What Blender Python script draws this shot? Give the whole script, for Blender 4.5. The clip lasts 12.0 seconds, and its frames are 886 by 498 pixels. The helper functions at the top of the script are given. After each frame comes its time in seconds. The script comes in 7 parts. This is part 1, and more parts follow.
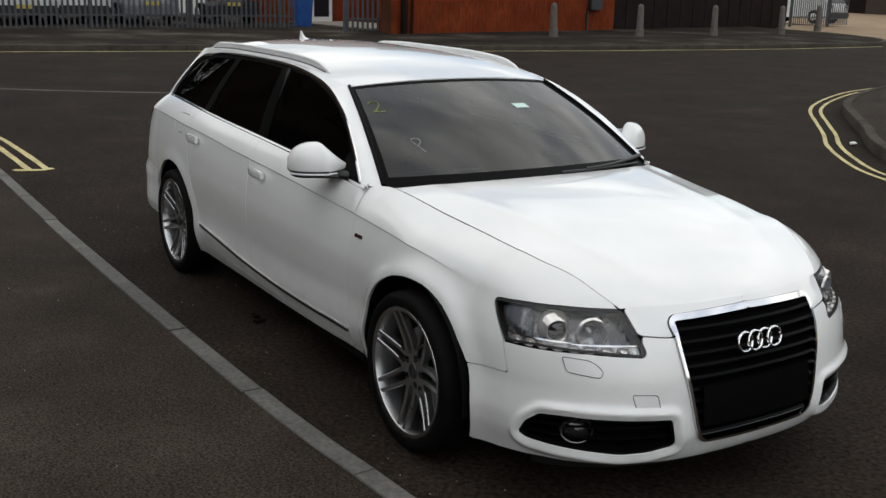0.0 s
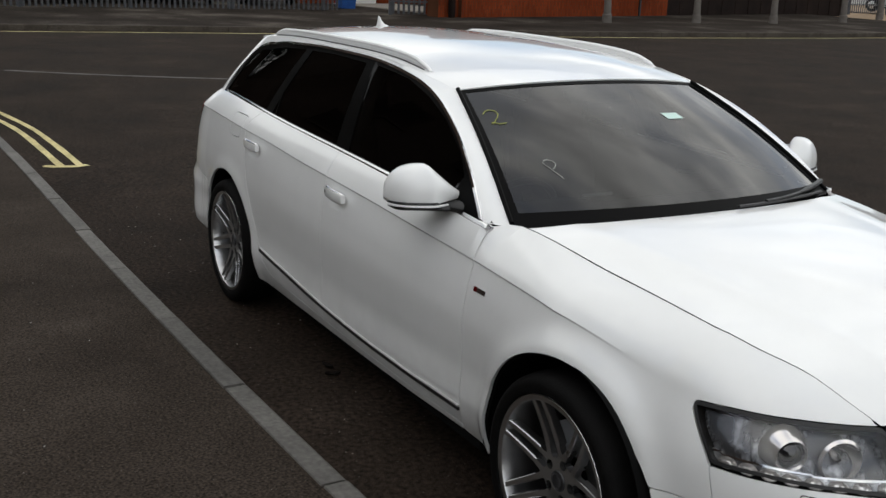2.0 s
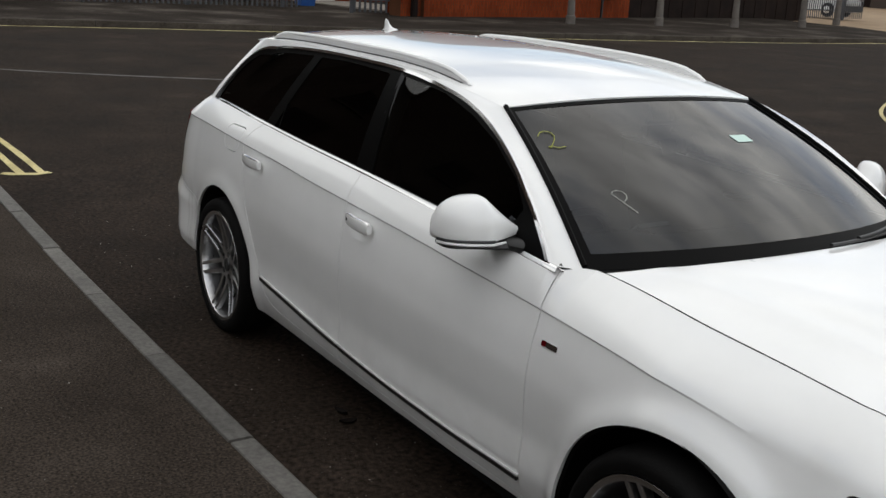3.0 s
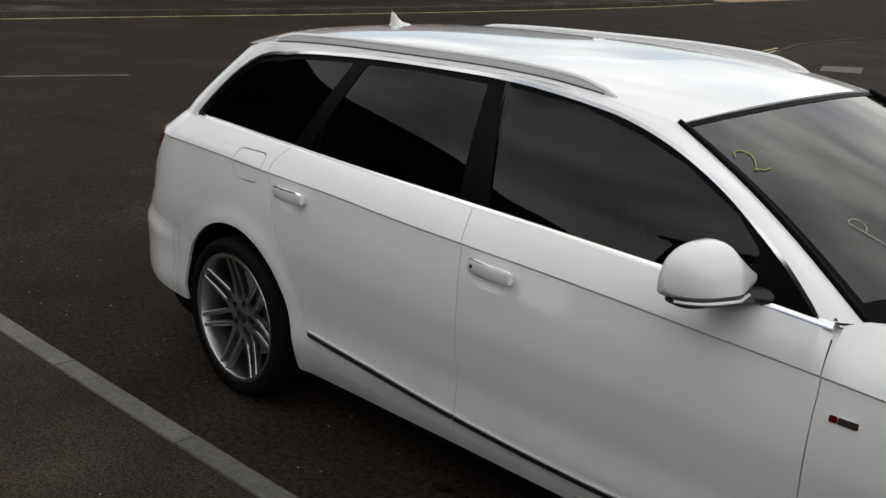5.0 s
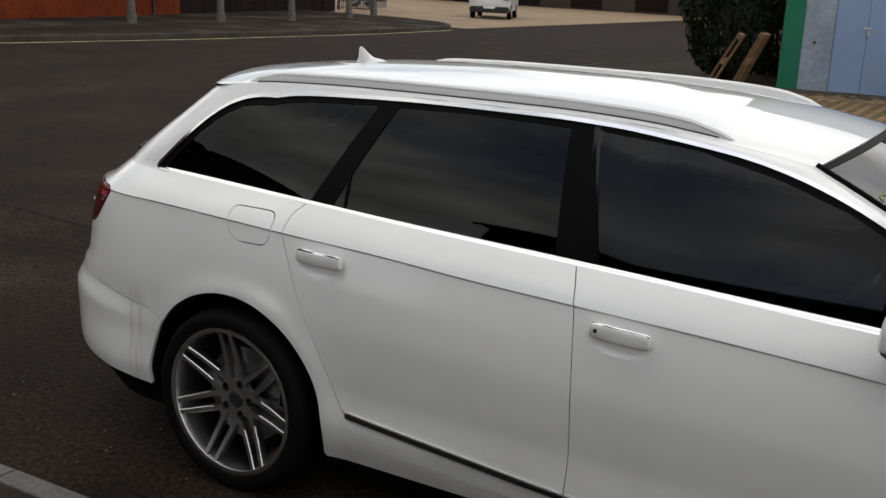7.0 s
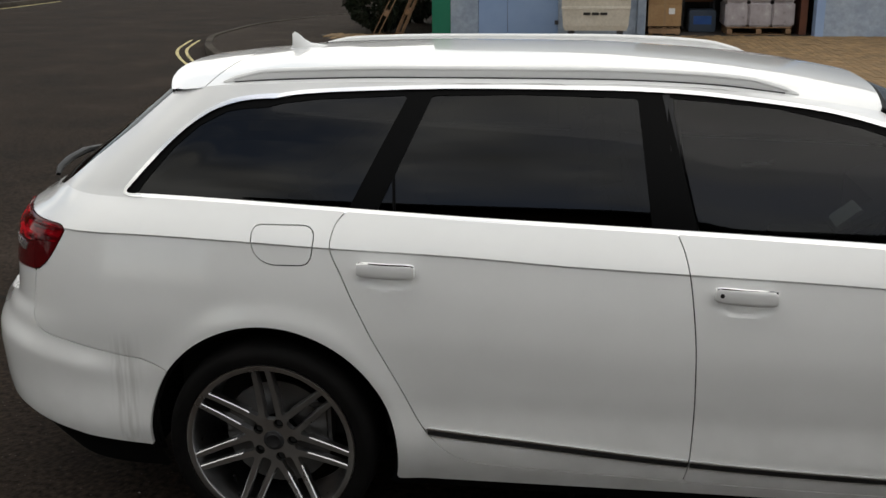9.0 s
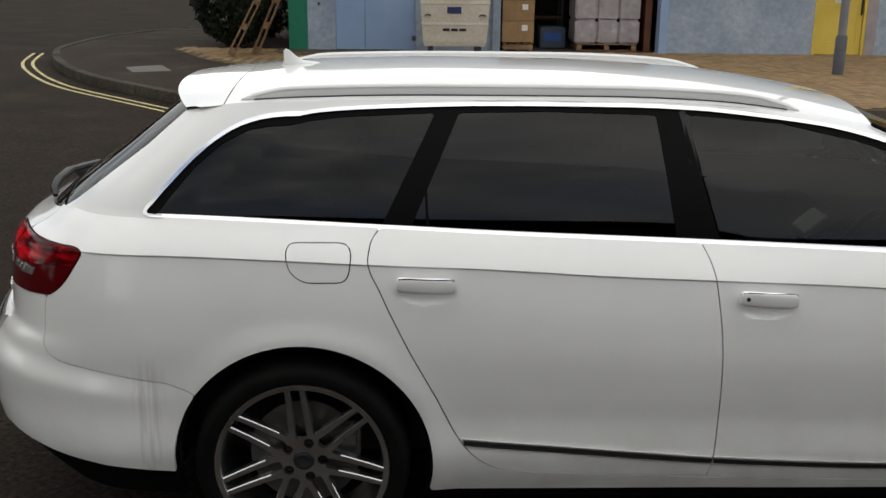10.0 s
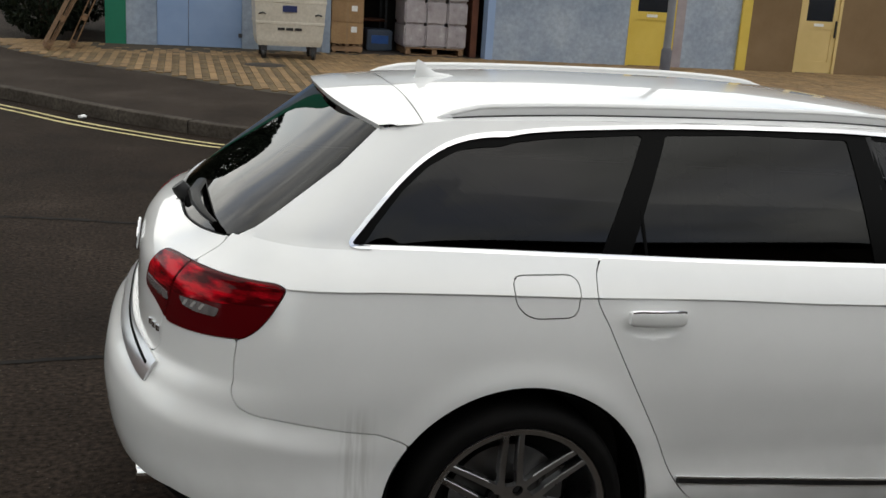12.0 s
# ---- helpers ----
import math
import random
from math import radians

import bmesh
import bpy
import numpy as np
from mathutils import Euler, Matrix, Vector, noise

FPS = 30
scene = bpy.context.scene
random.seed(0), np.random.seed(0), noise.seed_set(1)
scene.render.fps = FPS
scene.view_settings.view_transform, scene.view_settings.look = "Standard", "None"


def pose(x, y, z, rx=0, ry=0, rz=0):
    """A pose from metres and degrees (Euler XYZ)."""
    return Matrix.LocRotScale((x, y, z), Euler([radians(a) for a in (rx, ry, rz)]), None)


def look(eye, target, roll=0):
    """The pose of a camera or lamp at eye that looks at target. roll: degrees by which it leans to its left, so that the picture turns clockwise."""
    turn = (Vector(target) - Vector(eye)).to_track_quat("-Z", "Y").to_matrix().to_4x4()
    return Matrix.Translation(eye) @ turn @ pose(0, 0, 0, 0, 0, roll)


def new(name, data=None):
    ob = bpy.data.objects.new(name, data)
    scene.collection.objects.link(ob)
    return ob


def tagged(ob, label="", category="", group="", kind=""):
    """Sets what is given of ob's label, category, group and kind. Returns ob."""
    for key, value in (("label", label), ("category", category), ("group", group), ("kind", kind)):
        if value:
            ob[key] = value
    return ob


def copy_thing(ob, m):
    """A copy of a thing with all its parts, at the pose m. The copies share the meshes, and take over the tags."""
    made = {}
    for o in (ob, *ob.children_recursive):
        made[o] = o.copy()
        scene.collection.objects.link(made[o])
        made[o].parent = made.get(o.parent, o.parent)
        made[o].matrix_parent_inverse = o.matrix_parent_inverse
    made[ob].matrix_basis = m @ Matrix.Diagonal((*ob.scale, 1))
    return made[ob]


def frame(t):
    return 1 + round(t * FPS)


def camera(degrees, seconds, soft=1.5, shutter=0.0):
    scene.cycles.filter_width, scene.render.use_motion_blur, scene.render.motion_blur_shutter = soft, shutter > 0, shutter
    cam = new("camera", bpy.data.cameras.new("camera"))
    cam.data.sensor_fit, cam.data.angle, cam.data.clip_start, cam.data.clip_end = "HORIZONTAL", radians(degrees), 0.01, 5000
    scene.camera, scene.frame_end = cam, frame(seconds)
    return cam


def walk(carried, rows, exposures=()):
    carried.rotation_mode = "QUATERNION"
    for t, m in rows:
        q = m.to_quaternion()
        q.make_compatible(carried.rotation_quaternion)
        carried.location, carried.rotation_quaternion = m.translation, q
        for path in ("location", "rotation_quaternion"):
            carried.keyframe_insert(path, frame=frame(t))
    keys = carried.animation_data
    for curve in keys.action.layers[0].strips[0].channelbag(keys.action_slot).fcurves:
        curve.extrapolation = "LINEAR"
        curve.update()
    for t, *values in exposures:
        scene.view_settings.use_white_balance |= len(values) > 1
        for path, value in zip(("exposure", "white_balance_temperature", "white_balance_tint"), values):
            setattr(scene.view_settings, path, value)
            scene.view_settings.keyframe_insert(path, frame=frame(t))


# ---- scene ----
cam = camera(46.2, 12.0)
PATH = [
    (0, (6.088, -2.754, 1.767), (4.442, -1.734, 1.269), 1.5),
    (0.5, (5.888, -2.653, 1.758), (4.182, -1.727, 1.277), 1.9),
    (1, (5.636, -2.581, 1.745), (3.931, -1.678, 1.216), 3.1),
    (1.5, (5.32, -2.574, 1.744), (3.628, -1.614, 1.277), 1.8),
    (2, (4.995, -2.514, 1.727), (3.325, -1.55, 1.197), 2.1),
    (2.5, (4.701, -2.524, 1.723), (3.045, -1.537, 1.191), 2.7),
    (4.5, (3.532, -2.774, 1.689), (2.117, -1.472, 1.141), 2.5),
    (5, (3.244, -2.952, 1.725), (1.868, -1.615, 1.161), 1.7),
    (5.5, (2.965, -3.004, 1.71), (1.626, -1.625, 1.156), 1.1),
    (6, (2.692, -3.058, 1.717), (1.462, -1.574, 1.182), 2.0),
    (6.5, (2.443, -3.238, 1.733), (1.339, -1.658, 1.2), 1.3),
    (7, (2.196, -3.326, 1.703), (1.222, -1.652, 1.202), 2.5),
    (9, (0.914, -3.575, 1.738), (0.628, -1.678, 1.172), -0.5),
    (9.5, (0.647, -3.608, 1.746), (0.481, -1.695, 1.187), 1.4),
    (10, (0.341, -3.666, 1.754), (0.378, -1.741, 1.214), 0.7),
    (10.5, (0.058, -3.594, 1.74), (0.191, -1.66, 1.249), 0.8),
    (11, (-0.251, -3.533, 1.733), (-0.127, -1.611, 1.196), 1.7),
    (11.5, (-0.586, -3.458, 1.738), (-0.32, -1.561, 1.163), 1.6),
    (12, (-0.882, -3.288, 1.736), (-0.393, -1.421, 1.212), 3.7),
]
EXPOSURES = [(0, 0.31, 6450, 9), (1.5, 0.31, 6430, 9), (2.5, 0.36, 6460, 10), (4.5, 0.25, 6570, 10), (5.5, 0.26, 6570, 10), (6.5, 0.19, 6570, 10), (7, 0.29, 6570, 11), (9, 0.38, 6690, 9), (11, 0.46, 6650, 9), (11.5, 0.43, 6620, 8), (12, 0.50, 6620, 8)]
walk(cam, [(t, look(eye, target, roll)) for t, eye, target, roll in PATH], EXPOSURES)
# ---- sky, sun and exposure: a bright day under broken cloud ----
world = bpy.data.worlds.new("world")
scene.world = world
world.use_nodes = True
wn, wl = world.node_tree.nodes, world.node_tree.links
sky = wn.new("ShaderNodeTexSky")
sky.sky_type, sky.sun_disc, sky.sun_elevation, sky.sun_rotation = "NISHITA", False, radians(52), radians(150)
co = wn.new("ShaderNodeTexCoord")
cloud_map = wn.new("ShaderNodeMapping")
cloud_map.inputs["Scale"].default_value = (1.0, 1.0, 2.2)
wl.new(co.outputs["Generated"], cloud_map.inputs["Vector"])
clouds = wn.new("ShaderNodeTexNoise")
clouds.inputs["Scale"].default_value, clouds.inputs["Detail"].default_value, clouds.inputs["Roughness"].default_value = 2.3, 8.0, 0.55
wl.new(cloud_map.outputs["Vector"], clouds.inputs["Vector"])
cover = wn.new("ShaderNodeValToRGB")
cover.color_ramp.elements[0].position, cover.color_ramp.elements[0].color = 0.34, (0.10, 0.10, 0.10, 1)
cover.color_ramp.elements[1].position, cover.color_ramp.elements[1].color = 0.56, (1, 1, 1, 1)
wl.new(clouds.outputs["Fac"], cover.inputs["Fac"])
grey = wn.new("ShaderNodeTexNoise")
grey.inputs["Scale"].default_value, grey.inputs["Detail"].default_value = 4.1, 6.0
wl.new(cloud_map.outputs["Vector"], grey.inputs["Vector"])
white = wn.new("ShaderNodeValToRGB")
white.color_ramp.elements[0].position, white.color_ramp.elements[0].color = 0.30, (4.0, 4.05, 4.0, 1)
white.color_ramp.elements[1].position, white.color_ramp.elements[1].color = 0.72, (12.2, 12.2, 11.8, 1)
wl.new(grey.outputs["Fac"], white.inputs["Fac"])
mixed = wn.new("ShaderNodeMix")
mixed.data_type = "RGBA"
wl.new(cover.outputs["Color"], mixed.inputs["Factor"])
wl.new(sky.outputs["Color"], mixed.inputs["A"])
wl.new(white.outputs["Color"], mixed.inputs["B"])
background = wn["Background"]
background.inputs["Strength"].default_value = 0.105
wl.new(mixed.outputs["Result"], background.inputs["Color"])

sun = new("sun", bpy.data.lights.new("sun", "SUN"))
sun.data.energy, sun.data.angle, sun.data.color = 0.88, radians(140), (1.0, 0.97, 0.92)
sun.matrix_world = look((3, 4, 9), (0, 0, 0))

# ---- materials ----
def material(name, color=(0.5, 0.5, 0.5), rough=0.5, metal=0.0, coat=0.0, spec=0.5):
    m = bpy.data.materials.new(name)
    m.use_nodes = True
    b = m.node_tree.nodes["Principled BSDF"]
    b.inputs["Base Color"].default_value = (*color, 1)
    b.inputs["Roughness"].default_value, b.inputs["Metallic"].default_value = rough, metal
    b.inputs["Coat Weight"].default_value, b.inputs["Specular IOR Level"].default_value = coat, spec
    b.inputs["Coat Roughness"].default_value = 0.03
    return m


def vary(m, colors, scale, detail=6.0, rough=None, bump=0.0, bump_scale=None, fine=None, coords="Object", stretch=(1, 1, 1), spots=None):
    """Two-scale variation of colour, roughness and relief. colors: (position, rgb) stops of the broad noise; fine: (scale, amount) of the grain."""
    n, l = m.node_tree.nodes, m.node_tree.links
    b = n["Principled BSDF"]
    c = n.new("ShaderNodeTexCoord")
    mp = n.new("ShaderNodeMapping")
    mp.inputs["Scale"].default_value = stretch
    l.new(c.outputs[coords], mp.inputs["Vector"])
    t = n.new("ShaderNodeTexNoise")
    t.inputs["Scale"].default_value, t.inputs["Detail"].default_value, t.inputs["Roughness"].default_value = scale, detail, 0.6
    l.new(mp.outputs["Vector"], t.inputs["Vector"])
    r = n.new("ShaderNodeValToRGB")
    while len(r.color_ramp.elements) < len(colors):
        r.color_ramp.elements.new(0.5)
    for e, (p, rgb) in zip(r.color_ramp.elements, colors):
        e.position, e.color = p, (*rgb, 1)
    l.new(t.outputs["Fac"], r.inputs["Fac"])
    out = r.outputs["Color"]
    if fine:
        g = n.new("ShaderNodeTexNoise")
        g.inputs["Scale"].default_value, g.inputs["Detail"].default_value = fine[0], 3.0
        l.new(mp.outputs["Vector"], g.inputs["Vector"])
        k = n.new("ShaderNodeMapRange")
        k.inputs["From Min"].default_value, k.inputs["From Max"].default_value = 0.3, 0.7
        k.inputs["To Min"].default_value, k.inputs["To Max"].default_value = 1 - fine[1], 1 + fine[1]
        l.new(g.outputs["Fac"], k.inputs["Value"])
        x = n.new("ShaderNodeMix")
        x.data_type, x.blend_type = "RGBA", "MULTIPLY"
        x.inputs["Factor"].default_value = 1.0
        l.new(out, x.inputs["A"])
        l.new(k.outputs["Result"], x.inputs["B"])
        out = x.outputs["Result"]
    if spots:                               # pale specks of stone: (scale, threshold, rgb)
        v = n.new("ShaderNodeTexVoronoi")
        v.inputs["Scale"].default_value = spots[0]
        l.new(mp.outputs["Vector"], v.inputs["Vector"])
        less = n.new("ShaderNodeMath")
        less.operation, less.inputs[1].default_value = "LESS_THAN", spots[1]
        l.new(v.outputs["Distance"], less.inputs[0])
        x = n.new("ShaderNodeMix")
        x.data_type = "RGBA"
        l.new(less.outputs["Value"], x.inputs["Factor"])
        l.new(out, x.inputs["A"])
        x.inputs["B"].default_value = (*spots[2], 1)
        out = x.outputs["Result"]
    l.new(out, b.inputs["Base Color"])
    if rough:
        q = n.new("ShaderNodeMapRange")
        q.inputs["To Min"].default_value, q.inputs["To Max"].default_value = rough
        l.new(t.outputs["Fac"], q.inputs["Value"])
        l.new(q.outputs["Result"], b.inputs["Roughness"])
    if bump:
        h = n.new("ShaderNodeTexNoise")
        h.inputs["Scale"].default_value, h.inputs["Detail"].default_value = bump_scale or scale * 8, 4.0
        l.new(mp.outputs["Vector"], h.inputs["Vector"])
        u = n.new("ShaderNodeBump")
        u.inputs["Strength"].default_value, u.inputs["Distance"].default_value = bump, 0.01
        l.new(h.outputs["Fac"], u.inputs["Height"])
        l.new(u.outputs["Normal"], b.inputs["Normal"])
    return m


def per_piece(m, amount):
    """Each piece a little lighter or darker than the next."""
    n, l = m.node_tree.nodes, m.node_tree.links
    b = n["Principled BSDF"]
    link = b.inputs["Base Color"].links
    o = n.new("ShaderNodeObjectInfo")
    k = n.new("ShaderNodeMapRange")
    k.inputs["To Min"].default_value, k.inputs["To Max"].default_value = 1 - amount, 1 + amount
    l.new(o.outputs["Random"], k.inputs["Value"])
    x = n.new("ShaderNodeMix")
    x.data_type, x.blend_type = "RGBA", "MULTIPLY"
    x.inputs["Factor"].default_value = 1.0
    if link:
        l.new(link[0].from_socket, x.inputs["A"])
    else:
        x.inputs["A"].default_value = b.inputs["Base Color"].default_value
    l.new(k.outputs["Result"], x.inputs["B"])
    l.new(x.outputs["Result"], b.inputs["Base Color"])
    return m


def glazing(name, tint, gloss=1.0, ior=1.5):
    m = bpy.data.materials.new(name)
    m.use_nodes = True
    n, l = m.node_tree.nodes, m.node_tree.links
    n.remove(n["Principled BSDF"])
    tr, gl, fr, mx = n.new("ShaderNodeBsdfTransparent"), n.new("ShaderNodeBsdfGlossy"), n.new("ShaderNodeFresnel"), n.new("ShaderNodeMixShader")
    tr.inputs["Color"].default_value = (*tint, 1)
    gl.inputs["Roughness"].default_value = 0.0
    gl.inputs["Color"].default_value = (gloss, gloss, gloss, 1)
    fr.inputs["IOR"].default_value = ior
    l.new(fr.outputs["Fac"], mx.inputs["Fac"])
    l.new(tr.outputs["BSDF"], mx.inputs[1])
    l.new(gl.outputs["BSDF"], mx.inputs[2])
    l.new(mx.outputs["Shader"], n["Material Output"].inputs["Surface"])
    return m


PAINT = vary(material("white_paint", (0.8, 0.8, 0.79), 0.28, coat=1.0), [(0.3, (0.77, 0.775, 0.765)), (0.7, (0.82, 0.825, 0.815))], 3.0, rough=(0.25, 0.34))
def grime(m):
    """Dried run-off streaks behind the rear wheel and a thin film of road dirt low on the body."""
    n, l = m.node_tree.nodes, m.node_tree.links
    b = n["Principled BSDF"]
    c = n.new("ShaderNodeTexCoord")
    xyz = n.new("ShaderNodeSeparateXYZ")
    l.new(c.outputs["Object"], xyz.inputs["Vector"])

    def math_node(op, a, bb=None):
        k = n.new("ShaderNodeMath")
        k.operation = op
        for i, v in enumerate((a, bb)):
            if v is None:
                continue
            if isinstance(v, (int, float)):
                k.inputs[i].default_value = v
            else:
                l.new(v, k.inputs[i])
        return k.outputs["Value"]

    def span(v, a, bb, lo=0.0, hi=1.0):
        k = n.new("ShaderNodeMapRange")
        k.inputs["From Min"].default_value, k.inputs["From Max"].default_value = a, bb
        k.inputs["To Min"].default_value, k.inputs["To Max"].default_value = lo, hi
        l.new(v, k.inputs["Value"])
        return k.outputs["Result"]
    mp = n.new("ShaderNodeMapping")
    mp.inputs["Scale"].default_value = (70, 70, 2.5)
    l.new(c.outputs["Object"], mp.inputs["Vector"])
    t = n.new("ShaderNodeTexNoise")
    t.inputs["Scale"].default_value, t.inputs["Detail"].default_value = 1.0, 3.0
    l.new(mp.outputs["Vector"], t.inputs["Vector"])
    runs = math_node("MULTIPLY", span(math_node("ABSOLUTE", math_node("ADD", xyz.outputs["X"], 0.450)), 0.012, 0.060, 1.0, 0.0), span(t.outputs["Fac"], 0.38, 0.62))
    runs = math_node("MULTIPLY", math_node("MULTIPLY", runs, span(xyz.outputs["Z"], 0.58, 0.655, 1.0, 0.0)), 0.34)
    t2 = n.new("ShaderNodeTexNoise")
    t2.inputs["Scale"].default_value, t2.inputs["Detail"].default_value = 9.0, 8.0
    l.new(c.outputs["Object"], t2.inputs["Vector"])
    film = math_node("MULTIPLY", math_node("MULTIPLY", span(t2.outputs["Fac"], 0.35, 0.7), span(xyz.outputs["Z"], 0.22, 0.55, 1.0, 0.0)), 0.22)
    x = n.new("ShaderNodeMix")
    x.data_type = "RGBA"
    l.new(math_node("MAXIMUM", runs, film), x.inputs["Factor"])
    l.new(b.inputs["Base Color"].links[0].from_socket, x.inputs["A"])
    x.inputs["B"].default_value = (0.26, 0.25, 0.215, 1)
    l.new(x.outputs["Result"], b.inputs["Base Color"])
    return m


grime(PAINT)
BLACK = vary(material("black_plastic", (0.012, 0.012, 0.012), 0.5), [(0.3, (0.009, 0.009, 0.009)), (0.7, (0.016, 0.016, 0.016))], 30, rough=(0.4, 0.6))
GLOSS_BLACK = material("gloss_black", (0.003, 0.003, 0.003), 0.3, spec=0.05)
FRIT = material("black_screen_border", (0.003, 0.003, 0.003), 0.5, spec=0.04)
DARK = material("dark_void", (0.004, 0.004, 0.004), 0.9, spec=0.1)
CHROME = material("chrome", (0.82, 0.82, 0.83), 0.08, metal=1.0)
SATIN = material("satin_aluminium", (0.78, 0.78, 0.78), 0.28, metal=1.0)
ALLOY = vary(material("alloy", (0.30, 0.30, 0.31), 0.3, metal=1.0), [(0.3, (0.45, 0.45, 0.455)), (0.7, (0.56, 0.56, 0.565))], 12, rough=(0.24, 0.34))
HUB_CAP = material("dark_hub_cap", (0.03, 0.03, 0.032), 0.35, metal=0.4)
ALLOY_EDGE = material("machined_alloy", (0.62, 0.62, 0.63), 0.25, metal=1.0)
DISC = material("brake_steel", (0.22, 0.22, 0.22), 0.4, metal=1.0)
RUBBER = vary(material("tyre_rubber", (0.012, 0.012, 0.012), 0.75, spec=0.08), [(0.3, (0.003, 0.003, 0.003)), (0.7, (0.0065, 0.006, 0.0058))], 14, rough=(0.6, 0.85), bump=0.15, bump_scale=160)
PRIVACY = glazing("privacy_glass", (0.03, 0.03, 0.031), gloss=0.58)
SIDE_GLASS = glazing("side_glass", (0.125, 0.14, 0.137), gloss=0.60)
SCREEN_GLASS = glazing("screen_glass", (0.10, 0.12, 0.12), gloss=0.95, ior=1.56)
LENS = glazing("lamp_cover", (0.92, 0.93, 0.93))
RED = vary(material("red_lens", (0.48, 0.004, 0.010), 0.1, coat=0.08, spec=0.12), [(0.38, (0.05, 0.001, 0.002)), (0.50, (0.22, 0.002, 0.006)), (0.62, (0.62, 0.005, 0.015))], 18, 4.0, stretch=(0.45, 0.45, 1.8))
DEEP_RED = material("deep_red_lens", (0.075, 0.0015, 0.003), 0.1, coat=0.10, spec=0.15)
RAIL = material("satin_rail", (0.80, 0.80, 0.79), 0.36, metal=0.1)
REAR_GLASS = glazing("rear_glass", (0.03, 0.03, 0.031), gloss=0.8)
CLEAR = material("clear_reflector", (0.75, 0.72, 0.70), 0.15, metal=0.7)
LAMP_DARK = vary(material("lamp_housing", (0.10, 0.10, 0.105), 0.25, metal=0.8), [(0.35, (0.06, 0.06, 0.063)), (0.55, (0.14, 0.14, 0.145)), (0.70, (0.40, 0.40, 0.41))], 26, 3.0, rough=(0.18, 0.36), stretch=(1, 1, 0.4))
LAMP_BED = vary(material("lamp_strip_bed", (0.3, 0.3, 0.31), 0.25, metal=0.7), [(0.38, (0.16, 0.16, 0.165)), (0.62, (0.55, 0.55, 0.56))], 30, 2.0, rough=(0.15, 0.35), stretch=(1, 1, 0.5))
LAMP_GLASS = material("dark_lamp_glass", (0.012, 0.012, 0.014), 0.04, coat=1.0)
SEAT = vary(material("dark_seat_cloth", (0.022, 0.022, 0.024), 0.9), [(0.3, (0.018, 0.018, 0.02)), (0.7, (0.03, 0.03, 0.033))], 40)
TRIM = material("grey_cabin_trim", (0.02, 0.02, 0.021), 0.7)
LINING = material("pale_headlining", (0.35, 0.35, 0.34), 0.9)
ROAD = vary(material("road_asphalt", rough=0.9, spec=0.06), [(0.34, (0.0124, 0.0088, 0.0064)), (0.47, (0.0200, 0.0143, 0.0105)), (0.57, (0.0252, 0.0182, 0.0136)), (0.68, (0.0366, 0.0272, 0.0209))], 0.9, 11.0, rough=(0.75, 0.97), bump=0.6, bump_scale=85, fine=(42, 0.65), spots=(30, 0.085, (0.090, 0.080, 0.070)))
PATH_ASPHALT = vary(material("pavement_asphalt", rough=0.9, spec=0.06), [(0.30, (0.0215, 0.0160, 0.0121)), (0.46, (0.033, 0.0255, 0.0198)), (0.56, (0.039, 0.0305, 0.0240)), (0.70, (0.056, 0.0450, 0.0365))], 1.1, 9.0, rough=(0.78, 0.97), bump=0.45, bump_scale=190, fine=(95, 0.7), spots=(44, 0.10, (0.095, 0.085, 0.075)))
KERB = per_piece(vary(material("kerb_concrete", rough=0.9), [(0.3, (0.072, 0.068, 0.061)), (0.7, (0.125, 0.118, 0.107))], 3.5, 8.0, rough=(0.8, 0.95), bump=0.4, bump_scale=60, fine=(45, 0.25)), 0.14)
YELLOW = vary(material("yellow_road_paint", rough=0.8), [(0.3, (0.30, 0.25, 0.11)), (0.52, (0.52, 0.44, 0.20)), (0.7, (0.58, 0.50, 0.25))], 3.0, 9.0, rough=(0.7, 0.9), fine=(60, 0.3))
WORN_WHITE = vary(material("worn_white_paint", rough=0.85), [(0.35, (0.035, 0.031, 0.027)), (0.6, (0.10, 0.095, 0.09))], 5, 8.0, fine=(40, 0.3))
# ---- the car's outer surfaces: x ahead (rear axle 0, front axle 2.846), right side at minus y ----
def spline(xs, ys):
    """A smooth curve through points, with no overshoot."""
    xs, ys = np.array(xs, float), np.array(ys, float)
    h, d = np.diff(xs), np.diff(ys) / np.diff(xs)
    m = np.empty_like(ys)
    m[0], m[-1] = d[0], d[-1]
    for i in range(1, len(ys) - 1):
        m[i] = 0 if d[i - 1] * d[i] <= 0 else (h[i - 1] + h[i]) / (h[i] / d[i - 1] + h[i - 1] / d[i])

    def f(x):
        x = np.clip(np.asarray(x, float), xs[0], xs[-1])
        i = np.clip(np.searchsorted(xs, x) - 1, 0, len(xs) - 2)
        t = (x - xs[i]) / h[i]
        return ((1 + 2 * t) * (1 - t) ** 2 * ys[i] + t * (1 - t) ** 2 * h[i] * m[i]
                + t * t * (3 - 2 * t) * ys[i + 1] + t * t * (t - 1) * h[i] * m[i + 1])
    return f


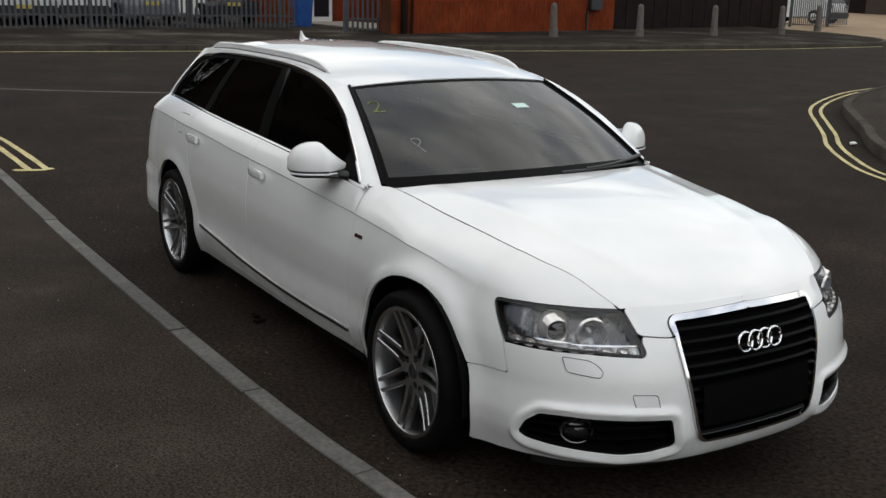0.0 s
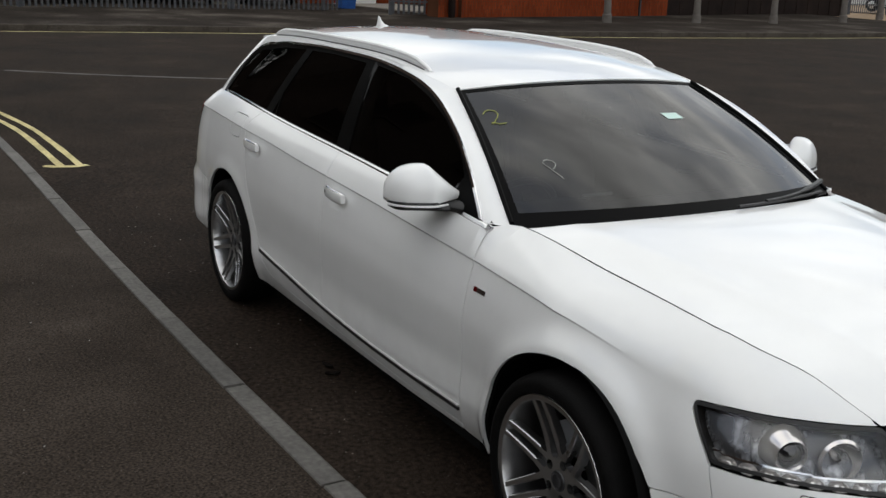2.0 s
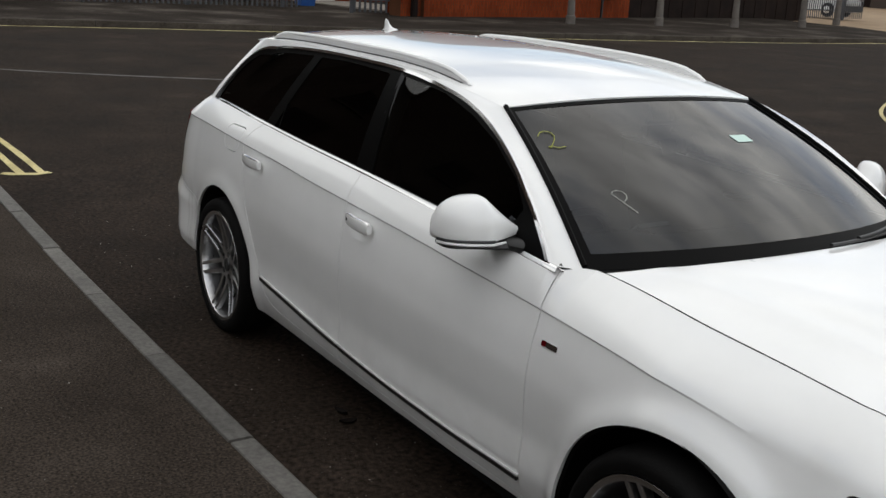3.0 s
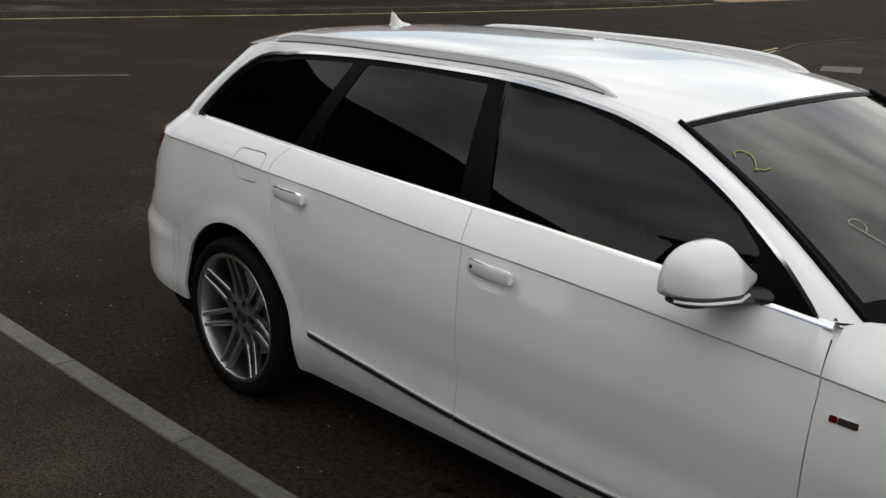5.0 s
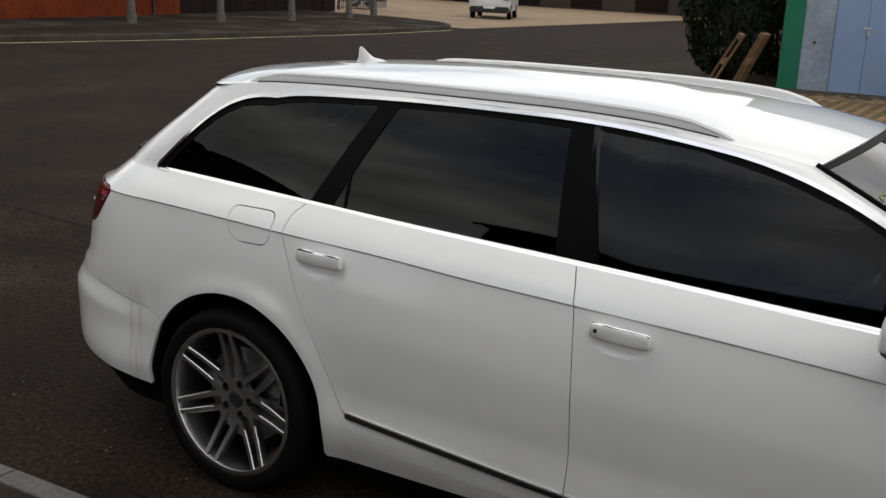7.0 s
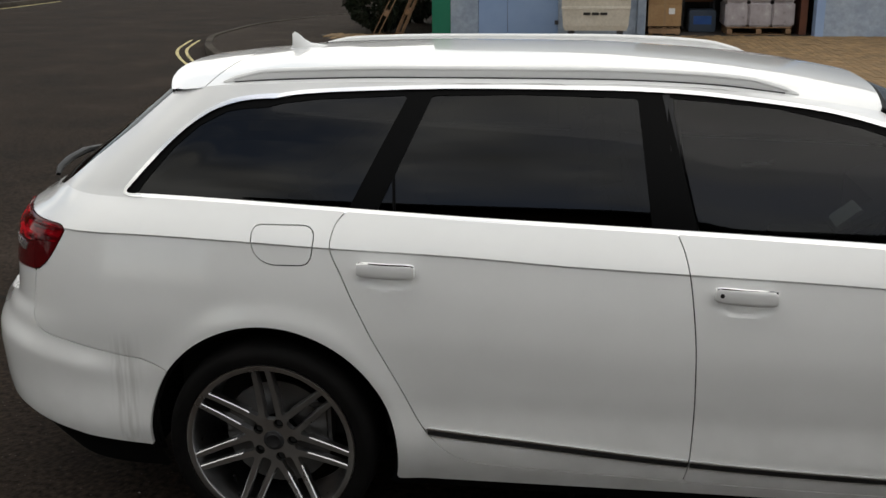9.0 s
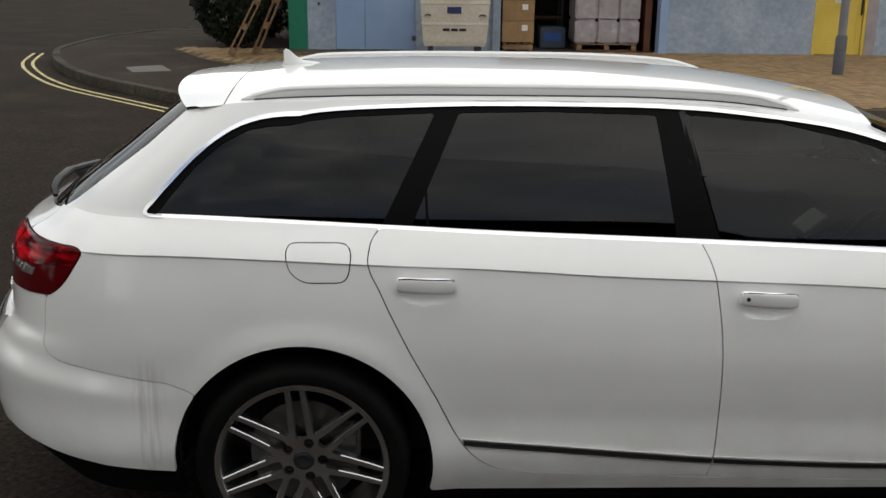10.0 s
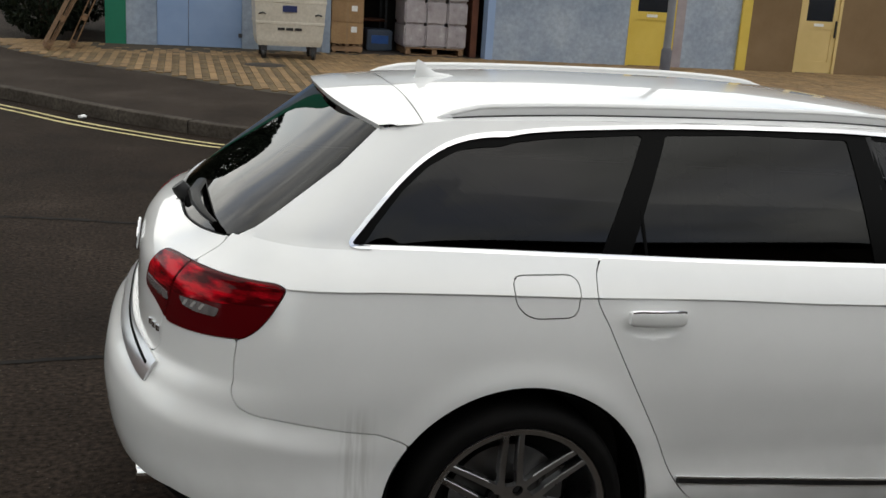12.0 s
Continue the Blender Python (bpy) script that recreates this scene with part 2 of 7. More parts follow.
XF = 3.15                                   # where the nose begins to wrap round
LF, LR = 1.15, 1.05                         # lengths of the wrapped ends in the running coordinate s
taper = spline([-1.0, -0.6, -0.3, 0.2, 1.2, 1.9, 2.35, 2.85, 3.2], [0.95, 0.968, 0.988, 1.0, 1.0, 0.988, 0.968, 0.982, 0.955])
crease_z = spline([-0.9, -0.59, -0.41, -0.12, 0.18, 0.51, 0.90, 1.165, 1.50, 1.715, 2.09, 2.28, 2.47, 2.67, 2.865, 3.025, 3.18],
                  [0.946, 0.941, 0.940, 0.933, 0.9215, 0.911, 0.891, 0.882, 0.870, 0.859, 0.836, 0.823, 0.8125, 0.803, 0.785, 0.756, 0.719])
belt_z = spline([-0.9, -0.44, 0.21, 0.53, 1.14, 1.66, 2.1, 2.30], [1.036, 1.029, 1.008, 0.994, 0.974, 0.955, 0.938, 0.925])
belt_y = spline([-0.9, -0.44, 0.21, 1.14, 1.9, 2.30], [0.74, 0.752, 0.778, 0.786, 0.792, 0.79])
shut_y = spline([2.30, 2.40, 2.78, 2.96, 3.12, 3.27, 3.42, 3.50, 3.575], [0.712, 0.700, 0.672, 0.658, 0.641, 0.620, 0.562, 0.528, 0.488])
shut_z = spline([2.30, 2.40, 2.78, 2.96, 3.12, 3.27, 3.42, 3.50, 3.575], [0.940, 0.935, 0.895, 0.878, 0.858, 0.838, 0.802, 0.761, 0.719])
cant_y = spline([-0.5, -0.2, 0.2, 1.0, 1.4, 1.69], [0.585, 0.597, 0.603, 0.603, 0.595, 0.575])
cant_z = spline([-0.5, -0.36, 0.0, 0.3, 0.9, 1.2, 1.4, 1.55, 1.69], [1.300, 1.318, 1.343, 1.350, 1.352, 1.344, 1.325, 1.305, 1.281])
roof_z = spline([-0.5, -0.3, 0.0, 0.4, 0.8, 1.2, 1.5, 1.75], [1.345, 1.373, 1.398, 1.408, 1.405, 1.386, 1.354, 1.312])


def low_side(x, z):
    """Half width of the lower body at x and height z, up to the crease."""
    k = taper(x) - 0.13 * np.clip((np.asarray(x) - 2.75) / 0.4, 0, 1) * np.clip(z - 0.30, -0.1, 0.5)
    zc = crease_z(x)
    zs = np.array([0.15, 0.22, 0.30, 0.36, 0.45, 0.54, 0.66, 0.76])
    ys = np.array([0.835, 0.860, 0.888, 0.8975, 0.8945, 0.9005, 0.905, 0.897])
    f = spline(np.append(zs, 0.92), np.append(ys, 0.868))
    q = 0.92 + (z - zc)                     # heights count from the crease in the upper part
    w = np.clip((z - 0.45) / (zc - 0.45), 0, 1)
    y = k * f((1 - w) * z + w * q)
    below = np.maximum(zc - z, 0)           # the crease stands proud of the flank under it
    y = y - 0.0045 * np.clip(below / 0.006, 0, 1) * np.exp(-below / 0.07) * np.clip((3.10 - np.asarray(x)) / 0.4, 0, 1)
    r = np.hypot(x - 0.0, z - 0.318)        # rolled flare round the rear arch
    return y + 0.010 * np.exp(-((r - 0.382) / 0.045) ** 2)


def shoulder(x, z):
    """Half width between the crease and the belt or the bonnet's edge."""
    zc = crease_z(x)
    yc = low_side(x, zc)
    zt = np.where(x < 2.30, belt_z(x), shut_z(x))
    yt = np.where(x < 2.26, belt_y(x), np.where(x > 2.36, shut_y(x), belt_y(x) + (shut_y(x) - belt_y(x)) * np.clip((x - 2.26) / 0.1, 0, 1)))
    t = np.clip((z - zc) / (zt - zc), 0, 1)
    front = np.clip((x - 2.2) / 0.4, 0, 1)
    return yc + (yt - yc) * ((1 - front) * (0.62 * t + 0.38 * t * t) + front * (0.35 * t + 0.65 * t ** 2.4))


def high_side(x, z):
    """Half width of the glasshouse."""
    zb, zt = belt_z(x), cant_z(np.minimum(x, 1.69))
    yb, yt = belt_y(x), cant_y(np.minimum(x, 1.69))
    k = np.clip((np.asarray(x) - 1.10) / 0.30, 0, 1)
    k = k * k * (3 - 2 * k)                 # the glass runs on straight past the roof's edge
    zt, yt = zt + (1.345 - zt) * k, yt + (0.592 - yt) * k
    t = (z - zb) / (zt - zb)
    return yb + (yt - yb) * t + 0.050 * t * (1 - t)


def half_width(x, z):
    return np.where(z <= crease_z(x), low_side(x, z), np.where((z <= belt_z(x)) | (x > 2.3), shoulder(x, z), high_side(x, z)))


nose_x = spline([0.15, 0.19, 0.25, 0.30, 0.46, 0.58, 0.64, 0.68, 0.72, 0.78, 0.86], [3.69, 3.735, 3.768, 3.782, 3.765, 3.735, 3.708, 3.682, 3.652, 3.57, 3.40])
tail_x = spline([0.15, 0.20, 0.30, 0.45, 0.52, 0.60, 0.655, 0.70, 0.80, 0.889, 0.94, 0.985, 1.045, 1.19, 1.34],
                [-0.87, -0.94, -1.04, -1.090, -1.096, -1.083, -1.056, -1.018, -1.010, -1.001, -0.966, -0.887, -0.812, -0.610, -0.415])
tail_c = spline([0.15, 0.98, 1.05, 1.20, 1.34], [-0.40, -0.40, -0.35, -0.15, 0.02])
tail_n = spline([0.15, 0.70, 0.95, 1.05, 1.20, 1.34], [2.7, 2.7, 2.6, 3.0, 3.8, 4.4])
nose_n = spline([0.15, 0.45, 0.60, 0.72, 0.90], [2.5, 2.55, 2.45, 2.25, 2.25])


def body(s, z):
    """The right side of the body at running length s (equal to x along the flank) and height z."""
    s, z = np.broadcast_arrays(np.asarray(s, float), np.asarray(z, float))
    xc = tail_c(z)
    xm = np.clip(s, xc, XF)
    w = half_width(xm, z)
    a = np.where(s > XF, np.clip((s - XF) / LF, 0, 1), np.clip((xc - s) / LR, 0, 1)) * math.pi / 2
    n = np.where(s > XF, nose_n(z), tail_n(z))
    reach = np.where(s > XF, nose_x(z) - XF, tail_x(z) - xc)
    x = np.where((s > XF) | (s < xc), xm + reach * np.sin(a) ** (2 / n), s)
    y = -w * np.maximum(np.cos(a), 0) ** (2 / n)
    y = y - 0.026 * np.exp(-((np.hypot(x - 2.848, z - 0.315) - 0.380) / 0.050) ** 2)      # rolled flare round the front arch
    return np.stack([x, y, z], -1)


def body_normal(s, z, e=2e-3):
    du = body(s + e, z) - body(s - e, z)
    dv = body(s, z + e) - body(s, z - e)
    n = np.cross(du, dv)
    return n / np.maximum(np.linalg.norm(n, axis=-1, keepdims=True), 1e-9)


def sy(y, z, front=True):
    """Running length of the point at half width y on the nose or the tail."""
    xc = float(tail_c(z))
    w, n = (float(half_width(XF, z)), float(nose_n(z))) if front else (float(half_width(xc, z)), float(tail_n(z)))
    a = math.acos(min(1, (abs(y) / w)) ** (n / 2))
    return XF + a / (math.pi / 2) * LF if front else xc - a / (math.pi / 2) * LR


def roof(x, y):
    yt = cant_y(x)
    return roof_z(x) - (roof_z(x) - cant_z(x)) * np.abs(y / yt) ** 2.5
# ---- mesh tools ----
def mesh(name, verts, faces, mat, parent=None, label="", smooth=True, angle=38):
    me = bpy.data.meshes.new(name)
    me.from_pydata([tuple(map(float, v)) for v in verts], [], faces)
    if smooth:
        me.shade_smooth()
        me.set_sharp_from_angle(angle=radians(angle))
    me.materials.append(mat)
    ob = new(name, me)
    ob.parent = parent
    return tagged(ob, label)


def join(*pieces):
    """Several (verts, faces) as one."""
    V, F = [], []
    for v, f in pieces:
        k = len(V)
        V += [tuple(p) for p in v]
        F += [tuple(i + k for i in q) for q in f]
    return V, F


def mirrored(vf):
    v, f = vf
    return [(p[0], -p[1], p[2]) for p in v], [tuple(reversed(q)) for q in f]


def both(vf, weld=1.5e-3):
    """A half and its mirror image, welded on the centre line."""
    v, f = vf
    V, F = [list(p) for p in v], list(f)
    for p in V:
        if abs(p[1]) < weld:
            p[1] = 0.0
    k, twin = len(V), []
    for i, p in enumerate(list(V)):
        if p[1] == 0.0:
            twin.append(i)
        else:
            twin.append(len(V))
            V.append([p[0], -p[1], p[2]])
    F += [tuple(twin[i] for i in reversed(q)) for q in f]
    return V, F


def grid(rows, close=False):
    """A skin over rows of points."""
    n, m = len(rows), len(rows[0])
    V = [tuple(p) for r in rows for p in r]
    F = []
    for i in range(n - 1):
        for j in range(m if close else m - 1):
            k = (j + 1) % m
            F.append((i * m + j, i * m + k, (i + 1) * m + k, (i + 1) * m + j))
    return V, F


def flipped(vf):
    return vf[0], [tuple(reversed(f)) for f in vf[1]]


def moved(vf, m):
    return [tuple(m @ Vector(p)) for p in vf[0]], vf[1]


def box(cx, cy, cz, sx, sy_, sz, bevel=0.0):
    bm = bmesh.new()
    bmesh.ops.create_cube(bm, size=1.0, matrix=Matrix.Diagonal((sx, sy_, sz, 1)))
    if bevel:
        bmesh.ops.bevel(bm, geom=bm.edges[:], offset=bevel, segments=2, affect="EDGES")
    bm.verts.index_update()
    out = [tuple(v.co + Vector((cx, cy, cz))) for v in bm.verts], [tuple(v.index for v in f.verts) for f in bm.faces]
    bm.free()
    return out


def tube(points, radius, n=10, flat=1.0, cap=True):
    """A tube along points; radius a number or one for each point."""
    pts = [Vector(p) for p in points]
    rows = []
    up = Vector((0, 0, 1))
    for i, p in enumerate(pts):
        d = (pts[min(i + 1, len(pts) - 1)] - pts[max(i - 1, 0)]).normalized()
        a = d.cross(up)
        a = a.normalized() if a.length > 1e-4 else Vector((1, 0, 0))
        b = a.cross(d).normalized()
        r = radius[i] if isinstance(radius, (list, tuple)) else radius
        rows.append([p + a * (r * math.cos(2 * math.pi * k / n)) + b * (r * flat * math.sin(2 * math.pi * k / n)) for k in range(n)])
    V, F = grid(rows, close=True)
    F = [tuple(reversed(f)) for f in F]
    if cap:
        F += [tuple(range(n)), tuple(reversed(range(len(V) - n, len(V))))]
    return V, F


def lathe(profile, n=64):
    """Profile of (radius, y) turned round the y axis."""
    rows = [[(r * math.cos(2 * math.pi * k / n), y, r * math.sin(2 * math.pi * k / n)) for k in range(n)] for r, y in profile]
    return grid(rows, close=True)


def rounded(pts, r, n=4):
    """A polygon with its corners rounded."""
    out, m = [], len(pts)
    for i in range(m):
        a, b, c = (np.array(pts[j % m], float) for j in (i - 1, i, i + 1))
        ra, rc = min(r, 0.45 * np.linalg.norm(a - b)), min(r, 0.45 * np.linalg.norm(c - b))
        p = b + (a - b) / max(np.linalg.norm(a - b), 1e-9) * ra
        q = b + (c - b) / max(np.linalg.norm(c - b), 1e-9) * rc
        for k in range(n + 1):
            t = k / n
            out.append(tuple((1 - t) ** 2 * p + 2 * t * (1 - t) * b + t * t * q))
    return out


def inside(poly):
    """Signed distance to a polygon in (s, z), negative within."""
    p = np.array(poly, float)
    q = np.roll(p, -1, 0)

    def f(u, v):
        d = np.full(u.shape, 1e9)
        odd = np.zeros(u.shape, bool)
        for (ax, ay), (bx, by) in zip(p, q):
            ex, ey = bx - ax, by - ay
            t = np.clip(((u - ax) * ex + (v - ay) * ey) / max(ex * ex + ey * ey, 1e-12), 0, 1)
            d = np.minimum(d, np.hypot(u - ax - t * ex, v - ay - t * ey))
            if ay != by:
                odd ^= ((ay > v) != (by > v)) & (u < ex * (v - ay) / (by - ay) + ax)
        return np.where(odd, -d, d)
    f.box = (p[:, 0].min(), p[:, 0].max(), p[:, 1].min(), p[:, 1].max())
    return f


def ring(cx, cz, r):
    return lambda u, v: np.hypot(u - cx, v - cz) - r


def trim(d, bounds, step, surface=body, normal=body_normal, lift=0.0, depth=0.012, disp=None, centre=True, follow=False):
    """The part of the surface where d < 0, cut exactly along d = 0, with its edge folded inwards by depth."""
    u0, u1, v0, v1 = bounds
    nu, nv = max(2, int((u1 - u0) / step) + 1), max(2, int((v1 - v0) / step) + 1)
    U, W = np.meshgrid(np.linspace(u0, u1, nu), np.linspace(v0, v1, nv), indexing="ij")
    if follow:                              # rows run along the crease, with one row on it and one just below
        base = np.arange(-int(0.8 / step), int(0.5 / step)) * step
        base = np.sort(np.r_[base, -0.006])
        lo, hi = v0 - 0.93, v1 - 0.80
        base = base[(base > lo - step) & (base < hi + step)]
        U, W = np.meshgrid(np.linspace(u0, u1, nu), base, indexing="ij")
        W = W + crease_z(U)
    D = d(U, W)
    if centre:
        D = np.maximum(D, np.maximum(U - (XF + LF), tail_c(W) - LR - U))
    keep, uv, F = {}, [], []

    def node(i, j):
        if (i, j) not in keep:
            keep[i, j] = len(uv)
            uv.append((U[i, j], W[i, j]))
        return keep[i, j]

    def cross(a, b):
        key = (a, b) if a < b else (b, a)
        if key not in keep:
            t = D[a] / (D[a] - D[b])
            keep[key] = len(uv)
            uv.append((U[a] + t * (U[b] - U[a]), W[a] + t * (W[b] - W[a])))
        return keep[key]
    neg = D < 0
    some = neg[:-1, :-1] | neg[1:, :-1] | neg[1:, 1:] | neg[:-1, 1:]
    for i, j in zip(*np.nonzero(some)):
        ring_ = ((i, j), (i + 1, j), (i + 1, j + 1), (i, j + 1))
        poly = []
        for k in range(4):
            a, b = ring_[k], ring_[(k + 1) % 4]
            if neg[a]:
                poly.append(node(*a))
            if neg[a] != neg[b]:
                poly.append(cross(a, b))
        if len(poly) > 2:
            F.append(tuple(poly))
    uv = np.array(uv)
    P, N = surface(uv[:, 0], uv[:, 1]), normal(uv[:, 0], uv[:, 1])
    k = lift + (disp(uv[:, 0], uv[:, 1]) if disp else 0.0)
    V = P + N * (np.broadcast_to(k, (len(uv),))[:, None])
    if depth:
        count = {}
        for f in F:
            for a, b in zip(f, f[1:] + f[:1]):
                count[a, b] = 1
        edge = [(a, b) for a, b in count if (b, a) not in count and not (abs(V[a][1]) < 1.5e-3 and abs(V[b][1]) < 1.5e-3)]
        low, extra = {}, []
        for a, b in edge:
            for i in (a, b):
                if i not in low:
                    low[i] = len(V) + len(extra)
                    extra.append(V[i] - N[i] * depth)
        V = np.vstack([V, np.array(extra)]) if extra else V
        F += [(b, a, low[a], low[b]) for a, b in edge]
    return [tuple(p) for p in V], F


def cut(*ds):
    """The first region less all the others."""
    return lambda u, v: np.maximum(ds[0](u, v), np.max([-d(u, v) for d in ds[1:]], axis=0)) if len(ds) > 1 else ds[0](u, v)


GAP = 0.0016


def panel(poly, step=0.012, holes=(), r=0.0, gap=GAP, **more):
    d0 = inside(rounded(poly, r) if r else poly)
    d = cut(lambda u, v: d0(u, v) + gap, *holes)
    b = d0.box
    return trim(d, (b[0] - 0.003, b[1] + 0.003, b[2] - 0.003, b[3] + 0.003), step, **more)


# ---- the white estate car ----
car = tagged(new("estate_car"), "white estate car with tinted rear windows parked beside the kerb", "car")


def part(name, vf, mat, parent=car, label="", **more):
    return mesh(name, vf[0], vf[1], mat, parent, label, **more)


def pair(name, vf, mat, parent=car, label="", **more):
    """A part on the right side and its mirror image on the left."""
    return part(name, vf, mat, parent, label, **more), part(name, mirrored(vf), mat, parent, label, **more)


def flowing(pts, n=5):
    """A smooth line through the points."""
    p = np.array(pts, float)
    t = np.r_[0, np.cumsum(np.linalg.norm(np.diff(p, axis=0), axis=1))]
    u = np.concatenate([np.linspace(t[i], t[i + 1], n, endpoint=False) for i in range(len(t) - 1)] + [t[-1:]])
    return list(zip(spline(t, p[:, 0])(u).tolist(), spline(t, p[:, 1])(u).tolist()))


ARCH_R, ARCH_F = ring(-0.006, 0.313, 0.379), ring(2.848, 0.314, 0.377)
c_gap = [(0.216, 1.0075), (0.190, 0.974), (0.183, 0.929), (0.220, 0.841), (0.285, 0.708), (0.378, 0.536), (0.459, 0.385), (0.503, 0.337), (0.584, 0.297), (0.698, 0.288)]
c_gap = flowing(c_gap)
b_gap = [(1.140, 0.974), (1.162, 0.925), (1.185, 0.803), (1.199, 0.649), (1.203, 0.483), (1.197, 0.338), (1.185, 0.272)]
b_gap = flowing(b_gap)
a_gap = [(2.285, 0.924), (2.290, 0.868), (2.296, 0.778), (2.296, 0.63), (2.292, 0.5), (2.284, 0.313), (2.280, 0.248)]
belt = lambda xs: [(x, float(belt_z(x))) for x in xs]
dlo = ([(-0.445, 1.033), (-0.376, 1.098), (-0.280, 1.178), (-0.190, 1.243), (-0.120, 1.279), (-0.042, 1.304), (0.035, 1.318), (0.13, 1.326), (0.23, 1.331), (0.61, 1.341),
        (0.95, 1.340), (1.14, 1.333), (1.30, 1.318), (1.42, 1.305), (1.53, 1.290), (1.62, 1.271), (1.71, 1.246), (1.79, 1.218), (1.88, 1.180), (1.96, 1.140), (2.04, 1.092), (2.12, 1.040), (2.19, 0.985), (2.235, 0.945), (2.250, 0.928)]
       + belt(np.linspace(2.2, -0.40, 24)))
DLO = inside(flowing(dlo[1:-24], 3) + belt(np.linspace(2.2, -0.36, 24)) + rounded([(-0.36, float(belt_z(-0.36))), (-0.450, float(belt_z(-0.44))), (-0.376, 1.098)], 0.040, 6)[7:14])
fuel = rounded([(-0.052, 0.975), (0.122, 0.975), (0.140, 0.950), (0.128, 0.868), (0.0, 0.866), (-0.044, 0.90)], 0.03)
FUEL = inside(fuel)
head = rounded([(3.276, 0.708), (3.307, 0.661), (3.359, 0.595), (3.515, 0.598), (3.746, 0.591), (3.932, 0.576), (3.940, 0.588), (3.922, 0.618), (3.879, 0.675), (3.846, 0.714), (3.625, 0.719), (3.414, 0.719), (3.292, 0.714)], 0.010)
HEAD = inside(head)
fog = rounded([(3.436, 0.290), (3.472, 0.340), (3.531, 0.376), (3.635, 0.379), (3.850, 0.371), (4.035, 0.362), (4.043, 0.308), (4.050, 0.261), (3.963, 0.240), (3.860, 0.235), (3.752, 0.247), (3.593, 0.262), (3.471, 0.274)], 0.014)
FOG = inside(fog)
grille = rounded([(4.34, 0.702), (4.030, 0.692), (4.016, 0.670), (4.043, 0.626), (4.081, 0.481), (4.120, 0.285), (4.145, 0.262), (4.34, 0.258)], 0.015)
GRILLE = inside(grille)
tail = rounded([(-0.605, 0.940), (-0.609, 0.912), (-0.632, 0.871), (-0.662, 0.836), (-0.703, 0.809), (-0.732, 0.803), (-0.83, 0.796), (-0.928, 0.790), (-1.027, 0.786), (-1.059, 0.802), (-1.104, 0.818), (-1.200, 0.834), (-1.198, 0.865), (-1.184, 0.909), (-1.161, 0.946), (-1.079, 0.952), (-0.973, 0.953), (-0.884, 0.952), (-0.742, 0.951), (-0.640, 0.951)], 0.020)
TAIL = inside(tail)
screen_r = [(-0.462, 1.314), (-0.567, 1.214), (-0.709, 1.126), (-0.828, 1.050), (-0.895, 1.024), (-0.962, 1.014), (-1.128, 1.002), (-1.30, 0.992), (-1.50, 0.988), (-1.5, 1.335), (-0.50, 1.335)]
SCREEN_R = inside(screen_r)
shut = []
for x_ in np.r_[np.linspace(2.33, 3.15, 22), np.linspace(3.17, 3.575, 24)]:
    shut.append((float(x_) if x_ <= 3.15 else sy(float(shut_y(x_)), float(shut_z(x_))), float(shut_z(x_)) - 0.0005))

# doors: lower skins
def scoop(x0, z0):
    def f(u, v):
        q = np.hypot((u - x0 - 0.081) / 0.080, (v - z0 + 0.024) / 0.034)
        return -0.0145 * np.clip(1 - (q / 1.15) ** 2, 0, 1) ** 1.4
    return f


rear_door = panel(c_gap + b_gap[::-1] + belt([1.1, 0.8, 0.5, 0.3]), 0.008, disp=scoop(0.267, 0.870), follow=True)
front_door = panel(b_gap + a_gap[::-1] + belt([2.2, 1.9, 1.6, 1.3]), 0.008, disp=scoop(1.238, 0.834), follow=True)
doors = {}
for n_, vf_ in (("rear_door", rear_door), ("front_door", front_door)):
    doors[n_] = pair(n_, vf_, PAINT, angle=14)
# wing, quarter with roof side, sill, bumpers
wing = panel(a_gap + [(2.280, 0.226), (2.56, 0.226), (2.853, 0.30), (3.111, 0.463), (3.237, 0.478), (3.373, 0.485)] + [(3.353, 0.588), (3.272, 0.700), (3.463, 0.718), (3.616, 0.717), (3.850, 0.711)] + shut[::-1], holes=(ARCH_F, lambda u, v: HEAD(u, v) - 0.004), follow=True)
pair("front_wing", wing, PAINT, angle=14)
cant = [(x, float(cant_z(x)) + 0.001) for x in np.linspace(-0.42, 1.34, 30)]
r_chain = flowing([(-0.330, 0.545), (-0.445, 0.581), (-0.561, 0.607), (-0.633, 0.618), (-0.676, 0.632), (-0.706, 0.656), (-0.730, 0.69), (-0.734, 0.745), (-0.728, 0.804)])
quarter = panel(c_gap + [(1.185, 0.272), (2.280, 0.248), (2.280, 0.226), (1.2, 0.228), (0.30, 0.218), (0.015, 0.30)] + r_chain
                + [(-0.74, 0.83), (-0.69, 0.86), (-0.65, 0.90), (-0.66, 0.93), (-0.78, 0.935), (-0.984, 0.938), (-0.980, 0.974), (-0.933, 1.024)] + screen_r[4:0:-1] + [(-0.462, 1.316)]
                + cant + [(1.34, 1.25), (1.2, 1.2), (0.3, 1.15)], holes=(ARCH_R, DLO, FUEL, TAIL), follow=True)
pair("quarter_panel", quarter, PAINT, angle=14)
pair("fuel_flap", panel(fuel, 0.008, gap=0.0034, follow=True), PAINT, angle=14)
lip = lambda u, v: 0.014 * np.exp(-((FOG(u, v) - 0.022) / 0.016) ** 2) * (v < 0.45)
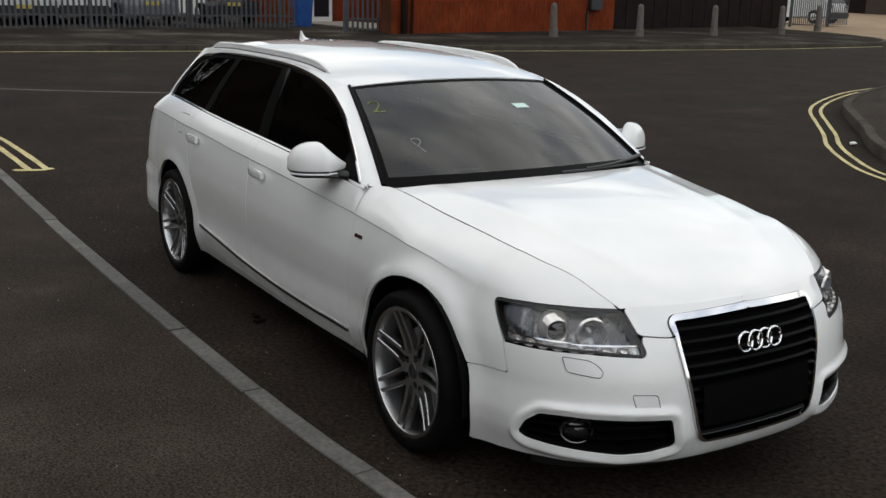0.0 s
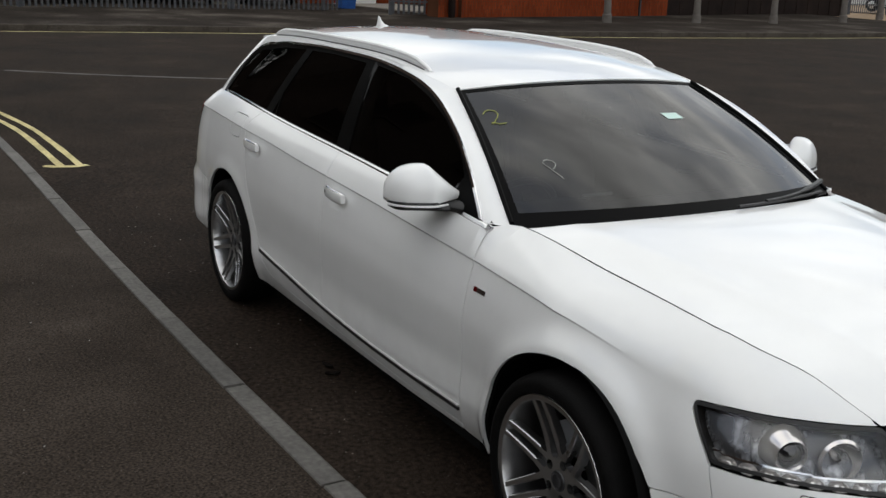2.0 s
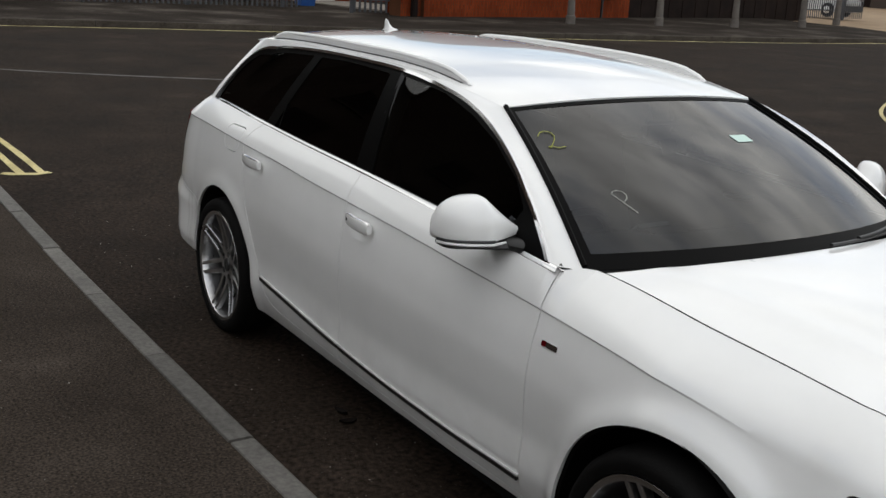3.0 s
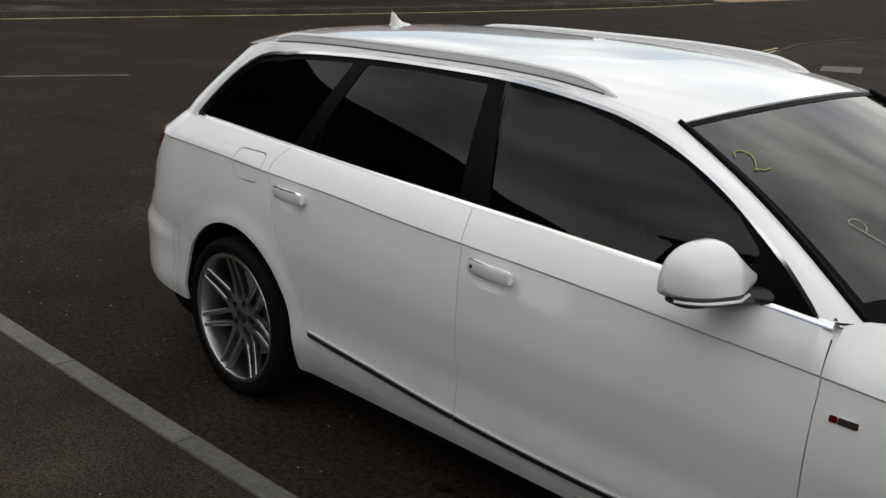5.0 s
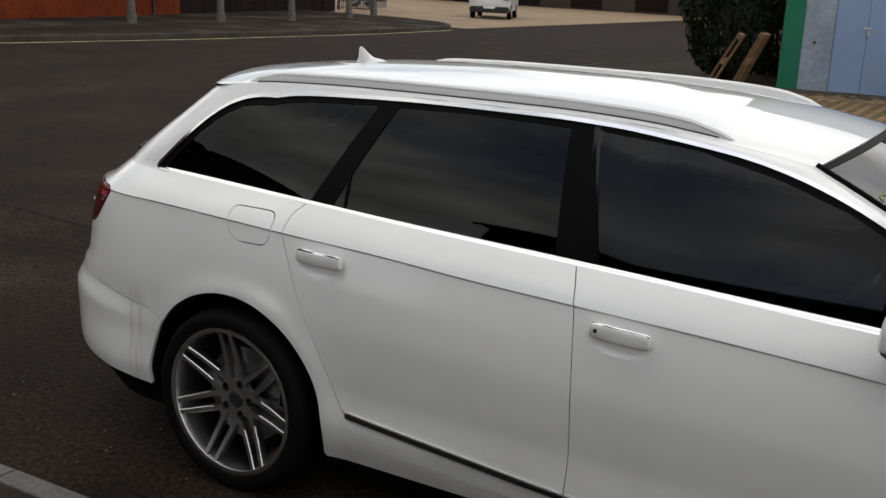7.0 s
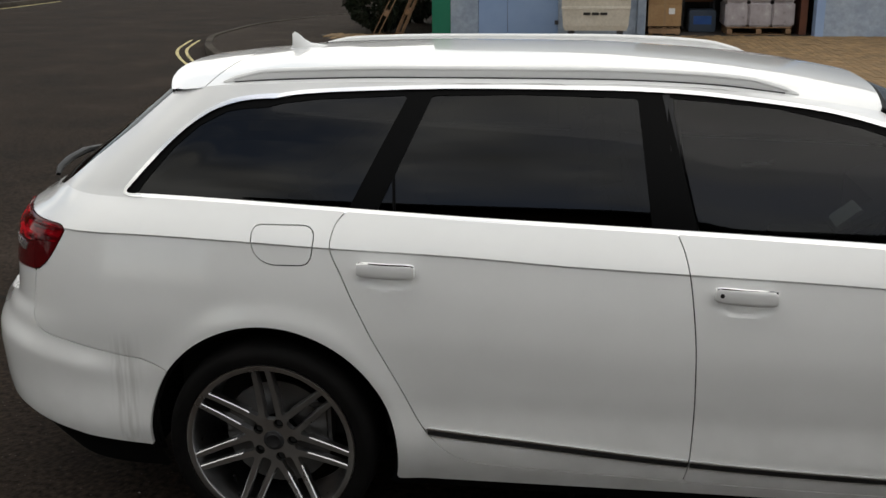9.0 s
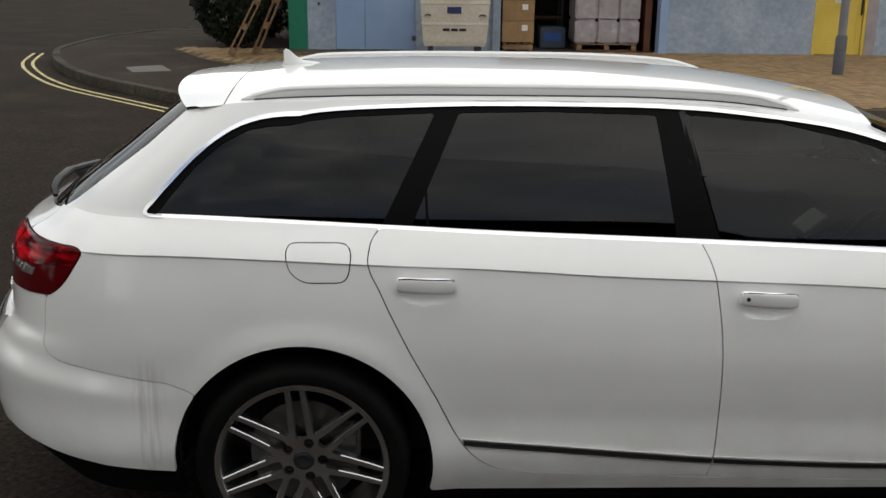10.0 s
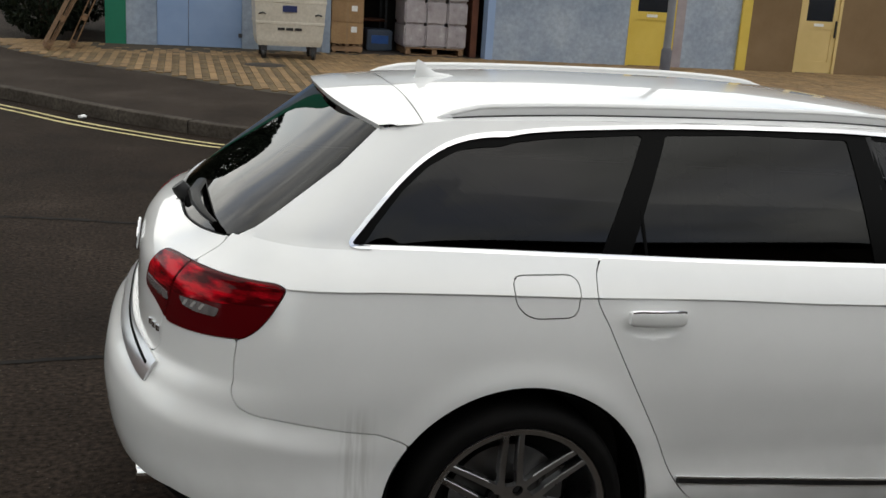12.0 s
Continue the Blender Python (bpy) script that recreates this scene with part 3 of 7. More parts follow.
front_bumper = panel([(3.111, 0.463), (3.237, 0.478), (3.373, 0.485), (3.353, 0.588), (3.536, 0.588), (3.718, 0.587), (3.924, 0.575), (3.926, 0.638), (4.013, 0.629), (4.34, 0.627), (4.34, 0.19), (4.036, 0.187), (3.812, 0.197), (3.532, 0.208), (3.40, 0.203), (3.15, 0.185), (3.0, 0.17), (2.853, 0.30)],
                     0.007, holes=(ARCH_F, FOG, lambda u, v: GRILLE(u, v), lambda u, v: HEAD(u, v) - 0.004), disp=lip)
part("front_bumper", both(front_bumper), PAINT)
ledge_z = spline([-1.5, -1.31, -0.924, -0.677, -0.487, -0.348, -0.30], [0.630, 0.625, 0.598, 0.585, 0.558, 0.528, 0.51])


def ledge(u, v):
    """The bumper steps out in a broad sloping shelf below its upper seam."""
    t = np.clip((ledge_z(u) - v) / 0.075 + 0.5, 0, 1)
    return 0.019 * t * t * (3 - 2 * t) * np.clip((-0.36 - u) / 0.16, 0, 1)


rear_bumper = panel(r_chain + [(-0.76, 0.83), (-0.90, 0.82), (-1.02, 0.82), (-1.055, 0.83), (-1.06, 0.71), (-1.085, 0.685), (-1.5, 0.685), (-1.5, 0.372), (-1.2, 0.368), (-1.0, 0.367), (-0.89, 0.370), (-0.75, 0.352), (-0.55, 0.320), (-0.34, 0.275), (0.015, 0.30)], 0.009, holes=(ARCH_R, TAIL), disp=ledge)
part("rear_bumper", both(rear_bumper), PAINT)
part("rear_valance", both(trim(lambda u, v: np.maximum(np.maximum(0.22 - v, v - 0.40), u + 0.37), (-1.5, -0.34, 0.19, 0.41), 0.02, lift=-0.045, depth=0.0)), BLACK)
tailgate = panel([(-0.984, 0.938), (-0.980, 0.974), (-0.933, 1.024)] + screen_r[5:9] + [(-1.5, 0.685), (-1.085, 0.685), (-1.06, 0.71), (-1.055, 0.83), (-1.15, 0.86), (-1.14, 0.92)], holes=(TAIL, SCREEN_R))
part("tailgate", both(tailgate), PAINT)
part("rear_screen", both(panel(screen_r, 0.015, gap=0.004, lift=-0.004, depth=0.004)), REAR_GLASS, label="dark tinted rear window").visible_shadow = False
frit = panel(screen_r, 0.012, gap=0.002, lift=-0.0065, depth=0.0, holes=(lambda u, v: SCREEN_R(u, v) + 0.045,))
part("rear_screen_border", both(frit), GLOSS_BLACK)

# bonnet
dense = np.array(shut)
dense = np.vstack([dense[i] + (dense[i + 1] - dense[i]) * t for i in range(len(shut) - 1) for t in np.linspace(0, 1, 8, endpoint=False)] + [dense[-1]])
edge = np.array([body(*p) for p in dense])
el = np.r_[0, np.cumsum(np.linalg.norm(np.diff(edge, axis=0), axis=1))]
el /= el[-1]
edge_c = [spline(el, edge[:, k]) for k in range(3)]
mid = np.array([(2.505, 0.956), (2.62, 0.953), (2.80, 0.944), (3.00, 0.925), (3.20, 0.893), (3.38, 0.848), (3.50, 0.803), (3.58, 0.765), (3.63, 0.735), (3.652, 0.716)])
ml = np.r_[0, np.cumsum(np.linalg.norm(np.diff(mid, axis=0), axis=1))]
ml /= ml[-1]
mid_c = [spline(ml, mid[:, k]) for k in range(2)]
rows = []
for u in np.linspace(0.0, 1, 60):
    ue = 0.055 + 0.945 * u
    e = [float(c(ue)) for c in edge_c]
    e[1] -= 0.0004
    cx, cz = float(mid_c[0](u)), float(mid_c[1](u))
    row = []
    for w in np.linspace(-1, 1, 61):
        a = abs(w)
        k = 2.3
        ridge = 0.0045 * math.exp(-((a - (0.80 - 0.22 * u)) / 0.07) ** 2) * math.sin(math.pi * min(1, 0.1 + u)) ** 0.5 if u < 0.9 else 0
        row.append((cx + (e[0] - cx) * a ** k, e[1] * -w if w < 0 else -e[1] * w, cz + (e[2] - cz) * a ** 2.6 + ridge))
    rows.append(row)
rows = [[(p[0], -p[1], p[2]) for p in r] for r in rows]
bonnet = grid(rows)
edge_low = [[(p[0], p[1], p[2] - 0.02) for p in rows[0]], rows[0]]
nose_poly = [(3.860, 0.711), (3.906, 0.648), (3.928, 0.6405), (4.013, 0.6315), (4.075, 0.630), (4.075, 0.688), (4.34, 0.690), (4.34, 0.721), (4.1, 0.722), (3.87, 0.722)]
nose_cap = panel(nose_poly, 0.006, gap=0.0, holes=(lambda u, v: GRILLE(u, v) - 0.003,))
part("bonnet", join(flipped(bonnet), flipped(grid(edge_low)), both(nose_cap)), PAINT)

# roof with spoiler
rows = []
for x in np.linspace(-0.25, 1.0, 50):
    t = (x + 0.25) / 1.25
    row = []
    for w in np.linspace(-1, 1, 51):
        xf = -0.25 + t * (1.69 + 0.055 * (1 - abs(w) ** 2.2) + 0.25)
        y = w * float(cant_y(xf))
        row.append((xf, y, float(roof(xf, y)) if xf <= 1.69 else float(roof_z(xf)) - (float(roof_z(xf)) - 1.281 + (xf - 1.69) * 0.3) * abs(w) ** 2.5))
    side_ = lambda p: (p[0], p[1] * 0.997, p[2] - 0.024)
    rows.append([side_(row[0])] + row + [side_(row[-1])])
front_lip = [[(p[0] - 0.004, p[1], p[2] - 0.015) for p in rows[-1]]]
part("roof", flipped(grid(rows + front_lip)), PAINT)
rows = []
for w in np.linspace(-1, 1, 41):
    a = abs(w)
    y0, y1 = w * 0.598, w * 0.565
    xt, zt = -0.468 + 0.10 * a ** 2.6, 1.357 - 0.040 * a ** 2.2
    z0 = float(roof(-0.254, w * float(cant_y(-0.254))))
    rows.append([(-0.2530, y0, z0), (-0.32, y0 * 0.995, z0 - 0.004 - 0.002 * a), (-0.254 + (xt + 0.254) * 0.75, (y0 + y1) / 2, zt + 0.006), (xt, y1, zt), (xt + 0.004, y1, zt - 0.014), (xt + 0.05, y1 * 0.985, zt - 0.026), (-0.34, y1 * 0.97, 1.315)])
part("roof_spoiler", grid(rows), PAINT, label="white spoiler above the rear window")
part("brake_light", both(tube([(-0.452, -0.12, 1.3385), (-0.455, -0.06, 1.339), (-0.456, 0, 1.3395)], 0.008, 8)), DEEP_RED)

# A pillars and windscreen
def screen_edge(v):
    p = Vector((1.686, -0.573, 1.281)).lerp(Vector((2.330, -0.731, 0.928)), v)
    return p + Vector((0.35, -0.10, 0.94)) * (0.022 * math.sin(math.pi * v))


def screen_mid(v):
    p = Vector((1.742, 0, 1.3115)).lerp(Vector((2.515, 0, 0.952)), v)
    return p + Vector((0.42, 0, 0.90)) * (0.020 * math.sin(math.pi * v))


front_dlo = np.array([p for p in dlo[:-24] if p[0] > 1.25])
outer_at = spline(front_dlo[:, 0], front_dlo[:, 1])
rows = []
for v in np.linspace(0, 1, 60):
    if v < 0.35:
        k = v / 0.35
        x = 1.32 + 0.30 * k
        xi = 1.32 + 0.366 * k
        b = Vector((xi, -float(cant_y(xi)), float(cant_z(xi)) + 0.0005))
    else:
        k = (v - 0.35) / 0.65
        x = 1.62 + 0.63 * k
        b = screen_edge(k)
    z = float(outer_at(x))
    a = Vector(body(x, z)) if z > belt_z(x) else Vector((x, -float(belt_y(x)), z))
    row = []
    for w in np.linspace(0, 1, 9):
        p = a.lerp(b, w)
        out = Vector((0.25 + 0.2 * v, -0.75, 0.60 - 0.1 * v))
        row.append(p + out * (0.007 * math.sin(math.pi * w) * (1 - w)))
    row.append(row[-1] + Vector((-0.02, 0.02, -0.012)))
    rows.append(row)
pair("windscreen_pillar", flipped(grid(rows)), PAINT)
foot_ = inside([(2.262, 0.902), (2.304, 0.896), (2.304, 0.930), (2.262, 0.936)])
pair("pillar_foot", trim(foot_, (2.25, 2.31, 0.89, 0.94), 0.006, lift=-0.006, depth=0.004), PAINT)
rows = []
for v in np.linspace(0.004, 0.995, 40):
    e, c = screen_edge(v), screen_mid(v)
    row = []
    for w in np.linspace(-1, 1, 41):
        a = abs(w) ** 2.1
        p = c.lerp(e, a)
        row.append((p.x, e.y * -w, p.z - 0.004))
    rows.append(row)
windscreen = part("windscreen", flipped(grid(rows)), SCREEN_GLASS, label="raked windscreen with chalk marks on the glass")
windscreen.visible_shadow = False
inset = [[(p[0] + 0.0008, p[1], p[2] + 0.0016) for p in r] for r in rows]
V_, F_ = grid(inset)
m_ = len(inset[0])
keep_ = []
for f in F_:
    i, j = divmod(min(f), m_)
    if i < 1 or i > 35 or j < 1 or j > m_ - 3:
        keep_.append(f)
part("windscreen_border", flipped((V_, keep_)), FRIT)
seal_ = [screen_edge(v) + Vector((0.002, 0.006, 0.003)) for v in np.linspace(0.0, 0.985, 30)]
pair("windscreen_seal", tube([tuple(p) for p in seal_], 0.0085, 8), FRIT, label="black rubber seal beside the windscreen")

# side glass, black frames, chrome surround
def glass(poly, mat, name, label="", lift=-0.006):
    p = panel(poly, 0.014, gap=0.0, lift=lift, depth=0.004, holes=(lambda u, v: -(DLO(u, v) + 0.003),))
    for o in pair(name, p, mat, label=label):
        o.visible_shadow = False


glass([(1.212, 0.94), (1.105, 1.345), (2.3, 1.345), (2.3, 0.93)], SIDE_GLASS, "front_side_window", "lightly tinted front door window")
glass([(0.292, 0.99), (0.448, 1.345), (1.022, 1.345), (1.080, 0.96)], PRIVACY, "rear_side_window", "dark privacy rear door window")
glass([(-0.5, 1.02), (-0.5, 1.345), (0.385, 1.345), (0.214, 0.99)], PRIVACY, "quarter_window", "dark privacy quarter window")
frame_black = trim(cut(lambda u, v: DLO(u, v), inside([(1.208, 0.94), (1.100, 1.32), (1.4, 1.295), (1.62, 1.25), (1.80, 1.195), (1.98, 1.11), (2.06, 1.045), (2.08, 0.93)]),
                       inside([(0.296, 0.99), (0.442, 1.318), (0.7, 1.324), (1.024, 1.317), (1.076, 0.96)]),
                       inside([(-0.408, 1.028), (-0.355, 1.086), (-0.265, 1.165), (-0.178, 1.228), (-0.1, 1.267), (0.0, 1.292), (0.1, 1.304), (0.372, 1.318), (0.208, 0.99)])),
                   (-0.5, 2.3, 0.9, 1.35), 0.010, lift=-0.003, depth=0.008)
pair("window_frame", frame_black, GLOSS_BLACK)
bar_ = inside([(0.339, 1.135), (0.347, 1.135), (0.357, 1.004), (0.349, 1.004)])
pair("glass_divider", trim(bar_, (0.33, 0.365, 1.0, 1.14), 0.004, lift=-0.002, depth=0.006), GLOSS_BLACK)
above = lambda u, v: np.where(u > -0.388, belt_z(u) + 0.0085 - v, -1.0)
chrome = trim(lambda u, v: np.maximum(np.abs(DLO(u, v) + 0.001) - 0.0050, above(u, v)), (-0.48, 2.31, 0.91, 1.36), 0.0036, lift=0.005, depth=0.009)
moulding = grid([[(x, -float(belt_y(x)) + oy, float(belt_z(x)) + oz) for oy, oz in ((0.004, -0.0098), (-0.0066, -0.0090), (-0.0070, -0.0072), (0.0024, 0.0066), (0.0036, 0.0072), (0.010, 0.0072))] for x in np.linspace(-0.428, 2.285, 110)])
pair("belt_moulding", moulding, CHROME, label="polished moulding under the side windows")
pair("window_chrome", chrome, CHROME, label="polished trim round the side windows")
# dark layer behind the skins closes the gaps
shell = trim(cut(lambda u, v: np.maximum(0.18 - v, v - np.where(u < 2.28, belt_z(u) - 0.01, np.where(u < 3.10, shut_z(np.minimum(u, 3.1)) - 0.015, 0.66))), ring(-0.006, 0.313, 0.366), ring(2.848, 0.314, 0.364), HEAD, FOG, GRILLE),
             (-1.5, 4.31, 0.17, 1.04), 0.025, lift=-0.016, depth=0.0)
part("inner_shell", both(shell), DARK)

# crease line is a fold in the skins; rubbing strip on the doors
strip_z = spline([0.44, 0.46, 0.775, 1.19, 1.71, 2.29], [0.394, 0.392, 0.368, 0.339, 0.318, 0.311])
STRIP = lambda u, v: np.maximum(np.abs(v - strip_z(u)) - 0.0085, np.maximum(0.462 - u, u - 2.282))
for a_, b_, d_ in ((0.458, 1.194, "rear_door"), (1.200, 2.284, "front_door")):
    vf_ = trim(lambda u, v: np.maximum(STRIP(u, v), np.maximum(a_ - u, u - b_)), (a_ - 0.01, b_ + 0.01, 0.29, 0.41), 0.005, lift=0.007, depth=0.008)
    for o_, v_ in zip(doors[d_], (vf_, mirrored(vf_))):
        part("rubbing_strip", v_, BLACK, o_, "dark strip along the lower door")
    # thin bright cap above the dark strip
    vf_ = trim(lambda u, v: np.maximum(np.abs(v - strip_z(u) - 0.009) - 0.0025, np.maximum(a_ - u, u - b_)), (a_ - 0.01, b_ + 0.01, 0.29, 0.42), 0.004, lift=0.008, depth=0.008)
    for o_, v_ in zip(doors[d_], (vf_, mirrored(vf_))):
        part("strip_edge", v_, SATIN, o_)

# door handles
def handle(x0, z0, dz):
    rows = []
    for t in np.linspace(0, 1, 17):
        x, z = x0 + 0.162 * t, z0 + dz * t
        r = 0.0225 * (0.78 + 0.22 * math.sin(math.pi * t) ** 0.15 if 0 < t < 1 else 0.70)
        y = -float(half_width(x, z)) - 0.020 - 0.008 * math.sin(math.pi * t)
        rows.append([(x, y + 0.010 * abs(math.cos(a)) ** 0.6 * math.copysign(1, math.cos(a)), z + r * abs(math.sin(a)) ** 0.6 * math.copysign(1, math.sin(a))) for a in np.linspace(0, 2 * math.pi, 16, endpoint=False)])
    V, F = grid(rows, close=True)
    F += [tuple(reversed(range(16))), tuple(range(len(V) - 16, len(V)))]
    return V, F


for o_name, x0, z0, dz in (("rear_door", 0.267, 0.872, -0.004), ("front_door", 1.238, 0.838, -0.008)):
    bar = handle(x0, z0, dz)
    for o_, f_ in zip(doors[o_name], (lambda v: v, mirrored)):
        h_ = part("door_handle", f_(bar), PAINT, o_)
        edge_ = tube([(x0 + 0.165 * t, -float(half_width(x0 + 0.165 * t, z0 + 0.02)) - 0.028 - 0.008 * math.sin(math.pi * t), z0 + dz * t + 0.0185 - 0.005 * (2 * t - 1) ** 6) for t in np.linspace(0.03, 0.97, 12)], 0.0055, 8)
        part("handle_edge", f_(edge_), CHROME, h_)
        if o_name == "front_door":
            part("key_lock", f_(tube([(x0 + 0.018, -float(half_width(x0, z0)) - 0.02, z0), (x0 + 0.018, -float(half_width(x0, z0)) - 0.0335, z0)], 0.0062, 12)), BLACK, h_)
# wheels: seven pairs of spokes in a dark alloy rim
def wheel(x, side):
    """side -1: right, 1: left. Built about the hub with the outer face at minus y, then set in place."""
    tyre = lathe([(0.250, 0.02), (0.254, -0.098), (0.262, -0.110), (0.284, -0.115), (0.301, -0.108), (0.312, -0.090), (0.3165, -0.06), (0.3185, 0.0), (0.3165, 0.06), (0.312, 0.088), (0.284, 0.11), (0.250, 0.10)], 72)
    rim = lathe([(0.2545, -0.098), (0.2570, -0.1040), (0.2560, -0.1070), (0.2535, -0.1078), (0.2395, -0.1045), (0.2370, -0.1000), (0.2345, -0.06), (0.228, 0.0), (0.226, 0.09)], 72)
    turn = radians(43.0 if x < 1 else 5.6)
    face_y = lambda r: -0.0655 - 0.0375 * np.clip((r - 0.07) / 0.172, 0, 1) ** 1.4
    offset = lambda r: 0.0265 - 0.0055 * np.clip((r - 0.07) / 0.172, 0, 1)
    half = lambda r: 0.0106 - 0.0022 * np.clip((r - 0.07) / 0.172, 0, 1)
    holes = [(0.0560 * math.cos(2 * math.pi * k / 5 + 0.02), 0.0560 * math.sin(2 * math.pi * k / 5 + 0.02)) for k in range(5)]

    def star(u, v):
        """The hub: a disc that runs out into the roots of the spokes with round fillets."""
        r = np.hypot(u, v)
        total = np.exp(-(r - 0.066) / 0.005)
        for k in range(7):
            a = 2 * math.pi * k / 7 + turn
            along, across = u * math.cos(a) + v * math.sin(a), -u * math.sin(a) + v * math.cos(a)
            for e in (-1, 1):
                total = total + np.where(along > 0, np.exp(-np.clip(np.abs(across - e * offset(r)) - half(r) + 0.0015, -0.02, 0.2) / 0.005), 0)
        d = np.maximum(-0.005 * np.log(total + 1e-30), r - 0.1135)
        for hx, hz in holes:
            d = np.maximum(d, 0.0150 - np.hypot(u - hx, v - hz))
        return d

    pieces = []
    for k in range(7):
        a = 2 * math.pi * k / 7 + turn
        u, w = Vector((math.cos(a), 0, math.sin(a))), Vector((-math.sin(a), 0, math.cos(a)))
        for e in (-1, 1):
            rows = []
            for r in np.linspace(0.110, 0.2405, 8):
                y, h = float(face_y(r)), float(half(r))
                c = u * math.sqrt(r * r - float(offset(r)) ** 2) + w * e * float(offset(r))
                prof = ((-h + 0.0026, y), (h - 0.0026, y), (h, y + 0.0028), (h * 1.12, y + 0.026), (-h * 1.12, y + 0.026), (-h, y + 0.0028))
                rows.append([c + w * p + Vector((0, q, 0)) for p, q in prof])
            V, F = grid(rows, close=True)
            F = [tuple(reversed(f)) for f in F]
            pieces.append((V, F + [tuple(range(6)), tuple(reversed(range(len(V) - 6, len(V))))]))
    to_y = lambda u, v: np.stack([u, face_y(np.hypot(u, v)), v], -1)
    hub_c = trim(star, (-0.12, 0.12, -0.12, 0.12), 0.004, surface=to_y, normal=lambda u, v: np.stack([0 * u, 0 * u - 1, 0 * u], -1), depth=0.022, centre=False)
    cap = lathe([(0.0, -0.0715), (0.018, -0.0715), (0.019, -0.0722), (0.021, -0.0722), (0.022, -0.0714), (0.029, -0.070), (0.0325, -0.064)], 40)
    disc = lathe([(0.06, -0.006), (0.165, -0.006), (0.165, 0.02), (0.06, 0.02)], 56)
    bolts = [moved(lathe([(0.0, -0.052), (0.0085, -0.052), (0.0095, -0.046), (0.0148, -0.044), (0.0156, -0.0640)], 18), Matrix.Translation((hx, 0, hz))) for hx, hz in holes]
    caliper = box(0.13, 0.01, 0.045, 0.07, 0.07, 0.12, 0.012)
    place = Matrix.Translation((x, side * 0.802, 0.317))
    fix = (lambda vf: moved(vf, place)) if side < 0 else (lambda vf: moved(mirrored(vf), place))
    w_ = part("wheel", fix(join(rim, hub_c)), ALLOY, label="dark alloy wheel with seven double spokes")
    for sp in pieces:
        part("spoke", fix(sp), ALLOY, w_)
    part("tyre", fix(tyre), RUBBER, w_)
    part("hub_cap", fix(cap), HUB_CAP, w_)
    part("brake_disc", fix(disc), DISC, w_)
    part("brake_caliper", fix(caliper), DISC, w_)
    for b in bolts:
        part("wheel_bolt", fix(b), BLACK, w_)
    edge_ring = lathe([(0.2535, -0.1082), (0.2556, -0.1080), (0.2568, -0.1060)], 72)
    part("rim_edge", fix(edge_ring), ALLOY_EDGE, w_)


for x_ in (-0.010, 2.848):
    for side_ in (-1, 1):
        wheel(x_, side_)


# wheel-arch liners and the dark floor
def liner(cx):
    rows = []
    for y in (-0.885, -0.70, -0.56):
        rows.append([(cx + 0.380 * math.cos(a), y, 0.313 + 0.380 * math.sin(a)) for a in np.linspace(-0.12, math.pi + 0.12, 40)])
    wall = [[(cx + r * math.cos(a), -0.56, 0.313 + r * math.sin(a)) for a in np.linspace(-0.12, math.pi + 0.12, 40)] for r in (0.380, 0.01)]
    return join(grid(rows), grid(wall))


for cx_ in (-0.006, 2.848):
    pair("arch_liner", liner(cx_), DARK)
part("floor_pan", join(box(1.42, 0, 0.20, 4.2, 1.10, 0.05, 0.01), box(1.43, 0, 0.21, 1.9, 1.66, 0.06, 0.01)), DARK)
part("front_splitter", both(trim(lambda u, v: np.maximum(np.abs(v - 0.178) - 0.012, 3.5 - u), (3.49, 4.31, 0.162, 0.194), 0.006, lift=-0.004, depth=0.05)), BLACK)

# grille: slats behind a bright frame, badge rings, blank plate
def on_nose(y, z, out=0.0):
    s = sy(abs(y), z)
    p, n = body(s, z), body_normal(np.array(s), np.array(z))
    p = p + n * out
    return Vector((p[0], p[1] if y <= 0 else -p[1], p[2]))


grille_half = spline([0.24, 0.285, 0.482, 0.628, 0.672, 0.72], [0.26, 0.272, 0.326, 0.342, 0.346, 0.346])
frame_ring = lambda u, v: np.maximum(np.abs(GRILLE(u, v) + 0.006 + 0.004 * np.clip((v - 0.62) / 0.06, 0, 1)) - (0.005 + 0.005 * np.clip((v - 0.62) / 0.06, 0, 1)), 3.98 - u)
part("grille_frame", both(trim(lambda u, v: np.maximum(frame_ring(u, v), u - 4.3), (3.98, 4.305, 0.245, 0.715), 0.005, lift=0.010, depth=0.03)), CHROME, label="polished frame of the tall grille")
back = trim(lambda u, v: GRILLE(u, v) - 0.012, (3.98, 4.305, 0.24, 0.72), 0.02, lift=-0.055, depth=0.0)
part("grille_back", both(back), DARK)
for k in range(10):
    z = 0.648 - 0.0395 * k
    rows = []
    for y in np.linspace(-1, 1, 25) * (float(grille_half(z)) - 0.010):
        p = on_nose(y, z, -0.004)
        rows.append([p + Vector((a, 0, b)) for a, b in ((0.0, -0.006), (0.004, 0.0), (-0.002, 0.008), (-0.035, 0.013), (-0.035, -0.004))])
    part("grille_slat", flipped(grid(rows, close=True)), GLOSS_BLACK)
rows = []
for z in np.linspace(0.325, 0.462, 6):
    rows.append([on_nose(y, z, 0.012) for y in np.linspace(-0.262, 0.262, 15)])
deep = [[Vector((p.x - 0.02, p.y, p.z)) for p in rows[0]]] + rows + [[Vector((p.x - 0.02, p.y, p.z)) for p in rows[-1]]]
part("plate_holder", flipped(grid(deep)), GLOSS_BLACK, label="blank black number plate panel")


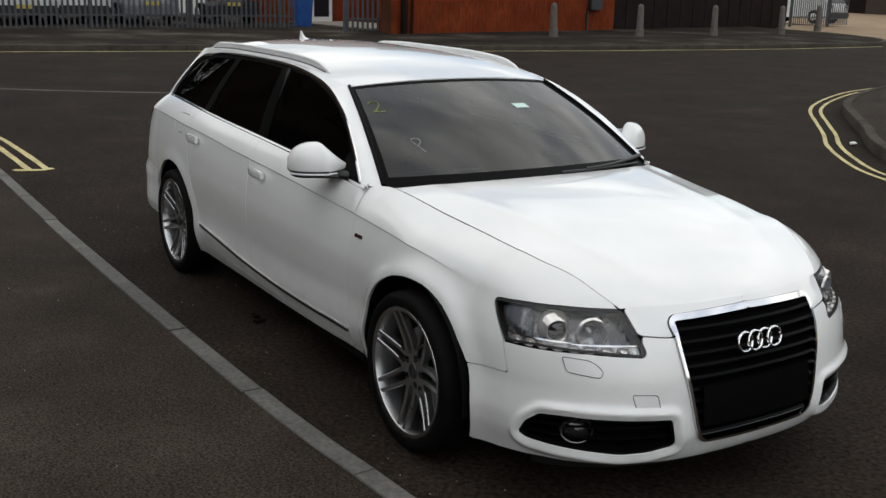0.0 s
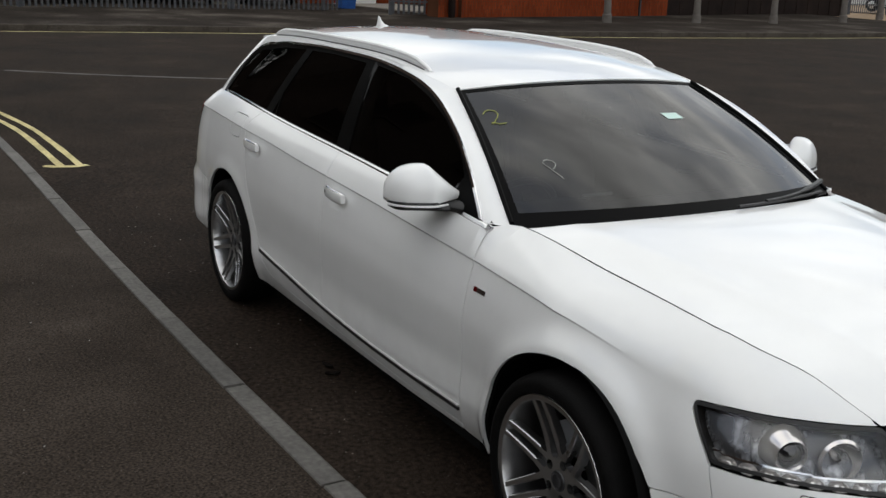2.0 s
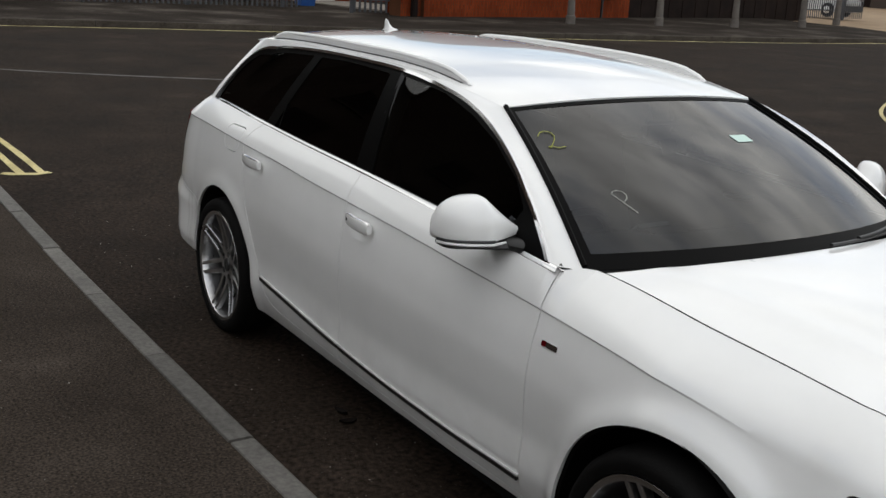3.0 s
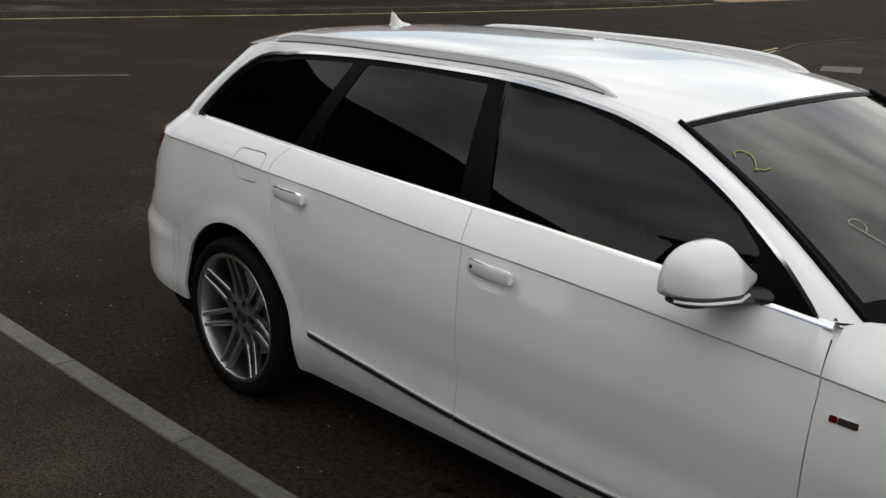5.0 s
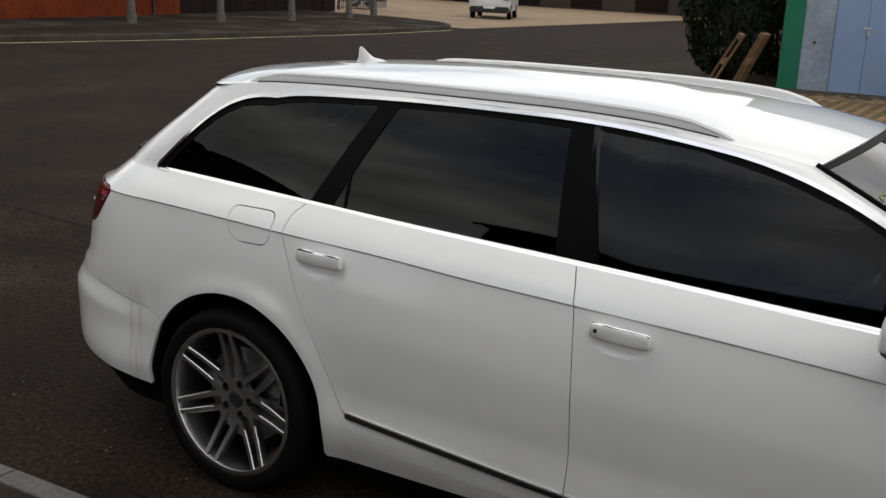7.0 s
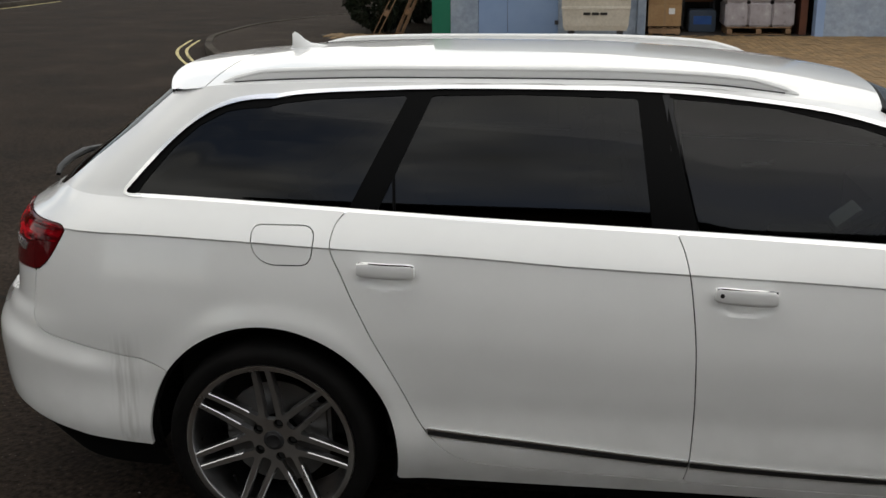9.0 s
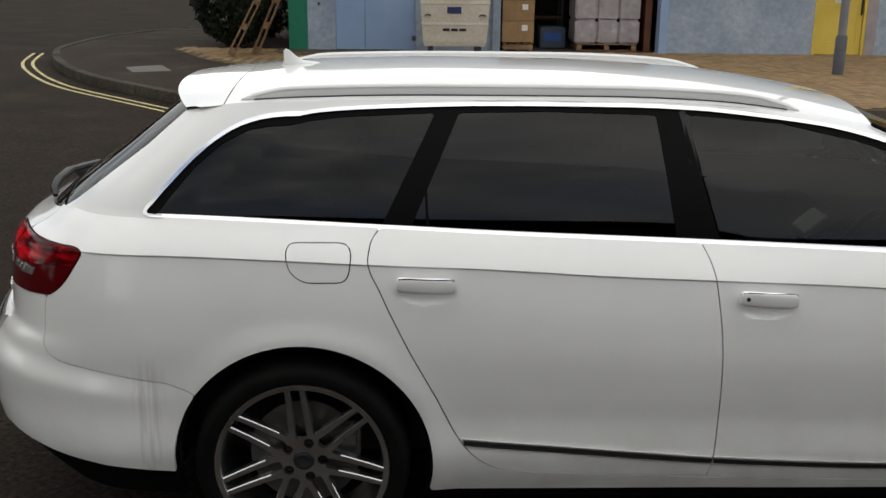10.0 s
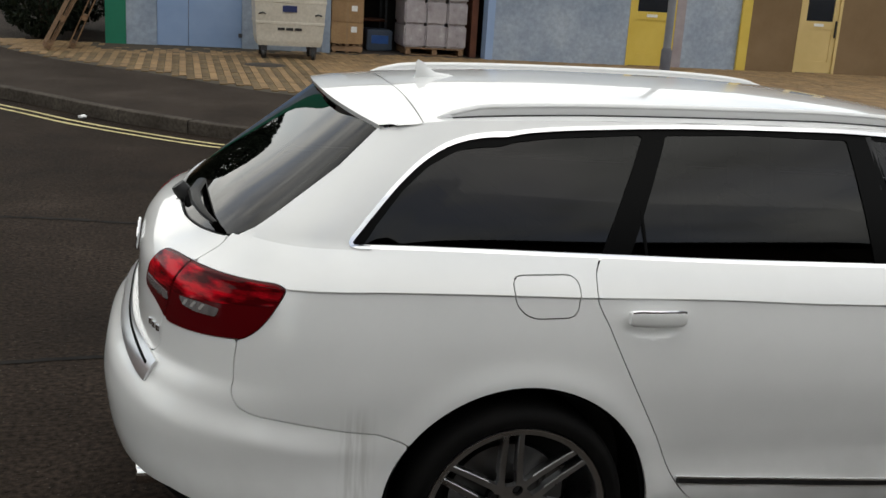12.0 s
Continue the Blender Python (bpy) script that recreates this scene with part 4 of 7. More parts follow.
def badge(at, across, up, r, gap_, thick, name="badge_ring", parent=car):
    out = across.cross(up).normalized()
    for k in range(4):
        c = at + across * (gap_ * (k - 1.5))
        rows = []
        for a in np.linspace(0, 2 * math.pi, 40, endpoint=False):
            d = across * math.cos(a) + up * math.sin(a)
            rows.append([c + d * (r + thick * math.cos(b)) + out * (thick * 1.0 * math.sin(b) + 0.001 * (k % 2)) for b in np.linspace(0, 2 * math.pi, 8, endpoint=False)])
        rows.append(rows[0])
        part(name, grid(rows, close=True), CHROME, parent, "bright ring of a four-ring badge")


badge(on_nose(0, 0.583, 0.022), Vector((0, 1, 0)), Vector((-0.2, 0, 1)).normalized(), 0.0335, 0.0475, 0.0048)

# headlamps
def lamp_point(s, z, out):
    p, n = body(s, z), body_normal(np.array(s), np.array(z))
    return Vector(p + n * out), Vector(n)


def lathe_at(profile, p, axis, n=32, squash=1.0):
    vf = lathe(profile, n)
    q = Vector((0, -1, 0)).rotation_difference(axis).to_matrix().to_4x4()
    return moved(vf, Matrix.Translation(p) @ q @ Matrix.Diagonal((squash, 1, 1, 1)))


cover = trim(lambda u, v: HEAD(u, v) + 0.006, (3.25, 3.95, 0.56, 0.735), 0.008, lift=-0.001, depth=0.0)
gasket = trim(lambda u, v: np.abs(HEAD(u, v) + 0.003) - 0.0042, (3.25, 3.95, 0.56, 0.735), 0.005, lift=-0.001, depth=0.055)
bowl = trim(lambda u, v: HEAD(u, v) - 0.005, (3.25, 3.95, 0.56, 0.735), 0.012, lift=-0.052, depth=0.0)
led_bed = trim(lambda u, v: np.maximum(HEAD(u, v) + 0.008, v - (0.622 - 0.012 * (u - 3.35) / 0.55)), (3.25, 3.95, 0.56, 0.735), 0.008, lift=-0.022, depth=0.012)
head_dir = Vector((0.93, -0.37, 0.0)).normalized()
for f_, sgn in ((lambda v: v, -1), (mirrored, 1)):
    lamp = part("headlamp", f_(gasket), BLACK, label="clear xenon headlamp with a row of small lights")
    part("lamp_bowl", f_(bowl), LAMP_DARK, lamp)
    part("lamp_cover", f_(cover), LENS, lamp).visible_shadow = False
    part("light_strip", f_(led_bed), LAMP_BED, lamp)
    ridge = trim(lambda u, v: np.maximum(HEAD(u, v) + 0.008, np.abs(v - (0.624 - 0.012 * (u - 3.35) / 0.55)) - 0.003), (3.25, 3.95, 0.56, 0.735), 0.006, lift=-0.016, depth=0.016)
    part("light_strip_edge", f_(ridge), CHROME, lamp)
    p1, n1 = lamp_point(3.578, 0.668, -0.042)
    bezel = lathe_at([(0.0335, -0.036), (0.0385, -0.041), (0.043, -0.036), (0.045, -0.022), (0.054, -0.012), (0.060, 0.012)], p1, head_dir, 40)
    part("lamp_bezel", f_(bezel), CLEAR, lamp)
    lens = lathe_at([(0.0, -0.050), (0.012, -0.048), (0.024, -0.041), (0.033, -0.030), (0.035, -0.02)], p1, head_dir, 32)
    part("projector_lens", f_(lens), LAMP_GLASS, lamp)
    p2, n2 = lamp_point(3.730, 0.667, -0.046)
    refl = lathe_at([(0.056, -0.026), (0.050, -0.034), (0.046, -0.022), (0.042, -0.008), (0.032, 0.010), (0.016, 0.022), (0.0, 0.024)], p2, head_dir, 32)
    part("reflector", f_(refl), CLEAR, lamp)
    part("bulb_shield", f_(lathe_at([(0.0, -0.020), (0.008, -0.018), (0.011, -0.008), (0.011, 0.02)], p2, head_dir, 20)), CHROME, lamp)
    p3, n3 = lamp_point(3.40, 0.66, -0.035)
    cornering = trim(lambda u, v: np.maximum(np.maximum(np.abs(u - 3.385) - 0.085, np.abs(v - 0.665) - 0.042), HEAD(u, v) + 0.012), (3.27, 3.49, 0.61, 0.715), 0.006, lift=-0.03, depth=0.02,
                     disp=lambda u, v: 0.0012 * np.sin(u * 330) * np.sin(v * 260))
    part("indicator_reflector", f_(cornering), LAMP_DARK, lamp)
    for k in range(8):
        s_ = 3.400 + 0.066 * k
        z_ = 0.604 - 0.0015 * k
        q, n_ = lamp_point(s_, z_, -0.014)
        part("small_light", f_(lathe_at([(0.0, -0.004), (0.005, -0.006), (0.010, -0.004), (0.016, 0.006)], q, n_, 14, 1.5)), CLEAR, lamp)

# lamp washer lid and towing lid: thin seams raised a hair above the bumper
for poly_, n_ in (([(3.619, 0.574), (3.640, 0.526), (3.770, 0.511), (3.783, 0.530), (3.758, 0.553), (3.726, 0.567)], "washer_lid"), ([(3.886, 0.455), (3.979, 0.450), (3.991, 0.399), (3.905, 0.405)], "towing_lid")):
    P_ = rounded(poly_, 0.012)
    D_ = inside(P_)
    vf_ = trim(lambda u, v: D_(u, v) + 0.001, (*D_.box,), 0.006, lift=0.0022, depth=0.002)
    seam = trim(lambda u, v: np.abs(D_(u, v)) - 0.0013, (D_.box[0] - 0.01, D_.box[1] + 0.01, D_.box[2] - 0.01, D_.box[3] + 0.01), 0.0022, lift=0.0026, depth=0.0)
    for f_ in ((lambda v: v, mirrored) if n_ == "washer_lid" else (lambda v: v,)):
        o_ = part(n_, f_(vf_), PAINT)
        part("seam", f_(seam), DARK, o_)

# fog lamp bays
bay = trim(lambda u, v: FOG(u, v) - 0.004, (3.4, 4.06, 0.22, 0.40), 0.014, lift=-0.06, depth=0.0)
bay_edge = trim(lambda u, v: np.abs(FOG(u, v) + 0.003) - 0.006, (3.4, 4.06, 0.22, 0.41), 0.006, lift=-0.004, depth=0.06)
for f_ in (lambda v: v, mirrored):
    o_ = part("fog_lamp_bay", f_(join(bay, bay_edge)), GLOSS_BLACK)
    for zc_ in (0.338, 0.298):
        rows = []
        for s_ in np.linspace(3.46, 4.03, 20):
            p = Vector(body(s_, zc_)) + Vector(body_normal(np.array(s_), np.array(zc_))) * -0.02
            rows.append([p + Vector((a, 0, b)) for a, b in ((0.006, -0.003), (0.006, 0.003), (-0.03, 0.006), (-0.03, -0.006))])
        part("bay_slat", f_(flipped(grid(rows, close=True))), GLOSS_BLACK, o_)
    p, n_ = lamp_point(3.684, 0.318, -0.03)
    q_ = Vector((0.85, -0.5, 0)).normalized()
    part("fog_lamp", f_(lathe_at([(0.0, -0.014), (0.015, -0.012), (0.030, -0.004), (0.040, 0.010)], p, q_, 32, 1.25)), LAMP_GLASS, o_)
    part("fog_lamp_ring", f_(lathe_at([(0.040, -0.006), (0.043, -0.009), (0.045, -0.004), (0.046, 0.03)], p, q_, 36, 1.25)), DISC, o_)

# tail lamps
SMOKE = material("smoked_clear_lens", (0.22, 0.20, 0.20), 0.12, metal=0.5, coat=0.5)
SPLIT = lambda u, v: u + 0.990 + 0.26 * (0.955 - v)
for f_ in (lambda v: v, mirrored):
    outer = trim(lambda u, v: np.maximum(TAIL(u, v) + 0.0025, -SPLIT(u, v) + 0.002), (-1.2, -0.58, 0.77, 0.98), 0.008, lift=0.003, depth=0.016)
    inner_ = trim(lambda u, v: np.maximum(TAIL(u, v) + 0.0025, SPLIT(u, v) + 0.002), (-1.2, -0.58, 0.77, 0.98), 0.008, lift=0.003, depth=0.016)
    o_ = part("tail_lamp", f_(outer), DEEP_RED, label="red wraparound tail lamp")
    i_ = part("tailgate_lamp", f_(inner_), DEEP_RED, label="red tail lamp section on the tailgate")
    bright = trim(lambda u, v: np.maximum(np.maximum(TAIL(u, v) + 0.007, -SPLIT(u, v) + 0.006), 0.868 + 0.028 * (u + 0.99) / 0.35 - v), (-1.2, -0.58, 0.77, 0.98), 0.006, lift=0.0042, depth=0.003, disp=lambda u, v: 0.0004 * np.sin(v * 620))
    part("upper_lens", f_(bright), RED, o_)
    band = inside(rounded([(-0.940, 0.850), (-0.966, 0.869), (-0.87, 0.873), (-0.797, 0.870), (-0.806, 0.848), (-0.88, 0.846)], 0.005))
    part("reversing_lens", f_(trim(lambda u, v: np.maximum(band(u, v), -SPLIT(u, v) + 0.006), (-1.03, -0.76, 0.82, 0.91), 0.004, lift=0.0055, depth=0.004, disp=lambda u, v: 0.001 * np.sin(u * 420))), SMOKE, o_)
    for k_ in range(3):
        c_ = -0.940 + 0.034 * k_
        part("reversing_facet", f_(trim(lambda u, v: np.maximum(np.abs(u - c_ - (v - 0.85) * 0.9) - 0.006, np.abs(v - 0.860 - 0.001 * k_) - 0.008), (c_ - 0.03, c_ + 0.03, 0.83, 0.89), 0.003, lift=0.0068, depth=0.003)), CLEAR, o_)
    inner_top = trim(lambda u, v: np.maximum(np.maximum(TAIL(u, v) + 0.007, SPLIT(u, v) + 0.006), 0.872 - v), (-1.2, -0.9, 0.77, 0.98), 0.006, lift=0.0042, depth=0.003)
    part("upper_lens", f_(inner_top), RED, i_)
    band2 = inside(rounded([(-1.186, 0.868), (-1.170, 0.850), (-1.022, 0.842), (-1.032, 0.862)], 0.005))
    part("clear_lens", f_(trim(lambda u, v: np.maximum(band2(u, v), TAIL(u, v) + 0.005), (-1.2, -1.0, 0.82, 0.91), 0.004, lift=0.0055, depth=0.004)), SMOKE, i_)

# tailgate strip, badge, rear wiper, exhaust
strip_lo = spline([-1.56, -1.37, -1.23, -1.03], [0.660, 0.657, 0.650, 0.622])
strip_hi = spline([-1.56, -1.30, -1.12, -1.02], [0.703, 0.697, 0.688, 0.674])
band_ = lambda u, v: np.maximum(np.maximum(strip_lo(u) - v, v - strip_hi(u)), u + 1.022)
gate_strip = part("tailgate_strip", both(trim(band_, (-1.56, -1.0, 0.60, 0.72), 0.006, lift=0.010, depth=0.012)), SATIN, label="bright strip over the number plate recess")
# dark line along the strip, laid on as a thin raised band
dark_line_ = lambda u, v: np.maximum(np.abs(v - 0.36 * strip_lo(u) - 0.64 * strip_hi(u)) - 0.0028, u + 1.05)
part("strip_dark_line", both(trim(dark_line_, (-1.56, -1.03, 0.60, 0.72), 0.003, lift=0.0112, depth=0.002)), DARK, gate_strip)
badge(Vector((-1.012, 0, 0.872)), Vector((0, -1, 0)), Vector((0.1, 0, 1)).normalized(), 0.030, 0.043, 0.0045)
for k_ in range(3):
    c_ = lamp_point(-1.13 + 0.028 * k_, 0.752, 0.003)[0]
    part("model_badge", moved(box(0, 0, 0, 0.006, 0.016, 0.020, 0.002), Matrix.Translation(c_) @ pose(0, 0, 0, 0, 0, 32)), CHROME, label="small bright model letters as bars")
arm = [Vector(body(s_, z_)) + Vector(body_normal(np.array(s_), np.array(z_))) * o for s_, z_, o in ((-1.42, 1.040, 0.026), (-1.3, 1.032, 0.032), (-1.2, 1.026, 0.034), (-1.1, 1.022, 0.030), (-1.02, 1.020, 0.020))]
wiper = part("rear_wiper", tube([(a.x, a.y, a.z) for a in arm], [0.016, 0.018, 0.016, 0.013, 0.008], 8, 0.6), GLOSS_BLACK, label="black rear wiper at rest")
part("wiper_pivot", lathe_at([(0.0, -0.03), (0.022, -0.028), (0.026, -0.01), (0.026, 0.03)], Vector((-0.875, 0.0, 1.005)), Vector((-0.6, 0, 0.8)), 20), BLACK, wiper)
for f_ in (lambda v: v, mirrored):
    pipe = lathe([(0.033, -0.075), (0.036, -0.077), (0.038, -0.073), (0.038, 0.10), (0.033, 0.10), (0.033, -0.075)], 32)
    part("exhaust_tip", f_(moved(pipe, Matrix.Translation((-0.93, -0.50, 0.305)) @ pose(0, 0, 0, 0, 0, -90))), CHROME)

# roof rails, aerial
for sgn in (-1, 1):
    pts, rad = [], []
    for t in np.linspace(0, 1, 44):
        x = -0.205 + 1.672 * t
        y = 0.556 - 0.002 * math.sin(math.pi * t)
        lift_ = 0.024 * min(1, (math.sin(math.pi * t) * 4.2)) ** 0.8 if 0 < t < 1 else 0
        pts.append((x, sgn * y, float(roof(x, y)) + lift_))
        rad.append(0.0100 if 0 < t < 1 else 0.004)
    rail = part("roof_rail", tube(pts, rad, 10, 0.85), RAIL, label="satin aluminium roof rail")
    rows = [[(p[0], p[1] + d, p[2] if d == 0 else p[2]) for d in (-0.007, 0.007)] + [(p[0], p[1] + d, float(roof(p[0], p[1]))) for d in (0.009, -0.009)] for p in pts]
    part("rail_foot", grid(rows, close=True), RAIL, rail)
    # thin dark line added along the rail's foot, drawn as a black tube
    part("rail_dark_line", tube([(p[0], p[1] + sgn * 0.012, float(roof(p[0], p[1] + sgn * 0.012)) + 0.001) for p in pts[1:-1]], 0.0028, 6), BLACK, rail)
rows = []
for x, h, w in ((-0.010, 0.000, 0.006), (-0.045, 0.010, 0.015), (-0.085, 0.017, 0.019), (-0.108, 0.032, 0.014), (-0.128, 0.052, 0.008), (-0.142, 0.060, 0.004), (-0.150, 0.052, 0.004), (-0.150, 0.02, 0.010), (-0.158, 0.0, 0.014)):
    zb = float(roof(x, 0)) - 0.004
    rows.append([(x, -w, zb), (x, -w * 0.7, zb + h * 0.6), (x, -w * 0.2, zb + h), (x, w * 0.2, zb + h), (x, w * 0.7, zb + h * 0.6), (x, w, zb)])
part("roof_aerial", grid(rows), PAINT, label="white shark-fin aerial on the roof")

# door mirrors
def mirror_shell():
    """Lofted from the inner tip out to the blunt outer end."""
    rows = []
    for t in np.linspace(0, 1, 21):
        y = -0.765 - 0.240 * t
        grow = min(1, 0.10 + 1.9 * t) if t < 0.5 else 1.0
        end = math.sqrt(max(0.0, 1 - max(0, (t - 0.55) / 0.45) ** 3.6)) if t > 0.55 else 1.0
        k = max(0.06, grow * end)
        zc = 0.984 - 0.004 * t
        top = 0.105 * k * (0.35 + 0.65 * math.sin(math.pi * min(1, 0.18 + 0.62 * t)))
        low = 0.030 * k ** 0.5
        fore, aft = 0.075 * k, 0.055 * k
        xc = 2.068 - 0.095 * t
        ring_ = []
        for a in np.linspace(0, 2 * math.pi, 28, endpoint=False):
            c, s = math.cos(a), math.sin(a)
            ring_.append((xc + (fore * abs(c) ** 0.9 if c > 0 else -aft * abs(c) ** 0.6), y, zc + (top * abs(s) ** 0.85 if s > 0 else -low * abs(s) ** 0.3)))
        rows.append(ring_)
    V, F = grid(rows, close=True)
    return V, F + [tuple(reversed(range(28))), tuple(range(len(V) - 28, len(V)))]


shell_ = mirror_shell()
for f_ in (lambda v: v, mirrored):
    m_ob = part("door_mirror", f_(flipped(shell_)), PAINT, label="white door mirror on a black foot")
    part("mirror_foot", f_(tube([(2.11, -0.765, 0.945), (2.075, -0.80, 0.948), (2.04, -0.84, 0.950)], [0.034, 0.028, 0.024], 12, 0.7)), BLACK, m_ob)
    under = [(2.062 - 0.085 * t, -0.79 - 0.200 * t, 0.9440 + 0.003 * t) for t in np.linspace(0, 1, 14)]
    part("mirror_underside", f_(tube(under, [0.02] + [0.058] * 10 + [0.054, 0.042, 0.014], 14, 0.26)), BLACK, m_ob)
    edge_k = lambda t: min(1, 0.10 + 1.9 * t) if t < 0.5 else math.sqrt(max(0.0, 1 - max(0, (t - 0.55) / 0.45) ** 3.6))
    rim_ = lambda t, out, z: (2.068 - 0.095 * t + (0.075 + out) * edge_k(t), -0.765 - 0.240 * t, z)
    part("mirror_indicator", f_(tube([rim_(t, -0.001, 0.9640) for t in np.linspace(0.42, 0.985, 16)], 0.0048, 8, 0.8)), BLACK, m_ob)
    part("mirror_lip", f_(tube([rim_(t, 0.000, 0.9545) for t in np.linspace(0.24, 0.985, 18)], 0.0050, 8, 0.9)), PAINT, m_ob)
    part("mirror_glass", f_(moved(box(0, 0, 0, 0.004, 0.15, 0.09, 0.001), Matrix.Translation((1.945, -0.90, 1.0)) @ pose(0, 0, 0, 0, 0, 14))), CHROME, m_ob)
sail = inside([(2.29, 0.93), (2.04, 0.945), (2.06, 1.03), (2.10, 1.065), (2.20, 0.99)])
pair("mirror_sail", trim(lambda u, v: np.maximum(sail(u, v), DLO(u, v) + 0.004), (2.0, 2.3, 0.92, 1.08), 0.008, lift=0.002, depth=0.006), FRIT)

# side badge, windscreen wipers, chalk marks, ticket
for s0, s1, m_ in ((2.334, 2.352, DEEP_RED), (2.354, 2.402, CHROME)):
    pair("wing_badge", trim(lambda u, v: np.maximum(np.abs(v - 0.741) - 0.0075, np.maximum(s0 - u, u - s1)), (s0 - 0.01, s1 + 0.01, 0.72, 0.76), 0.003, lift=0.003, depth=0.003), m_, label="small sport badge as a bar")


def on_screen(v, w, out=0.003):
    e, c = screen_edge(v), screen_mid(v)
    p = c.lerp(e, abs(w) ** 2.1)
    return Vector((p.x, e.y * -w, p.z - 0.004)) + Vector((0.42, 0, 0.9)) * out


CHALK = material("yellow_chalk", (0.34, 0.36, 0.08), 0.9)
PALE = material("pale_chalk", (0.55, 0.57, 0.52), 0.9)
TICKET = material("ticket_paper", (0.55, 0.72, 0.66), 0.8)


def scrawl(points, m_, name):
    part(name, tube([tuple(on_screen(v, w)) for v, w in points], 0.0015 if m_ is CHALK else 0.0007, 6), m_, windscreen, "hand-drawn chalk mark on the glass")


def arc(cv, cw, rv, rw, a0, a1, n=12):
    return [(cv + rv * math.sin(radians(a)), cw + rw * math.cos(radians(a))) for a in np.linspace(a0, a1, n)]


two = [(0, .25), (.18, .06), (.45, 0), (.72, .10), (.80, .30), (.68, .52), (.45, .75), (.28, .93), (.20, .88), (.32, .84), (.62, .97), (1, .93)]
scrawl([(0.205 + 0.125 * q, -0.915 + 0.105 * p) for p, q in two], CHALK, "chalk_numeral")
pee = [(.72, 1.0), (.45, .68), (.18, .36), (.0, .14), (.10, .04), (.35, 0), (.62, .06), (.72, .22), (.62, .38), (.42, .48)]
scrawl([(0.605 + 0.125 * q, -0.745 + 0.085 * p) for p, q in pee], PALE, "chalk_letter")
tick = [on_screen(0.315, w, 0.002) for w in (0.24, 0.30, 0.37)] + [on_screen(0.365, w, 0.002) for w in (0.38, 0.31, 0.25)]
part("parking_ticket", ([tuple(p) for p in tick], [(0, 1, 4, 5), (1, 2, 3, 4)]), TICKET, windscreen, "pale green ticket stuck to the glass")
wp = [on_screen(0.985, w, 0.015) for w in np.linspace(0.86, 0.10, 14)]
w_ = part("windscreen_wiper", tube([tuple(p) for p in wp], [0.009] * 6 + [0.007] * 8, 8, 0.7), BLACK, label="black windscreen wiper at rest")
wp = [on_screen(0.93 + 0.05 * math.sin(i / 13 * 1.5), w, 0.02) for i, w in enumerate(np.linspace(0.98, 0.30, 14))]
w_ = part("windscreen_wiper", tube([tuple(p) for p in wp], [0.012] * 6 + [0.007] * 8, 8, 0.7), BLACK, label="black windscreen wiper at rest")

# cabin
def seat(y, x, back=0.62, wide=0.50):
    sq = part("seat", box(x + 0.10, y, 0.45, 0.50, wide, 0.16, 0.05), SEAT, label="dark cloth seat")
    part("seat_back", moved(box(0, 0, back / 2, 0.14, wide * 0.96, back, 0.05), Matrix.Translation((x - 0.16, y, 0.50)) @ pose(0, 0, 0, 0, -17, 0)), SEAT, sq)
    part("head_rest", moved(box(0, 0, 0, 0.09, 0.25, 0.16, 0.04), Matrix.Translation((x - 0.16 - 0.29 * (back + 0.09), y, 0.50 + 0.956 * (back + 0.07))) @ pose(0, 0, 0, 0, -10, 0)), SEAT, sq)


seat(-0.37, 1.25)
seat(0.37, 1.25)
part("rear_bench", join(box(0.48, 0, 0.46, 0.48, 1.26, 0.16, 0.05), moved(box(0, 0, 0.30, 0.14, 1.26, 0.60, 0.05), Matrix.Translation((0.22, 0, 0.50)) @ pose(0, 0, 0, 0, -18, 0))), SEAT)
dash_rows = []
for x, z in ((2.36, 0.86), (2.28, 0.895), (2.12, 0.90), (1.98, 0.885), (1.90, 0.84), (1.90, 0.70), (1.98, 0.55), (2.2, 0.50)):
    dash_rows.append([(x, y, z + (0.03 if -0.55 < y < -0.2 and x < 2.15 and z > 0.8 else 0)) for y in np.linspace(-0.70, 0.70, 29)])
part("dashboard", flipped(grid(dash_rows)), TRIM)
console = part("centre_console", join(box(1.74, 0.02, 0.60, 0.50, 0.20, 0.36, 0.03), moved(box(0, 0, 0, 0.22, 0.20, 0.10, 0.02), Matrix.Translation((1.82, 0.02, 0.79)) @ pose(0, 0, 0, 0, -28, 0))), TRIM)
part("console_panel", moved(box(0, 0, 0, 0.10, 0.15, 0.014, 0.004), Matrix.Translation((1.765, 0.03, 0.835)) @ pose(0, 0, 0, 0, -40, 0)), CLEAR, console, "pale satin console panel")
wheel_rows = []
sc, sa, sb = Vector((1.80, -0.37, 0.80)), Vector((0, 1, 0)), Vector((0.42, 0, 0.90)).normalized()
for a in np.linspace(0, 2 * math.pi, 40):
    d = sa * math.cos(a) + sb * math.sin(a)
    wheel_rows.append([sc + d * (0.18 + 0.015 * math.cos(b)) + sa.cross(sb) * (0.015 * math.sin(b)) for b in np.linspace(0, 2 * math.pi, 8, endpoint=False)])
sw = part("steering_wheel", grid(wheel_rows, close=True), BLACK)
part("wheel_boss", join(moved(box(0, 0, 0, 0.05, 0.16, 0.12, 0.02), Matrix.Translation(sc) @ pose(0, 0, 0, 0, 25, 0)), tube([sc + sa * 0.18, sc - sa * 0.18], 0.014, 8), tube([sc, sc - sb * 0.18], 0.014, 8)), TRIM, sw)
